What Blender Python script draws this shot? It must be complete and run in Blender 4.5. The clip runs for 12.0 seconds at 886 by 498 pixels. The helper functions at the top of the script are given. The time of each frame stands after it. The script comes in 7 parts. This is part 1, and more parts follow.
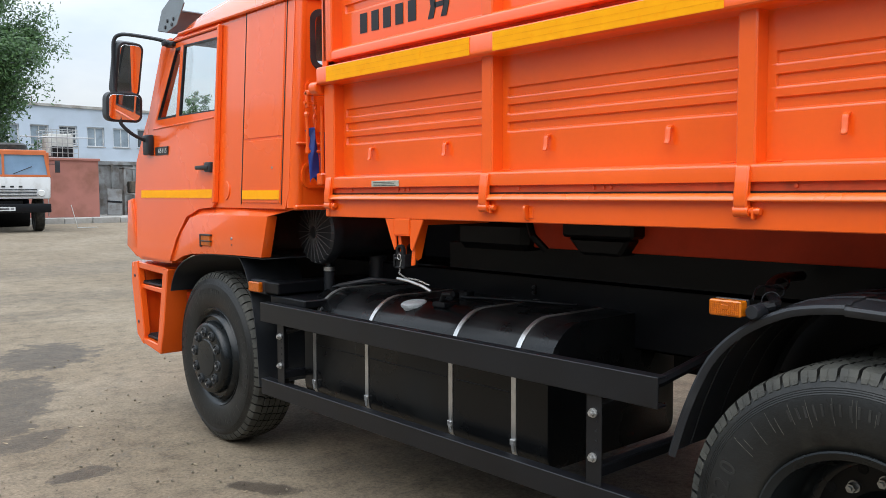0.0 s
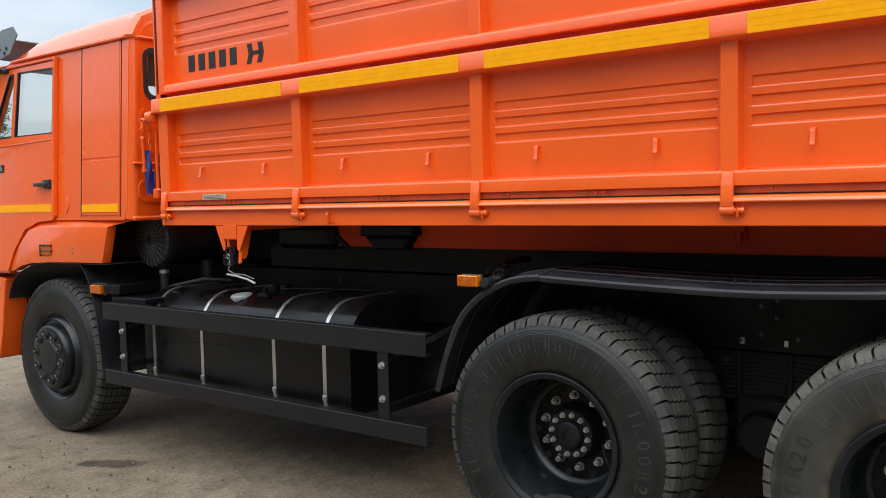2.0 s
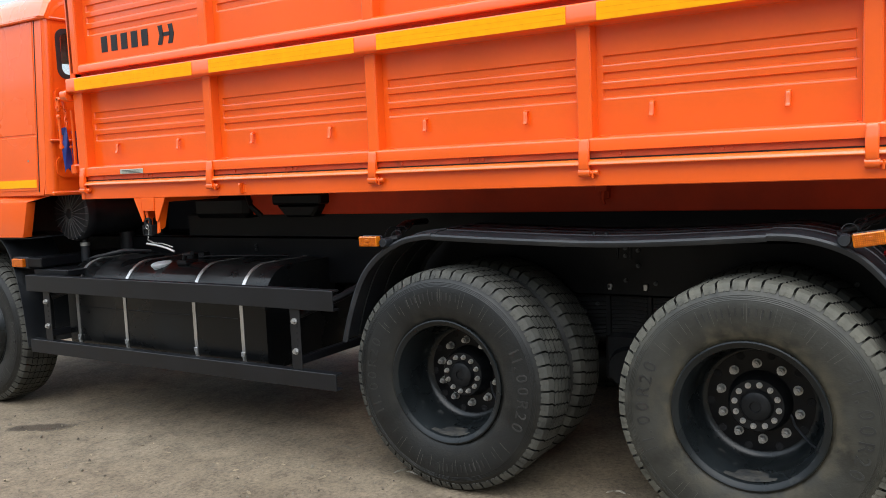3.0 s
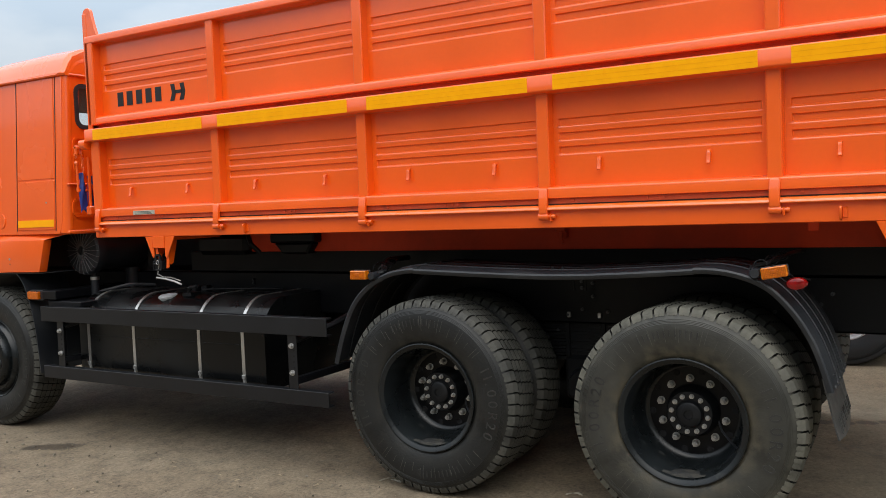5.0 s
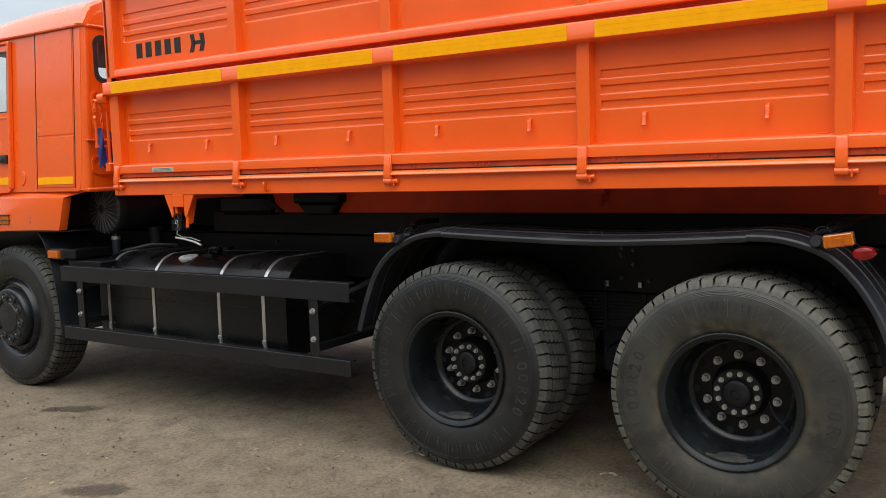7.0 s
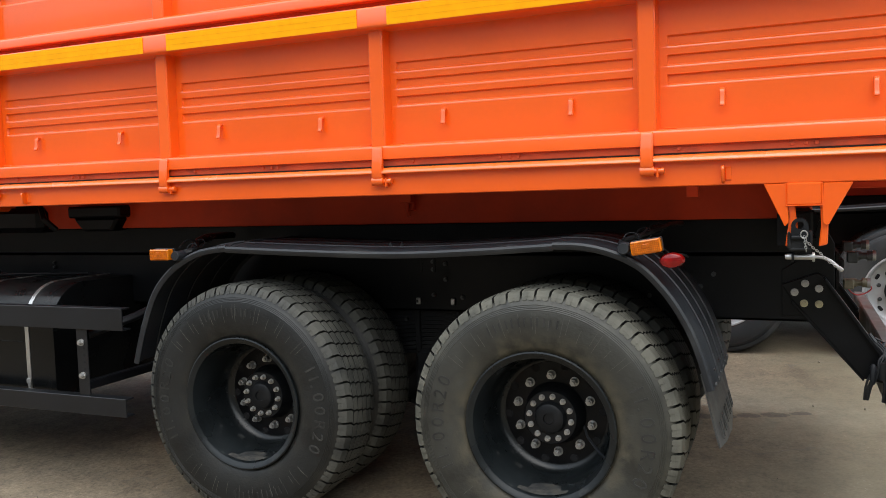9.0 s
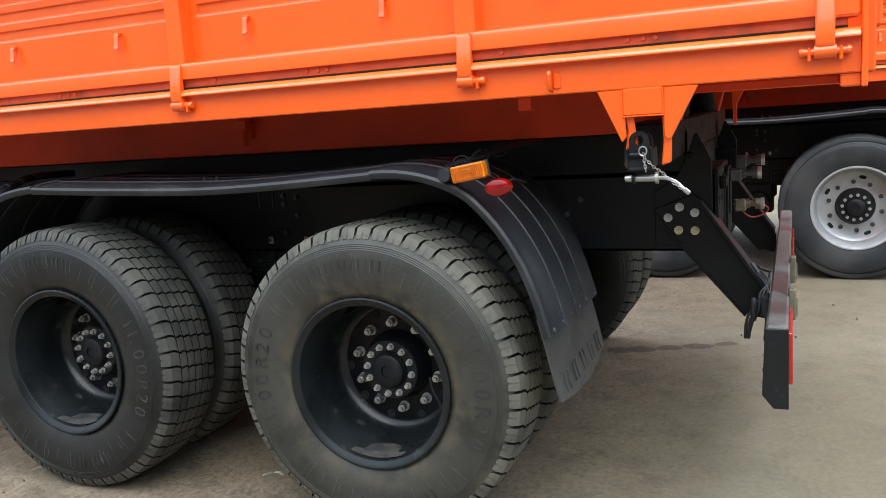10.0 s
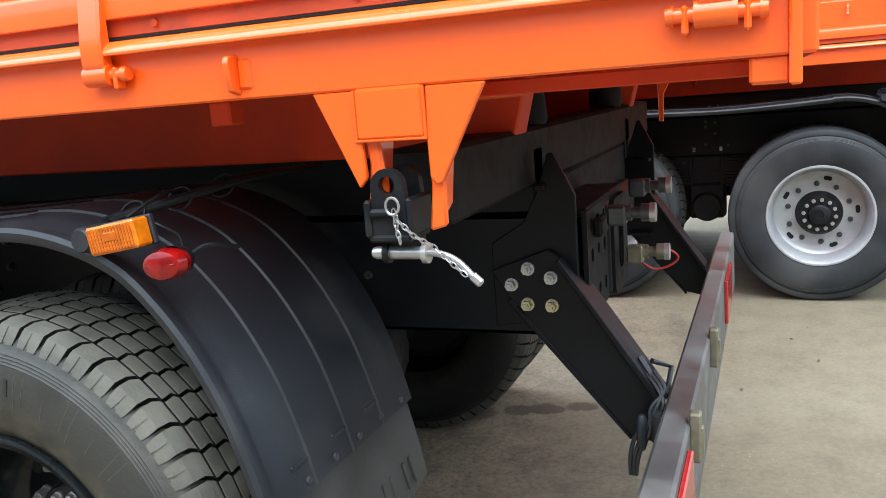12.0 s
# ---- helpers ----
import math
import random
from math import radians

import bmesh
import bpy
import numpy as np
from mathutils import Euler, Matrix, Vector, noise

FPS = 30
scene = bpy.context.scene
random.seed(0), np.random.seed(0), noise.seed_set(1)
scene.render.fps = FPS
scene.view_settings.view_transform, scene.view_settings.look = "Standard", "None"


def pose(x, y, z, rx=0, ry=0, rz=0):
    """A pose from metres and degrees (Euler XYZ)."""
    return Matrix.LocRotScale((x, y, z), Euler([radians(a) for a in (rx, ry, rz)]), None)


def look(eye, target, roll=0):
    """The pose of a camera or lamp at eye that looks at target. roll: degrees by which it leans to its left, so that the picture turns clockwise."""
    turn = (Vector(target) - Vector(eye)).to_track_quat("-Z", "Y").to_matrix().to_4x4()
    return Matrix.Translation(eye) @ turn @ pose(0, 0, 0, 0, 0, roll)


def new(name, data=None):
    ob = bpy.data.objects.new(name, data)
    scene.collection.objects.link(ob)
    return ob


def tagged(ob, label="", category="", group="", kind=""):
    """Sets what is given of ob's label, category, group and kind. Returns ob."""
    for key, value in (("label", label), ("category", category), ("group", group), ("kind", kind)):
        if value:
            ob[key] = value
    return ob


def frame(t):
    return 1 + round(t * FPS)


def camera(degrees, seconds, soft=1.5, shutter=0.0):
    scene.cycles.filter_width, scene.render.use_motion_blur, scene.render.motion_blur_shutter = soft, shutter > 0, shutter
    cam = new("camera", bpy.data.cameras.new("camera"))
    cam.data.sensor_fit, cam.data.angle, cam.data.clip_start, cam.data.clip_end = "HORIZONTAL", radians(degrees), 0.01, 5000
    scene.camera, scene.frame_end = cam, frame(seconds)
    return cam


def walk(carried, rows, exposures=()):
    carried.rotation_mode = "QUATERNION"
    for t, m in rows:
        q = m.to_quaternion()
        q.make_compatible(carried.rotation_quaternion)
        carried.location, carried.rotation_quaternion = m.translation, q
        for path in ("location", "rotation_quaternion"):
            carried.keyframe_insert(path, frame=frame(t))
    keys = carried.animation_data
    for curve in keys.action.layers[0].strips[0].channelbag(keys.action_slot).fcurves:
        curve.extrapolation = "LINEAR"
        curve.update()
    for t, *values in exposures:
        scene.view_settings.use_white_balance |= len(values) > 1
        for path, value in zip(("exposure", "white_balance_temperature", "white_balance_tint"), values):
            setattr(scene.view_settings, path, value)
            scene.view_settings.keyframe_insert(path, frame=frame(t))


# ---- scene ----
cam = camera(56.2, 12.0, 0.5)
PATH = [
    (0, (-2.198, 0.42, 1.476), (-0.873, 1.913, 1.344), -0.2),
    (0.5, (-2.347, 0.224, 1.484), (-0.984, 1.688, 1.459), 0.0),
    (1, (-2.471, 0.007, 1.45), (-1.048, 1.41, 1.387), -0.7),
    (1.5, (-2.58, -0.155, 1.46), (-1.08, 1.165, 1.368), -1.1),
    (2, (-2.8, -0.279, 1.477), (-1.194, 0.907, 1.361), -1.2),
    (2.5, (-2.967, -0.429, 1.484), (-1.296, 0.657, 1.313), -1.8),
    (3, (-3.064, -0.609, 1.465), (-1.366, 0.43, 1.272), -2.4),
    (3.5, (-3.223, -0.723, 1.466), (-1.497, 0.27, 1.281), -2.7),
    (3.7, (-3.307, -0.742, 1.461), (-1.566, 0.227, 1.291), -2.5),
    (5.3, (-3.557, -0.9, 1.497), (-1.831, 0.106, 1.404), -1.9),
    (5.5, (-3.543, -0.895, 1.485), (-1.828, 0.129, 1.385), -1.7),
    (6, (-3.475, -0.873, 1.473), (-1.781, 0.182, 1.34), -1.4),
    (6.5, (-3.365, -0.824, 1.462), (-1.685, 0.249, 1.296), -1.3),
    (6.7, (-3.352, -0.8, 1.464), (-1.673, 0.272, 1.284), -1.4),
    (8.3, (-2.996, -0.76, 1.363), (-1.253, 0.216, 1.246), -1.3),
    (8.5, (-2.994, -0.78, 1.354), (-1.216, 0.131, 1.258), -1.2),
    (9, (-2.809, -0.832, 1.381), (-0.97, -0.059, 1.242), -1.8),
    (9.5, (-2.529, -1.019, 1.379), (-0.692, -0.264, 1.144), -2.65),
    (10, (-2.191, -1.233, 1.335), (-0.377, -0.45, 1.02), -3.9),
    (10.5, (-1.863, -1.337, 1.322), (-0.062, -0.556, 0.94), -4.8),
    (11, (-1.603, -1.35, 1.352), (0.202, -0.6, 0.927), -5.0),
    (11.5, (-1.309, -1.367, 1.345), (0.499, -0.613, 0.931), -5.0),
    (12, (-1.036, -1.353, 1.354), (0.793, -0.616, 0.994), -4.4),
]
EXPOSURES = [(0.0, 0.14, 6450, 10), (0.5, -0.03, 6450, 10), (1.0, -0.22, 6500, 10), (1.5, -0.03, 6600, 10), (2.0, 0.01, 6600, 10), (2.5, 0.22, 6600, 10), (3.0, 0.33, 6500, 10), (3.7, 0.29, 6600, 10), (5.4, -0.1, 6900, 11),
             (6.6, -0.06, 6900, 11), (8.4, 0.12, 6800, 10), (9.0, 0.27, 6700, 10), (9.5, 0.45, 6500, 9), (10.0, 0.65, 6350, 9), (10.5, 0.80, 6300, 8), (11.0, 0.88, 6250, 8), (12.0, 0.99, 6150, 8)]
walk(cam, [(t, look(eye, target, roll)) for t, eye, target, roll in PATH], EXPOSURES)


# ---- light ----
SUN_DIR = Vector((-0.48, -0.30, 0.95)).normalized()      # towards the sun, behind thin cloud
world = bpy.data.worlds.new("overcast_sky")
scene.world = world
world.use_nodes = True
wt = world.node_tree
wt.nodes.clear()
w_out = wt.nodes.new("ShaderNodeOutputWorld")
w_bg = wt.nodes.new("ShaderNodeBackground")
w_sky = wt.nodes.new("ShaderNodeTexSky")
w_sky.sky_type, w_sky.sun_disc = "NISHITA", False
w_sky.sun_elevation = math.asin(SUN_DIR.z)
w_sky.sun_rotation = math.atan2(SUN_DIR.x, SUN_DIR.y)
w_sky.dust_density, w_sky.air_density = 2.0, 1.0
w_co = wt.nodes.new("ShaderNodeTexCoord")
w_map = wt.nodes.new("ShaderNodeMapping")
w_map.inputs["Scale"].default_value = (1.0, 1.0, 2.6)
w_noise = wt.nodes.new("ShaderNodeTexNoise")
w_noise.inputs["Scale"].default_value, w_noise.inputs["Detail"].default_value = 2.2, 6.0
w_ramp = wt.nodes.new("ShaderNodeValToRGB")
w_ramp.color_ramp.elements[0].position, w_ramp.color_ramp.elements[1].position = 0.36, 0.62
w_ramp.color_ramp.elements[0].color = (4.9, 6.1, 7.4, 1)
w_ramp.color_ramp.elements[1].color = (8.9, 9.4, 9.8, 1)
w_mix = wt.nodes.new("ShaderNodeMixRGB")
w_mix.inputs["Fac"].default_value = 0.82
wt.links.new(w_co.outputs["Generated"], w_map.inputs["Vector"])
wt.links.new(w_map.outputs["Vector"], w_noise.inputs["Vector"])
wt.links.new(w_noise.outputs["Fac"], w_ramp.inputs["Fac"])
wt.links.new(w_sky.outputs["Color"], w_mix.inputs["Color1"])
wt.links.new(w_ramp.outputs["Color"], w_mix.inputs["Color2"])
# an overcast sky is about three times as bright overhead as at the horizon
w_xyz = wt.nodes.new("ShaderNodeSeparateXYZ")
w_up = wt.nodes.new("ShaderNodeMapRange")
w_up.inputs["From Min"].default_value, w_up.inputs["From Max"].default_value = 0.0, 1.0
w_up.inputs["To Min"].default_value, w_up.inputs["To Max"].default_value = 0.41, 2.58
w_grad = wt.nodes.new("ShaderNodeMixRGB")
w_grad.blend_type, w_grad.inputs["Fac"].default_value = "MULTIPLY", 1.0
wt.links.new(w_co.outputs["Generated"], w_xyz.inputs["Vector"])
wt.links.new(w_xyz.outputs["Z"], w_up.inputs["Value"])
wt.links.new(w_mix.outputs["Color"], w_grad.inputs["Color1"])
wt.links.new(w_up.outputs["Result"], w_grad.inputs["Color2"])
wt.links.new(w_grad.outputs["Color"], w_bg.inputs["Color"])
w_bg.inputs["Strength"].default_value = 0.15
wt.links.new(w_bg.outputs["Background"], w_out.inputs["Surface"])
sun = new("sun", bpy.data.lights.new("sun", "SUN"))
sun.data.energy, sun.data.angle, sun.data.color = 1.0, radians(60), (1.0, 0.96, 0.9)
sun.matrix_world = look((0, 0, 20), Vector((0, 0, 20)) - SUN_DIR)


# ---- materials ----
def material(name, color, rough=0.5, metal=0.0, vary=0.12, scale=6.0, fine=60.0, bump=0.0, bump_scale=80.0, coat=0.0,
             rough_vary=0.1, dirt=None, dirt_at=0.6, dirt_soft=0.12, dirt_scale=3.0, per_object=0.0, spec=0.5, dirt_amount=1.0):
    """A painted, plastic, rubber or stone surface: two scales of tone, optional dirt patches and fine relief."""
    m = bpy.data.materials.new(name)
    m.use_nodes = True
    t = m.node_tree
    n, l = t.nodes, t.links
    p = n["Principled BSDF"]
    p.inputs["Metallic"].default_value = metal
    p.inputs["Specular IOR Level"].default_value = spec
    p.inputs["Coat Weight"].default_value = coat
    p.inputs["Coat Roughness"].default_value = 0.08
    co = n.new("ShaderNodeTexCoord")

    def noise_at(s, detail=4.0):
        k = n.new("ShaderNodeTexNoise")
        k.inputs["Scale"].default_value, k.inputs["Detail"].default_value = s, detail
        l.new(co.outputs["Object"], k.inputs["Vector"])
        return k

    def mixed(kind, fac, a, b):
        k = n.new("ShaderNodeMixRGB")
        k.blend_type = kind
        for sock, v in zip(("Fac", "Color1", "Color2"), (fac, a, b)):
            if isinstance(v, (int, float)):
                k.inputs[sock].default_value = v
            elif isinstance(v, tuple):
                k.inputs[sock].default_value = (*v, 1)
            else:
                l.new(v, k.inputs[sock])
        return k.outputs["Color"]

    def ramp(sock, a, b, ca=(0, 0, 0), cb=(1, 1, 1)):
        k = n.new("ShaderNodeValToRGB")
        e = k.color_ramp.elements
        e[0].position, e[1].position, e[0].color, e[1].color = a, b, (*ca, 1), (*cb, 1)
        l.new(sock, k.inputs["Fac"])
        return k.outputs["Color"]

    broad, small = noise_at(scale), noise_at(fine, 6.0)
    lo = tuple(c * (1 - vary) for c in color)
    hi = tuple(min(1.0, c * (1 + vary)) for c in color)
    col = mixed("MIX", ramp(broad.outputs["Fac"], 0.3, 0.7), lo, hi)
    col = mixed("MULTIPLY", 0.35, col, ramp(small.outputs["Fac"], 0.3, 0.7, (1 - vary,) * 3, (1.0, 1.0, 1.0)))
    if per_object:
        info = n.new("ShaderNodeObjectInfo")
        col = mixed("MULTIPLY", 1.0, col, ramp(info.outputs["Random"], 0.0, 1.0, (1 - per_object,) * 3, (1.0, 1.0, 1.0)))
    rough_in = n.new("ShaderNodeMapRange")
    l.new(broad.outputs["Fac"], rough_in.inputs["Value"])
    rough_in.inputs["To Min"].default_value = max(0.02, rough - rough_vary)
    rough_in.inputs["To Max"].default_value = min(1.0, rough + rough_vary)
    rsock = rough_in.outputs["Result"]
    if dirt:
        patch = noise_at(dirt_scale, 8.0)
        mask = ramp(patch.outputs["Fac"], dirt_at - dirt_soft, dirt_at + dirt_soft)
        mask = mixed("MULTIPLY", 1.0, mask, (dirt_amount,) * 3)
        col = mixed("MIX", mask, col, dirt)
        rsock = mixed("MIX", mask, rsock, (0.85, 0.85, 0.85))
    l.new(col, p.inputs["Base Color"])
    l.new(rsock, p.inputs["Roughness"])
    if bump:
        relief = noise_at(bump_scale, 6.0)
        b = n.new("ShaderNodeBump")
        b.inputs["Strength"].default_value, b.inputs["Distance"].default_value = min(1.0, bump * 4), 0.004
        l.new(relief.outputs["Fac"], b.inputs["Height"])
        l.new(b.outputs["Normal"], p.inputs["Normal"])
    return m


def glass_material(name, color, rough=0.0):
    m = bpy.data.materials.new(name)
    m.use_nodes = True
    n, l = m.node_tree.nodes, m.node_tree.links
    n.clear()
    out, mix = n.new("ShaderNodeOutputMaterial"), n.new("ShaderNodeMixShader")
    clear, shine, lay, power = n.new("ShaderNodeBsdfTransparent"), n.new("ShaderNodeBsdfGlossy"), n.new("ShaderNodeLayerWeight"), n.new("ShaderNodeMath")
    clear.inputs["Color"].default_value = (*color, 1)
    shine.inputs["Roughness"].default_value = rough
    lay.inputs["Blend"].default_value = 0.5
    power.operation, power.inputs[1].default_value = "POWER", 4.5
    gain = n.new("ShaderNodeMath")
    gain.operation, gain.inputs[1].default_value, gain.inputs[2].default_value = "MULTIPLY_ADD", 0.55, 0.025
    l.new(lay.outputs["Facing"], power.inputs[0])
    l.new(power.outputs["Value"], gain.inputs[0])
    l.new(gain.outputs["Value"], mix.inputs["Fac"])
    l.new(clear.outputs["BSDF"], mix.inputs[1])
    l.new(shine.outputs["BSDF"], mix.inputs[2])
    l.new(mix.outputs["Shader"], out.inputs["Surface"])
    return m


ORANGE = material("orange_cab_paint", (0.88, 0.115, 0.009), 0.26, vary=0.05, coat=0.6, scale=1.5, rough_vary=0.06)
ORANGE_BODY = material("orange_body_paint", (0.90, 0.114, 0.005), 0.34, vary=0.06, coat=0.8, spec=0.42, scale=2.2, rough_vary=0.08, bump=0.010, bump_scale=35)
# body orange made paler and glossier to carry the flange's sky glint
ORANGE_GLOSS = material("orange_flange_glint_paint", (0.90, 0.15, 0.015), 0.26, vary=0.06, coat=0.8, spec=0.55, scale=3.0, rough_vary=0.08)
# body orange darkened in colour for the shade under the cargo body
ORANGE_SHADED = material("orange_underside_with_shade", (0.62, 0.052, 0.010), 0.55, vary=0.12, spec=0.3, dirt=(0.22, 0.03, 0.014), dirt_at=0.68, dirt_soft=0.15)
# red of the recessed slots, with their shade put into the colour
SLOT_SHADE_RED = material("slot_red_with_shade", (0.52, 0.062, 0.010), 0.5, vary=0.2, dirt=(0.12, 0.03, 0.015), dirt_at=0.70, dirt_soft=0.12, dirt_scale=9)
YELLOW_TAPE = material("yellow_reflective_tape", (1.0, 0.40, 0.002), 0.5, vary=0.05, scale=20, fine=220, spec=0.12, dirt=(0.95, 0.36, 0.003), dirt_at=0.66, dirt_soft=0.05, dirt_scale=30)
TAPE_LINE = material("darker_yellow_print", (0.93, 0.355, 0.002), 0.5, vary=0.1, scale=20, spec=0.12)
TANK_BLACK = material("glossy_black_tank_paint", (0.0042, 0.0047, 0.0052), 0.24, vary=0.2, scale=2.5, rough_vary=0.12, spec=0.27, dirt=(0.017, 0.018, 0.018), dirt_at=0.6, dirt_scale=3, dirt_amount=0.5)
BLACK_PAINT = material("black_chassis_paint", (0.0042, 0.0047, 0.006), 0.40, vary=0.2, dirt=(0.013, 0.013, 0.013), dirt_at=0.68, dirt_soft=0.1, dirt_scale=7, dirt_amount=0.5, spec=0.21)
BLACK_GUARD = material("black_powder_coat", (0.0060, 0.0066, 0.0084), 0.40, vary=0.2, bump=0.02, bump_scale=220, spec=0.40)
BLACK_PLASTIC = material("black_moulded_plastic", (0.0145, 0.0170, 0.0210), 0.46, vary=0.15, bump=0.03, bump_scale=260, dirt=(0.060, 0.061, 0.060), dirt_at=0.62, dirt_soft=0.1, dirt_scale=5, dirt_amount=0.45, spec=0.46)
FLAP_RUBBER = material("grey_black_flap_rubber", (0.036, 0.037, 0.036), 0.45, vary=0.2, dirt=(0.07, 0.068, 0.064), dirt_at=0.60, dirt_soft=0.15, dirt_scale=8, bump=0.04)


def tyre_rubber(name, inner, middle, outer, spec=0.36):
    """Rubber with dust that lies in rings round the axle: near the rim, on the bulge, and towards the tread."""
    m = material(name, middle, 0.46, vary=0.5, scale=5, fine=28, bump=0.08, bump_scale=90, spec=spec, rough_vary=0.16)
    n, l = m.node_tree.nodes, m.node_tree.links
    p = n["Principled BSDF"]
    base_col = p.inputs["Base Color"].links[0].from_socket
    co, xyz = n.new("ShaderNodeTexCoord"), n.new("ShaderNodeSeparateXYZ")
    l.new(co.outputs["Object"], xyz.inputs["Vector"])

    def calc(kind, a, b):
        k = n.new("ShaderNodeMath")
        k.operation = kind
        for sock, v in zip(k.inputs, (a, b)):
            if isinstance(v, (int, float)):
                sock.default_value = v
            else:
                l.new(v, sock)
        return k.outputs["Value"]

    def cloud(scale, detail):
        k = n.new("ShaderNodeTexNoise")
        k.inputs["Scale"].default_value, k.inputs["Detail"].default_value = scale, detail
        l.new(co.outputs["Object"], k.inputs["Vector"])
        return k.outputs["Fac"]

    radius = calc("SQRT", calc("ADD", calc("MULTIPLY", xyz.outputs["Y"], xyz.outputs["Y"]), calc("MULTIPLY", xyz.outputs["Z"], xyz.outputs["Z"])), 0.0)
    radius = calc("ADD", radius, calc("MULTIPLY", calc("SUBTRACT", cloud(6.0, 5.0), 0.5), 0.10))
    ramp = n.new("ShaderNodeValToRGB")
    e = ramp.color_ramp.elements
    e[0].position, e[0].color = 0.52, (*inner, 1)
    e[1].position, e[1].color = 0.97, (*outer, 1)
    for pos in (0.70, 0.83):
        k = e.new(pos)
        k.color = (*middle, 1)
    l.new(calc("MULTIPLY", radius, 1.0 / 0.52), ramp.inputs["Fac"])
    fade = n.new("ShaderNodeMapRange")
    fade.inputs["From Min"].default_value, fade.inputs["From Max"].default_value = 0.41, 0.60
    fade.inputs["To Min"].default_value, fade.inputs["To Max"].default_value = 0.12, 1.0
    l.new(cloud(13.0, 9.0), fade.inputs["Value"])
    mix = n.new("ShaderNodeMixRGB")
    l.new(fade.outputs["Result"], mix.inputs["Fac"])
    l.new(base_col, mix.inputs["Color1"])
    l.new(ramp.outputs["Color"], mix.inputs["Color2"])
    l.new(mix.outputs["Color"], p.inputs["Base Color"])
    return m


RUBBER = tyre_rubber("tyre_rubber", (0.024, 0.023, 0.0195), (0.0125, 0.0133, 0.0130), (0.033, 0.032, 0.027))
RUBBER_DUSTY = tyre_rubber("dusty_tyre_rubber", (0.088, 0.076, 0.051), (0.037, 0.0365, 0.0310), (0.094, 0.089, 0.069))
TREAD = material("tread_rubber", (0.040, 0.041, 0.037), 0.6, vary=0.25, scale=9, dirt=(0.090, 0.087, 0.072), dirt_at=0.50, dirt_soft=0.2, dirt_scale=9, dirt_amount=0.8, bump=0.08, bump_scale=160, spec=0.4)
TREAD_DUSTY = material("dusty_tread_rubber", (0.078, 0.077, 0.063), 0.62, vary=0.25, scale=9, dirt=(0.155, 0.148, 0.118), dirt_at=0.50, dirt_soft=0.2, dirt_scale=9, dirt_amount=0.8, bump=0.08, bump_scale=160, spec=0.4)
GROOVE = material("darker_groove_rubber", (0.015, 0.015, 0.014), 0.7, vary=0.2, scale=9, spec=0.2)
CAP_ALU = material("pale_cast_aluminium", (0.50, 0.52, 0.53), 0.5, metal=0.25, vary=0.12, scale=40)
RUBBER_CLEAN = material("clean_tyre_rubber", (0.020, 0.024, 0.027), 0.5, vary=0.25, scale=5, bump=0.04, bump_scale=120, spec=0.38, dirt=(0.048, 0.050, 0.049), dirt_at=0.55, dirt_scale=3)
PLATE_DARK = material("grey_black_plate_paint", (0.009, 0.0088, 0.009), 0.62, vary=0.25, scale=20, dirt=(0.02, 0.019, 0.018), dirt_at=0.62, dirt_scale=25, spec=0.15)
SMOKED = material("smoked_visor_plastic", (0.13, 0.155, 0.17), 0.16, vary=0.1)
LETTER_RUBBER = material("raised_rubber_lettering", (0.019, 0.0195, 0.019), 0.45, vary=0.2, dirt=(0.042, 0.041, 0.036), dirt_at=0.52, dirt_scale=7, spec=0.4)
HAIR_RUBBER = material("dusty_moulding_flash", (0.062, 0.060, 0.052), 0.6, vary=0.3, scale=9, dirt=(0.090, 0.085, 0.070), dirt_at=0.5, dirt_scale=7)
RIM_DARK = material("dark_blue_grey_rim_paint", (0.0085, 0.0108, 0.0120), 0.29, vary=0.3, dirt=(0.060, 0.062, 0.058), dirt_at=0.68, dirt_soft=0.05, dirt_scale=17, dirt_amount=0.5, rough_vary=0.14, spec=0.36)
RIM_MUD = material("dried_mud_in_rim", (0.055, 0.051, 0.042), 0.9, vary=0.35, scale=26, dirt=(0.015, 0.016, 0.016), dirt_at=0.50, dirt_soft=0.10, dirt_scale=24, bump=0.1, bump_scale=90)
RIM_NUT = material("worn_dark_nut_steel", (0.06, 0.064, 0.068), 0.35, metal=0.4, vary=0.2, scale=40)
FILTER_RIB = material("paler_rib_plastic", (0.13, 0.132, 0.135), 0.5, vary=0.25, scale=30)
RIM_SILVER = material("silver_rim_paint", (0.42, 0.435, 0.45), 0.35, metal=0.35, vary=0.15, dirt=(0.30, 0.30, 0.29), dirt_at=0.64, dirt_scale=6)
STEEL = material("zinc_plated_steel", (0.46, 0.46, 0.45), 0.34, metal=0.75, vary=0.15, scale=30)
NUT_STEEL = material("greyed_zinc_nut", (0.42, 0.425, 0.42), 0.36, metal=0.7, vary=0.2, scale=40)
BRASS_ZINC = material("yellow_zinc_steel", (0.50, 0.46, 0.32), 0.35, metal=0.9, vary=0.15, scale=30)
BRASS_DULL = material("dull_yellow_zinc", (0.22, 0.20, 0.14), 0.5, metal=0.6, vary=0.25, scale=30)
STRAP = material("brushed_steel_strap", (0.55, 0.55, 0.54), 0.36, metal=0.9, vary=0.12, scale=14)
CAST_IRON = material("dark_cast_iron", (0.007, 0.008, 0.0095), 0.45, metal=0.1, vary=0.25, dirt=(0.02, 0.02, 0.02), dirt_at=0.66, dirt_scale=20, bump=0.05, spec=0.28)
BAR_STEEL = material("worn_brown_black_bar_paint", (0.072, 0.071, 0.068), 0.42, vary=0.3, scale=7, dirt=(0.15, 0.142, 0.13), dirt_at=0.56, dirt_soft=0.12, dirt_scale=9)
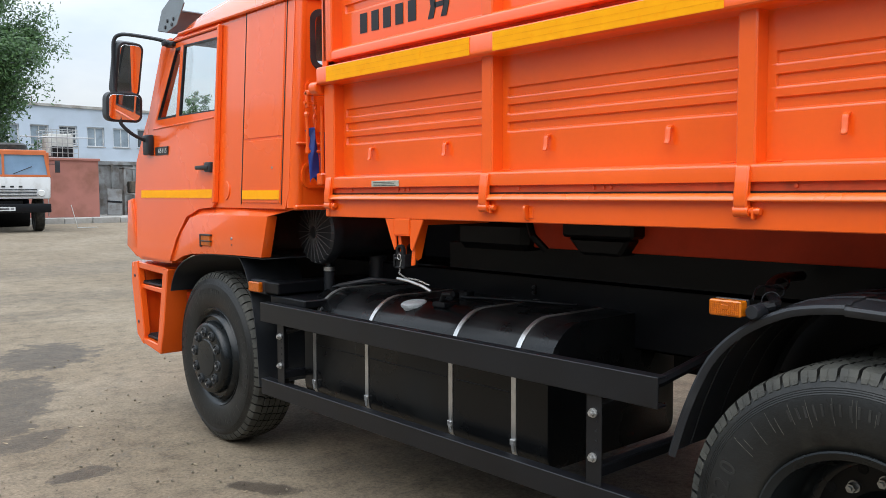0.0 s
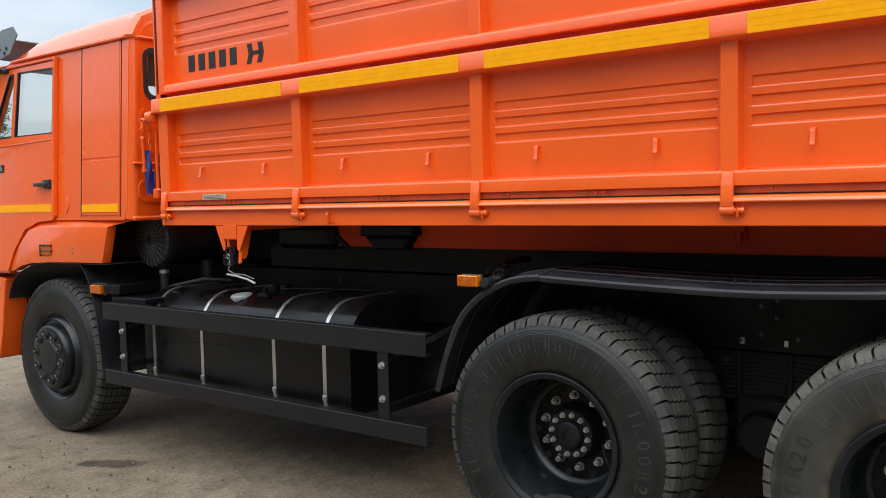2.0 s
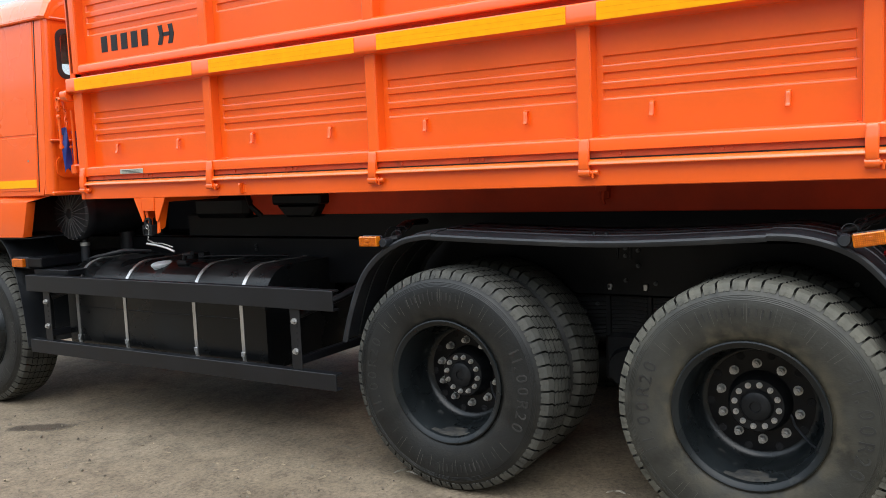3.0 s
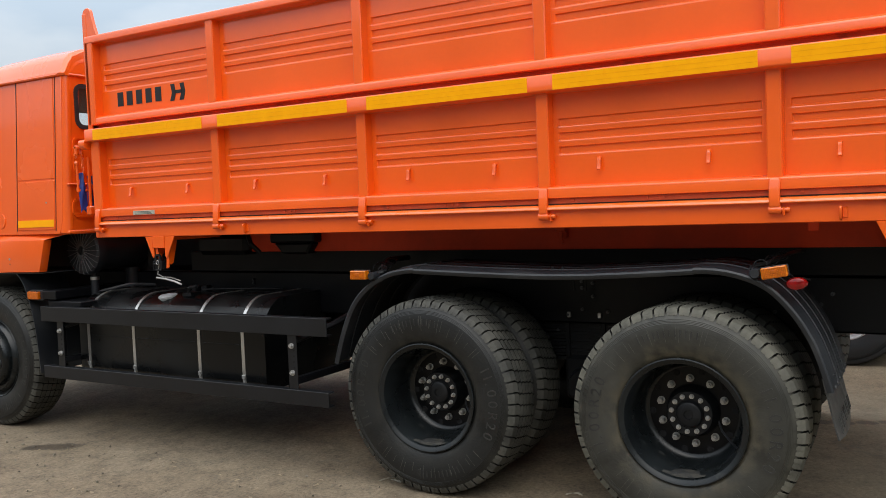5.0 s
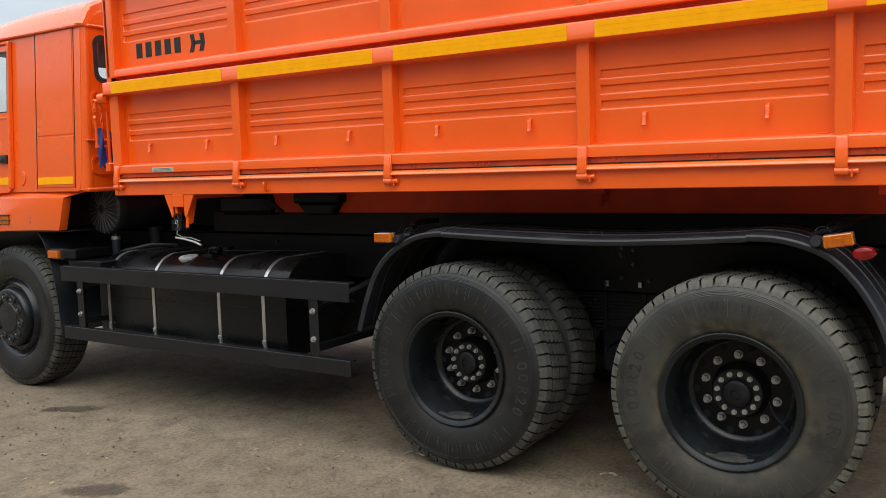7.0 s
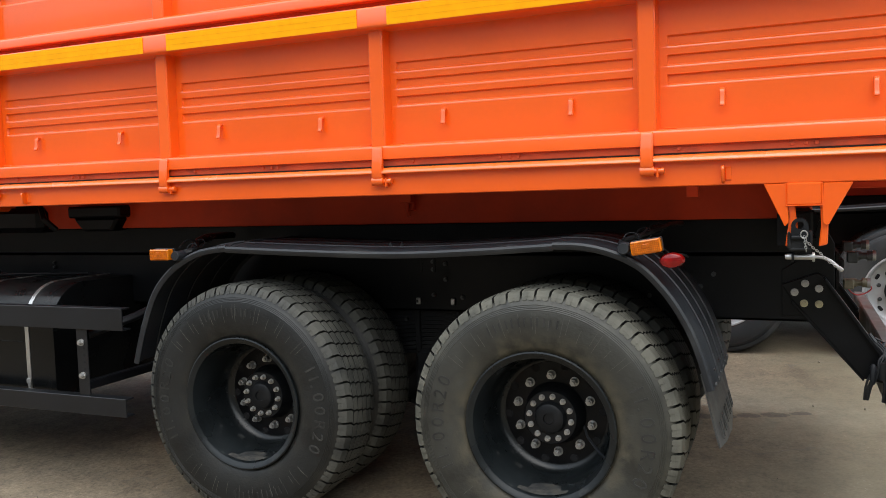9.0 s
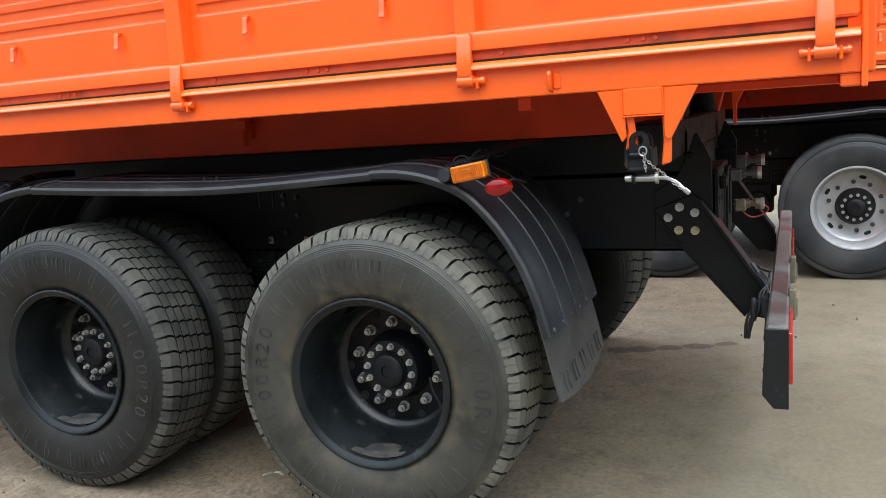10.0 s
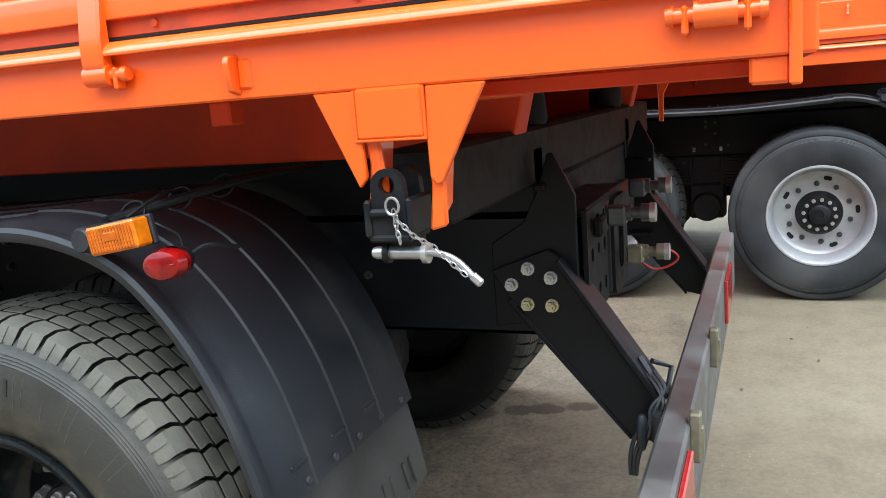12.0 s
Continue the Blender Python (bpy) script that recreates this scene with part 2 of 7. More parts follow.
# black parts, and a stand-in for shade in holes and the sill slot
DARK_VOID = material("matt_black_parts_and_shade", (0.006, 0.006, 0.007), 0.9, vary=0.3)
CAB_TRIM = material("grey_cab_trim", (0.11, 0.11, 0.115), 0.7, vary=0.2)
LETTER_BLACK = material("black_decal_film", (0.010, 0.010, 0.012), 0.35, vary=0.1)
BADGE_PALE = material("pale_badge_print", (0.62, 0.62, 0.60), 0.4, vary=0.05)
PLATE_GREY = material("aluminium_label", (0.50, 0.50, 0.42), 0.4, metal=0.3, vary=0.1, scale=40)
BLUE_CLOTH = material("blue_pvc_cloth", (0.010, 0.034, 0.21), 0.42, vary=0.25, scale=14, bump=0.1, bump_scale=30)
RED_WIRE = material("red_hose", (0.42, 0.03, 0.03), 0.5, vary=0.1)
AMBER = material("amber_lamp_lens", (0.66, 0.17, 0.005), 0.16, vary=0.25, scale=60, fine=260, coat=0.5)
AMBER_DARK = material("amber_lens_ribs", (0.48, 0.10, 0.004), 0.2, vary=0.2, scale=60)
RED_LENS = material("red_lamp_lens", (0.24, 0.004, 0.004), 0.12, vary=0.4, scale=45, coat=0.2, spec=0.4)
RED_REFLECT = material("red_reflector", (0.372, 0.018, 0.015), 0.22, vary=0.08, scale=60, coat=0.4)
CLEAR = glass_material("cab_glass", (0.97, 0.985, 0.985))
MIRROR = material("mirror_glass", (0.85, 0.87, 0.88), 0.02, metal=1.0, vary=0.0, rough_vary=0.0)


# ---- mesh helpers ----
class Shape:
    """One bmesh that is put together from boxes, prisms, turned profiles, tubes and plates."""

    def __init__(self):
        self.bm = bmesh.new()

    def take(self, b, m=None):
        if m is not None:
            bmesh.ops.transform(b, matrix=m, verts=b.verts)
        me = bpy.data.meshes.new("piece")
        b.to_mesh(me)
        b.free()
        self.bm.from_mesh(me)
        bpy.data.meshes.remove(me)
        return self

    def box(self, x0, x1, y0, y1, z0, z1, bev=0.003, m=None, seg=1):
        b = bmesh.new()
        bmesh.ops.create_cube(b, size=1.0)
        for v in b.verts:
            v.co = Vector(((x0 + x1) / 2 + v.co.x * (x1 - x0), (y0 + y1) / 2 + v.co.y * (y1 - y0), (z0 + z1) / 2 + v.co.z * (z1 - z0)))
        if bev:
            bmesh.ops.bevel(b, geom=b.edges[:], offset=bev, segments=seg, profile=0.6, affect="EDGES")
        return self.take(b, m)

    def prism(self, pts, axis, a, c, bev=0.003, m=None, seg=1):
        """pts: corners in the plane across the axis ('x': y, z; 'y': x, z; 'z': x, y)."""
        b = bmesh.new()

        def at(p, s):
            return Vector((s, p[0], p[1])) if axis == "x" else Vector((p[0], s, p[1])) if axis == "y" else Vector((p[0], p[1], s))

        lo, hi = [b.verts.new(at(p, a)) for p in pts], [b.verts.new(at(p, c)) for p in pts]
        b.faces.new(lo)
        b.faces.new(hi[::-1])
        for i in range(len(pts)):
            j = (i + 1) % len(pts)
            b.faces.new((lo[j], lo[i], hi[i], hi[j]))
        bmesh.ops.recalc_face_normals(b, faces=b.faces)
        if bev:
            bmesh.ops.bevel(b, geom=b.edges[:], offset=bev, segments=seg, profile=0.6, affect="EDGES", clamp_overlap=True)
        return self.take(b, m)

    def lathe(self, profile, centre=(0, 0, 0), axis="x", n=48, m=None):
        """profile: (along the axis, radius) pairs."""
        b = bmesh.new()
        rings = []
        for a, r in profile:
            ring = []
            for k in range(n):
                w = 2 * math.pi * k / n
                u, v = r * math.cos(w), r * math.sin(w)
                p = (a, u, v) if axis == "x" else (u, a, v) if axis == "y" else (u, v, a)
                ring.append(b.verts.new(Vector(p) + Vector(centre)))
            rings.append(ring)
        for p, q in zip(rings, rings[1:]):
            for k in range(n):
                j = (k + 1) % n
                b.faces.new((p[k], p[j], q[j], q[k]))
        for ring, (a, r) in ((rings[0], profile[0]), (rings[-1], profile[-1])):
            if r < 0.02:
                b.faces.new(ring)
        bmesh.ops.remove_doubles(b, verts=b.verts, dist=1e-5)
        bmesh.ops.recalc_face_normals(b, faces=b.faces)
        return self.take(b, m)

    def tube(self, pts, r, n=8, closed=False):
        b = bmesh.new()
        pts = [Vector(p) for p in pts]
        rings = []
        side = None
        for i, p in enumerate(pts):
            q0, q1 = pts[i - 1] if i or closed else p, pts[(i + 1) % len(pts)] if i < len(pts) - 1 or closed else p
            d = (q1 - q0).normalized()
            if side is None:
                side = d.orthogonal().normalized()
            side = (side - d * side.dot(d)).normalized()
            up = d.cross(side)
            rings.append([b.verts.new(p + r * (side * math.cos(2 * math.pi * k / n) + up * math.sin(2 * math.pi * k / n))) for k in range(n)])
        loop = list(zip(rings, rings[1:])) + ([(rings[-1], rings[0])] if closed else [])
        for p, q in loop:
            for k in range(n):
                j = (k + 1) % n
                b.faces.new((p[k], p[j], q[j], q[k]))
        if not closed:
            b.faces.new(rings[0])
            b.faces.new(rings[-1])
        bmesh.ops.recalc_face_normals(b, faces=b.faces)
        return self.take(b)

    def plate(self, outer, holes, axis, a, thick, m=None):
        """A flat sheet with openings through it, its face at a along the axis, its back at a + thick."""
        b = bmesh.new()
        edges = []
        for loop in (outer, *holes):
            vs = [b.verts.new((0, p[0], p[1])) for p in loop]
            edges += [b.edges.new((vs[i], vs[(i + 1) % len(vs)])) for i in range(len(vs))]
        bmesh.ops.triangle_fill(b, use_beauty=True, use_dissolve=False, edges=edges)
        bmesh.ops.dissolve_limit(b, angle_limit=0.01, verts=b.verts, edges=b.edges)
        back = bmesh.ops.extrude_face_region(b, geom=b.faces[:])
        for v in back["geom"]:
            if isinstance(v, bmesh.types.BMVert):
                v.co.x += thick
        bmesh.ops.recalc_face_normals(b, faces=b.faces)
        for v in b.verts:
            x, p, q = v.co
            v.co = (a + x, p, q) if axis == "x" else (p, a + x, q) if axis == "y" else (p, q, a + x)
        bmesh.ops.recalc_face_normals(b, faces=b.faces)
        return self.take(b, m)

    def sheet(self, rows, thick=0.0, m=None):
        """A surface through a grid of points, made solid."""
        b = bmesh.new()
        vs = [[b.verts.new(p) for p in row] for row in rows]
        for i in range(len(vs) - 1):
            for j in range(len(vs[0]) - 1):
                b.faces.new((vs[i][j], vs[i + 1][j], vs[i + 1][j + 1], vs[i][j + 1]))
        bmesh.ops.recalc_face_normals(b, faces=b.faces)
        if thick:
            bmesh.ops.solidify(b, geom=b.faces[:], thickness=thick)
        return self.take(b, m)

    def mesh(self, name, mat, angle=32):
        me = bpy.data.meshes.new(name)
        self.bm.to_mesh(me)
        self.bm.free()
        me.materials.append(mat)
        for p in me.polygons:
            p.use_smooth = True
        me.set_sharp_from_angle(angle=radians(angle))
        return me


def part(name, shape, mat, parent=None, label="", loc=(0, 0, 0), rot=(0, 0, 0)):
    """Links a shape, or a mesh made before, as one object under its parent."""
    me = shape if isinstance(shape, bpy.types.Mesh) else shape.mesh(name, mat)
    ob = new(name, me)
    ob.location, ob.rotation_euler = loc, [radians(a) for a in rot]
    if parent is not None:
        ob.parent = parent
    if label:
        ob["label"] = label
    return ob


def base(name, loc, label, category, group=""):
    ob = new(name)
    ob.location = loc
    ob.empty_display_size = 0.3
    return tagged(ob, label, category, group)


def arc(cy, cz, r, a0, a1, n=8):
    return [(cy + r * math.cos(radians(a0 + (a1 - a0) * k / n)), cz + r * math.sin(radians(a0 + (a1 - a0) * k / n))) for k in range(n + 1)]


def round_rect(y0, y1, z0, z1, r, n=5):
    return (arc(y1 - r, z1 - r, r, 0, 90, n) + arc(y0 + r, z1 - r, r, 90, 180, n)
            + arc(y0 + r, z0 + r, r, 180, 270, n) + arc(y1 - r, z0 + r, r, 270, 360, n))


# ---- wheels ----
MESHES = {}


def once(key, make):
    if key not in MESHES:
        MESHES[key] = make()
    return MESHES[key]


TYRE_R = 0.503


def worn(r):
    """The radius of a point on the tyre, from the unworn tyre's section."""
    return r if r < 0.28 else 0.28 + (r - 0.28) * (TYRE_R - 0.28) / 0.238


def tyre_mesh(mat=RUBBER):
    half = [(0.040, 0.262), (0.018, 0.278), (0.007, 0.298), (0.001, 0.320), (-0.005, 0.350), (-0.008, 0.385), (-0.0065, 0.416), (-0.004, 0.436)]
    for k in range(4):
        q = 0.438 + 0.0062 * k
        x = -0.0034 + 0.0020 * k
        half += [(x, q), (x - 0.0007, q + 0.0008), (x - 0.0005, q + 0.0020), (x + 0.0005, q + 0.0026)]
    half += [(0.008, 0.470), (0.015, 0.482), (0.024, 0.489), (0.042, 0.494)]
    half = [(a, worn(r)) for a, r in half]
    prof = half + [(0.280 - a, r) for a, r in half[::-1]]
    return Shape().lathe(prof, n=96).mesh("tyre", mat, 40)


GROOVE_BEND = ((0.024, 0.00), (0.048, 0.03), (0.060, 0.16), (0.070, 0.27), (0.092, 0.22), (0.103, 0.40), (0.128, 0.36), (0.140, 0.52),
               (0.166, 0.48), (0.177, 0.66), (0.204, 0.61), (0.214, 0.74), (0.226, 0.86), (0.256, 0.89))


def groove_bend(x):
    """How far a cross groove of the tread has wandered round the tyre at a distance x from its outer face, in pitches."""
    for (x0, g0), (x1, g1) in zip(GROOVE_BEND, GROOVE_BEND[1:]):
        if x <= x1:
            return g0 + (g1 - g0) * (x - x0) / (x1 - x0)
    return GROOVE_BEND[-1][1]


def tread_mesh(mat=TREAD):
    """Blocks between bent cross grooves, parted by fine lines round the tyre; the shoulder blocks run down the sides with fins."""
    count = 56
    pitch = 2 * math.pi / count
    rows = ((0.0255, 0.0640), (0.0685, 0.1010), (0.1055, 0.1378), (0.1422, 0.1745), (0.1790, 0.2115), (0.2160, 0.2545))
    verts, faces, dark = [], [], []
    rng = random.Random(12)

    def put(x, r, w):
        verts.append((x, worn(r) * math.cos(w), worn(r) * math.sin(w)))
        return len(verts) - 1

    def crown(x):
        d = abs(x - 0.140) / 0.1145
        return 0.518 - 0.0025 * d * d - 0.0075 * (max(0.0, d - 0.66) / 0.34) ** 1.6

    def block(grid, low):
        """grid: stations of (x, r, first angle, last angle) along the block; low: the radius of its foot."""
        top = [(put(x, r, a0), put(x, r, a1)) for x, r, a0, a1 in grid]
        foot = [(put(x, low, a0 - 0.0016), put(x, low, a1 + 0.0016)) for x, r, a0, a1 in grid]
        for k in range(len(grid) - 1):
            faces.append((top[k][0], top[k + 1][0], top[k + 1][1], top[k][1]))
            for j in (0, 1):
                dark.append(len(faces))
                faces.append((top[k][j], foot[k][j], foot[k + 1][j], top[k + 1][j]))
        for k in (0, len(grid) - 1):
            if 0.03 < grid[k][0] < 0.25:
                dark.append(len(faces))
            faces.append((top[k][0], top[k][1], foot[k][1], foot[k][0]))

    for i, (x0, x1) in enumerate(rows):
        knots = sorted({x0, x1, x0 + 0.0015, x1 - 0.0015} | {x for x, g in GROOVE_BEND if x0 + 0.003 < x < x1 - 0.003})
        for k in range(count):
            sink = rng.uniform(0.0, 0.0008)
            grid = []
            for x in knots:
                edge = 0.0012 if x in (x0, x1) else 0.0
                a0 = pitch * (k + groove_bend(x)) + edge
                a1 = pitch * (k + groove_bend(x) + (0.868 if 0 < i < 5 else 0.845)) - edge
                grid.append((x, crown(x) - sink - edge, a0, a1))
            block(grid, 0.490)
    # the fins down the shoulders: two to a block, joined at the foot by the tyre's own wall
    for s in (1, -1):
        base = 0.0 if s > 0 else groove_bend(0.2545)
        for k in range(count):
            for f, wide in ((0.0, 0.370), (0.440, 0.405)):
                a0, a1 = pitch * (k + base + f), pitch * (k + base + f + wide)
                i = len(verts)
                for x, r, t in ((0.0115, 0.474, 0.006), (0.030, 0.482, 0.0), (0.034, 0.500, 0.0), (0.0250, 0.5064, 0.0), (0.0145, 0.4900, 0.0), (0.0085, 0.4755, 0.005)):
                    xx = x if s > 0 else 0.280 - x
                    put(xx, r, a0 + t)
                    put(xx, r, a1 - t)
                for p, q in ((3, 4), (4, 5), (5, 0)):
                    faces.append((i + 2 * p, i + 2 * p + 1, i + 2 * q + 1, i + 2 * q))
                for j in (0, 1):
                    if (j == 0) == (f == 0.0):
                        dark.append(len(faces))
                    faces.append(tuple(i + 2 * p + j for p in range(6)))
            # the web behind the fins, a little sunk
            a0, a1 = pitch * (k + base + 0.01), pitch * (k + base + 0.835)
            i = len(verts)
            for x, r in ((0.0115, 0.478), (0.0172, 0.491), (0.0256, 0.5060)):
                xx = x if s > 0 else 0.280 - x
                put(xx, r, a0)
                put(xx, r, a1)
            for p in (0, 2):
                faces.append((i + p, i + p + 1, i + p + 3, i + p + 2))
    me = bpy.data.meshes.new("tread")
    me.from_pydata(verts, [], faces)
    b = bmesh.new()
    b.from_mesh(me)
    bmesh.ops.recalc_face_normals(b, faces=b.faces)
    b.to_mesh(me)
    b.free()
    me.materials.append(mat)
    # block sides along the grooves get a darker rubber than the tops
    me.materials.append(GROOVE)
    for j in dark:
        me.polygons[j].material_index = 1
    return me


def ribbed_tread_mesh():
    """A road tyre's tread: plain ribs between narrow grooves round the tyre."""
    prof = [(0.004, 0.460), (0.005, 0.474), (0.010, 0.489), (0.022, 0.497)]
    for x in (0.062, 0.114, 0.166, 0.218):
        prof += [(x - 0.004, 0.5020), (x - 0.003, 0.490), (x + 0.003, 0.490), (x + 0.004, 0.5020)]
    prof += [(0.258, 0.497), (0.270, 0.489), (0.275, 0.474), (0.276, 0.460)]
    return Shape().lathe(prof, n=96).mesh("tread", RUBBER_CLEAN, 30)


def letter_pieces(text, size):
    """Flat outlines of single characters, as triangle lists in the plane, with their widths."""
    out = []
    for ch in text:
        cu = bpy.data.curves.new("type", "FONT")
        cu.body, cu.size, cu.extrude = ch, size, 0.0012
        ob = bpy.data.objects.new("type", cu)
        scene.collection.objects.link(ob)
        me = bpy.data.meshes.new_from_object(ob.evaluated_get(bpy.context.evaluated_depsgraph_get()))
        bpy.data.objects.remove(ob)
        out.append(me)
    return out


def sidewall_mesh():
    """Raised size marks, maker's bars and moulding hairlines on the outer sidewall."""
    s = Shape()
    r = 0.384
    for start, text in ((62, "11.00R20"), (242, "11.00R20")):
        ang = start
        for ch, me in zip(text, letter_pieces(text, 0.072)):
            b = bmesh.new()
            b.from_mesh(me)
            bpy.data.meshes.remove(me)
            wide = 0.030 if ch in ".1" else 0.046
            m = Matrix.Rotation(radians(ang), 4, "X") @ Matrix.Translation((-0.0075, 0, r)) @ Matrix(((0, 0, -1, 0), (-1, 0, 0, 0), (0, 1, 0, -0.02), (0, 0, 0, 1)))
            s.take(b, m)
            ang += math.degrees((wide + 0.008) / r)
    for start in (150, 335):
        for k in range(6):
            a = radians(start + k * 7.0)
            m = Matrix.Rotation(a, 4, "X")
            for y0, y1, z0, z1 in ((-0.016, -0.010, 0.0, 0.040), (0.010, 0.016, 0.0, 0.040)):
                s.box(-0.0090, -0.004, y0, y1, r - 0.012 + z0, r - 0.012 + z1 * 0.8, 0, m)
    return s.mesh("sidewall_marking", LETTER_RUBBER)


def hairline_mesh():
    """Thin pale radial lines that the mould left on the outer sidewall."""
    s = Shape()
    for k in range(64):
        turn = k * 5.625 + (k * 37 % 11) * 0.4
        if 54 < turn % 180 < 124:
            continue
        m = Matrix.Rotation(radians(turn), 4, "X")
        pts = [(-0.0050, 0.346), (-0.0068, 0.361), (-0.0080, 0.379), (-0.0073, 0.397)] + ([(-0.0048, 0.420)] if k % 3 != 1 else [])
        s.tube([m @ Vector((x + 0.0001, 0, r)) for x, r in pts[k % 2:]], 0.0008, 4)
    return s.mesh("moulding_line", HAIR_RUBBER)


def nut_mesh(key, r, length, mat):
    def make():
        s = Shape().lathe([(0.0, r * 1.25), (-0.006, r * 1.25), (-0.006, r)], n=12)
        b = bmesh.new()
        bmesh.ops.create_cone(b, cap_ends=True, segments=6, radius1=r, radius2=r * 0.94, depth=length * 0.6)
        s.take(b, pose(-0.006 - length * 0.3, 0, 0, 0, -90, 0))
        b = bmesh.new()
        bmesh.ops.create_cone(b, cap_ends=True, segments=10, radius1=r * 0.55, radius2=r * 0.5, depth=length * 0.3)
        s.take(b, pose(-0.006 - length * 0.7, 0, 0, 0, -90, 0))
        return s.mesh("nut", mat)
    return once(key, make)


def wheel(parent, loc, kind, flip=False, dusty=False):
    """A wheel whose outer sidewall stands in the plane x = 0. kind: rear, inner, front or silver."""
    profiles = {
        "rear": [(0.060, 0.268), (0.022, 0.275), (0.009, 0.280), (0.003, 0.279), (0.001, 0.274), (0.004, 0.267), (0.008, 0.261), (0.012, 0.2535), (0.020, 0.2505), (0.052, 0.2475), (0.058, 0.2440),
                 (0.165, 0.240), (0.202, 0.232), (0.222, 0.218), (0.230, 0.204), (0.232, 0.198), (0.236, 0.140), (0.236, 0.09)],
        "inner": [(0.060, 0.276), (0.020, 0.284), (0.010, 0.284), (0.020, 0.268), (0.060, 0.255), (0.10, 0.24), (0.11, 0.10)],
        "front": [(0.070, 0.276), (0.024, 0.284), (0.012, 0.290), (0.006, 0.287), (0.012, 0.276), (0.024, 0.268), (0.028, 0.262), (0.014, 0.254), (0.000, 0.246), (-0.006, 0.240), (0.006, 0.234), (0.006, 0.10)],
        "silver": [(0.060, 0.276), (0.024, 0.286), (0.010, 0.292), (0.004, 0.290), (0.004, 0.280), (0.016, 0.270), (0.040, 0.262), (0.105, 0.256), (0.138, 0.246),
                   (0.150, 0.225), (0.150, 0.140), (0.143, 0.10)],
    }
    mat = RIM_SILVER if kind == "silver" else RIM_DARK
    label = {"silver": "silver-painted steel disc wheel", "front": "dark steel front wheel with a round hub", "rear": "deep-dished dark steel wheel",
             "inner": "dark steel inner twin wheel"}[kind]
    w = part("wheel", once("rim_" + kind, lambda: Shape().lathe(profiles[kind], n=72).mesh("wheel", mat, 40)), None, parent, label, loc, (0, 0, 180 if flip else 0))
    if kind == "silver":
        part("tyre", once("tyre_clean", lambda: tyre_mesh(RUBBER_CLEAN)), None, w, "clean blue-black rubber tyre")
        part("tread", once("tread_clean", ribbed_tread_mesh), None, w, "clean ribbed tread")
    elif dusty:
        part("tyre", once("tyre_dusty", lambda: tyre_mesh(RUBBER_DUSTY)), None, w, "brown-dusted black rubber tyre")
        part("tread", once("tread_dusty", lambda: tread_mesh(TREAD_DUSTY)), None, w, "block tread grey with dry mud")
    else:
        part("tyre", once("tyre", tyre_mesh), None, w, "dusty black rubber tyre")
        part("tread", once("tread", tread_mesh), None, w, "block tread with dry mud on it")
    if kind not in ("inner", "silver"):
        tagged(part("sidewall_marking", once("marks", sidewall_mesh), None, w), "raised size marks on the sidewall", kind="stuff")
        tagged(part("moulding_line", once("hairlines", hairline_mesh), None, w), "thin pale radial moulding lines", kind="stuff")
    if kind in ("rear", "silver"):
        d = 0.021 if kind == "rear" else -0.075
        q = 1.05 if kind == "rear" else 1.12
        ring = ((0.222, 0.116), (0.200, 0.112), (0.180, 0.102), (0.150, 0.099), (0.142, 0.094), (0.142, 0.060), (0.132, 0.056), (0.122, 0.052), (0.116, 0.042), (0.116, 0.020), (0.122, 0.018), (0.122, 0.0))
        hub = once("hub_" + kind, lambda: Shape().lathe([(a + d, r * q) for a, r in ring], n=40).mesh("hub", CAST_IRON, 30))
        part("hub", hub, None, w, "dark hub with a ring of nuts")
        nm = nut_mesh("nut_small", 0.009, 0.020, STEEL)
        for k in range(12):
            a = radians(30 * k + 8)
            part("hub_nut", nm, None, w, loc=(0.142 + d, 0.077 * q * math.cos(a), 0.077 * q * math.sin(a)))
        nm = nut_mesh("nut_big", 0.0145, 0.042, NUT_STEEL) if kind == "rear" else nut_mesh("nut_silver", 0.0125, 0.026, RIM_NUT)
        hole = once("hole", lambda: Shape().lathe([(0.0, 0.0), (-0.003, 0.002), (-0.003, 0.014), (0.0, 0.016)], n=16).mesh("vent_hole", DARK_VOID))
        slot = once("slot", lambda: Shape().prism(round_rect(-0.023, 0.023, -0.012, 0.012, 0.0115), "x", -0.003, 0.0, 0).mesh("vent_hole", DARK_VOID))
        for k in range(10):
            a = radians(36 * k + 14)
            part("wheel_nut", nm, None, w, loc=((0.150 if kind == "silver" else 0.235), (0.148 if kind == "rear" else 0.172) * math.cos(a), (0.148 if kind == "rear" else 0.172) * math.sin(a)))
            if kind == "rear":
                part("vent_hole", hole, None, w, loc=(0.2310, 0.185 * math.cos(a + 0.3), 0.185 * math.sin(a + 0.3)))
            elif k % 2 == 0:
                part("vent_hole", slot, None, w, loc=(0.149, 0.206 * math.cos(a + 0.3), 0.206 * math.sin(a + 0.3)), rot=(math.degrees(a + 0.3) + 90, 0, 0))
        if kind == "rear":
            # black ring laid over the disc for the shade deep inside the rim
            disc = once("disc_rear", lambda: Shape().lathe([(0.2305, 0.1985), (0.2300, 0.194), (0.2338, 0.140), (0.2338, 0.090)], n=56).mesh("wheel_disc", BLACK_PAINT, 30))
            part("wheel_disc", disc, None, w, "wheel disc with its deep shade put in as black")
            rows = []
            for k in range(9):
                a = radians(-112 + 44 * k / 8)
                hi = 0.0042 * math.sin(math.pi * k / 8)
                rows.append([(x, (0.2475 - hi * q) * math.cos(a), (0.2475 - hi * q) * math.sin(a)) for x, q in ((0.022, 0.1), (0.035, 0.8), (0.060, 1.6), (0.095, 2.0), (0.130, 1.4), (0.150, 0.8))])
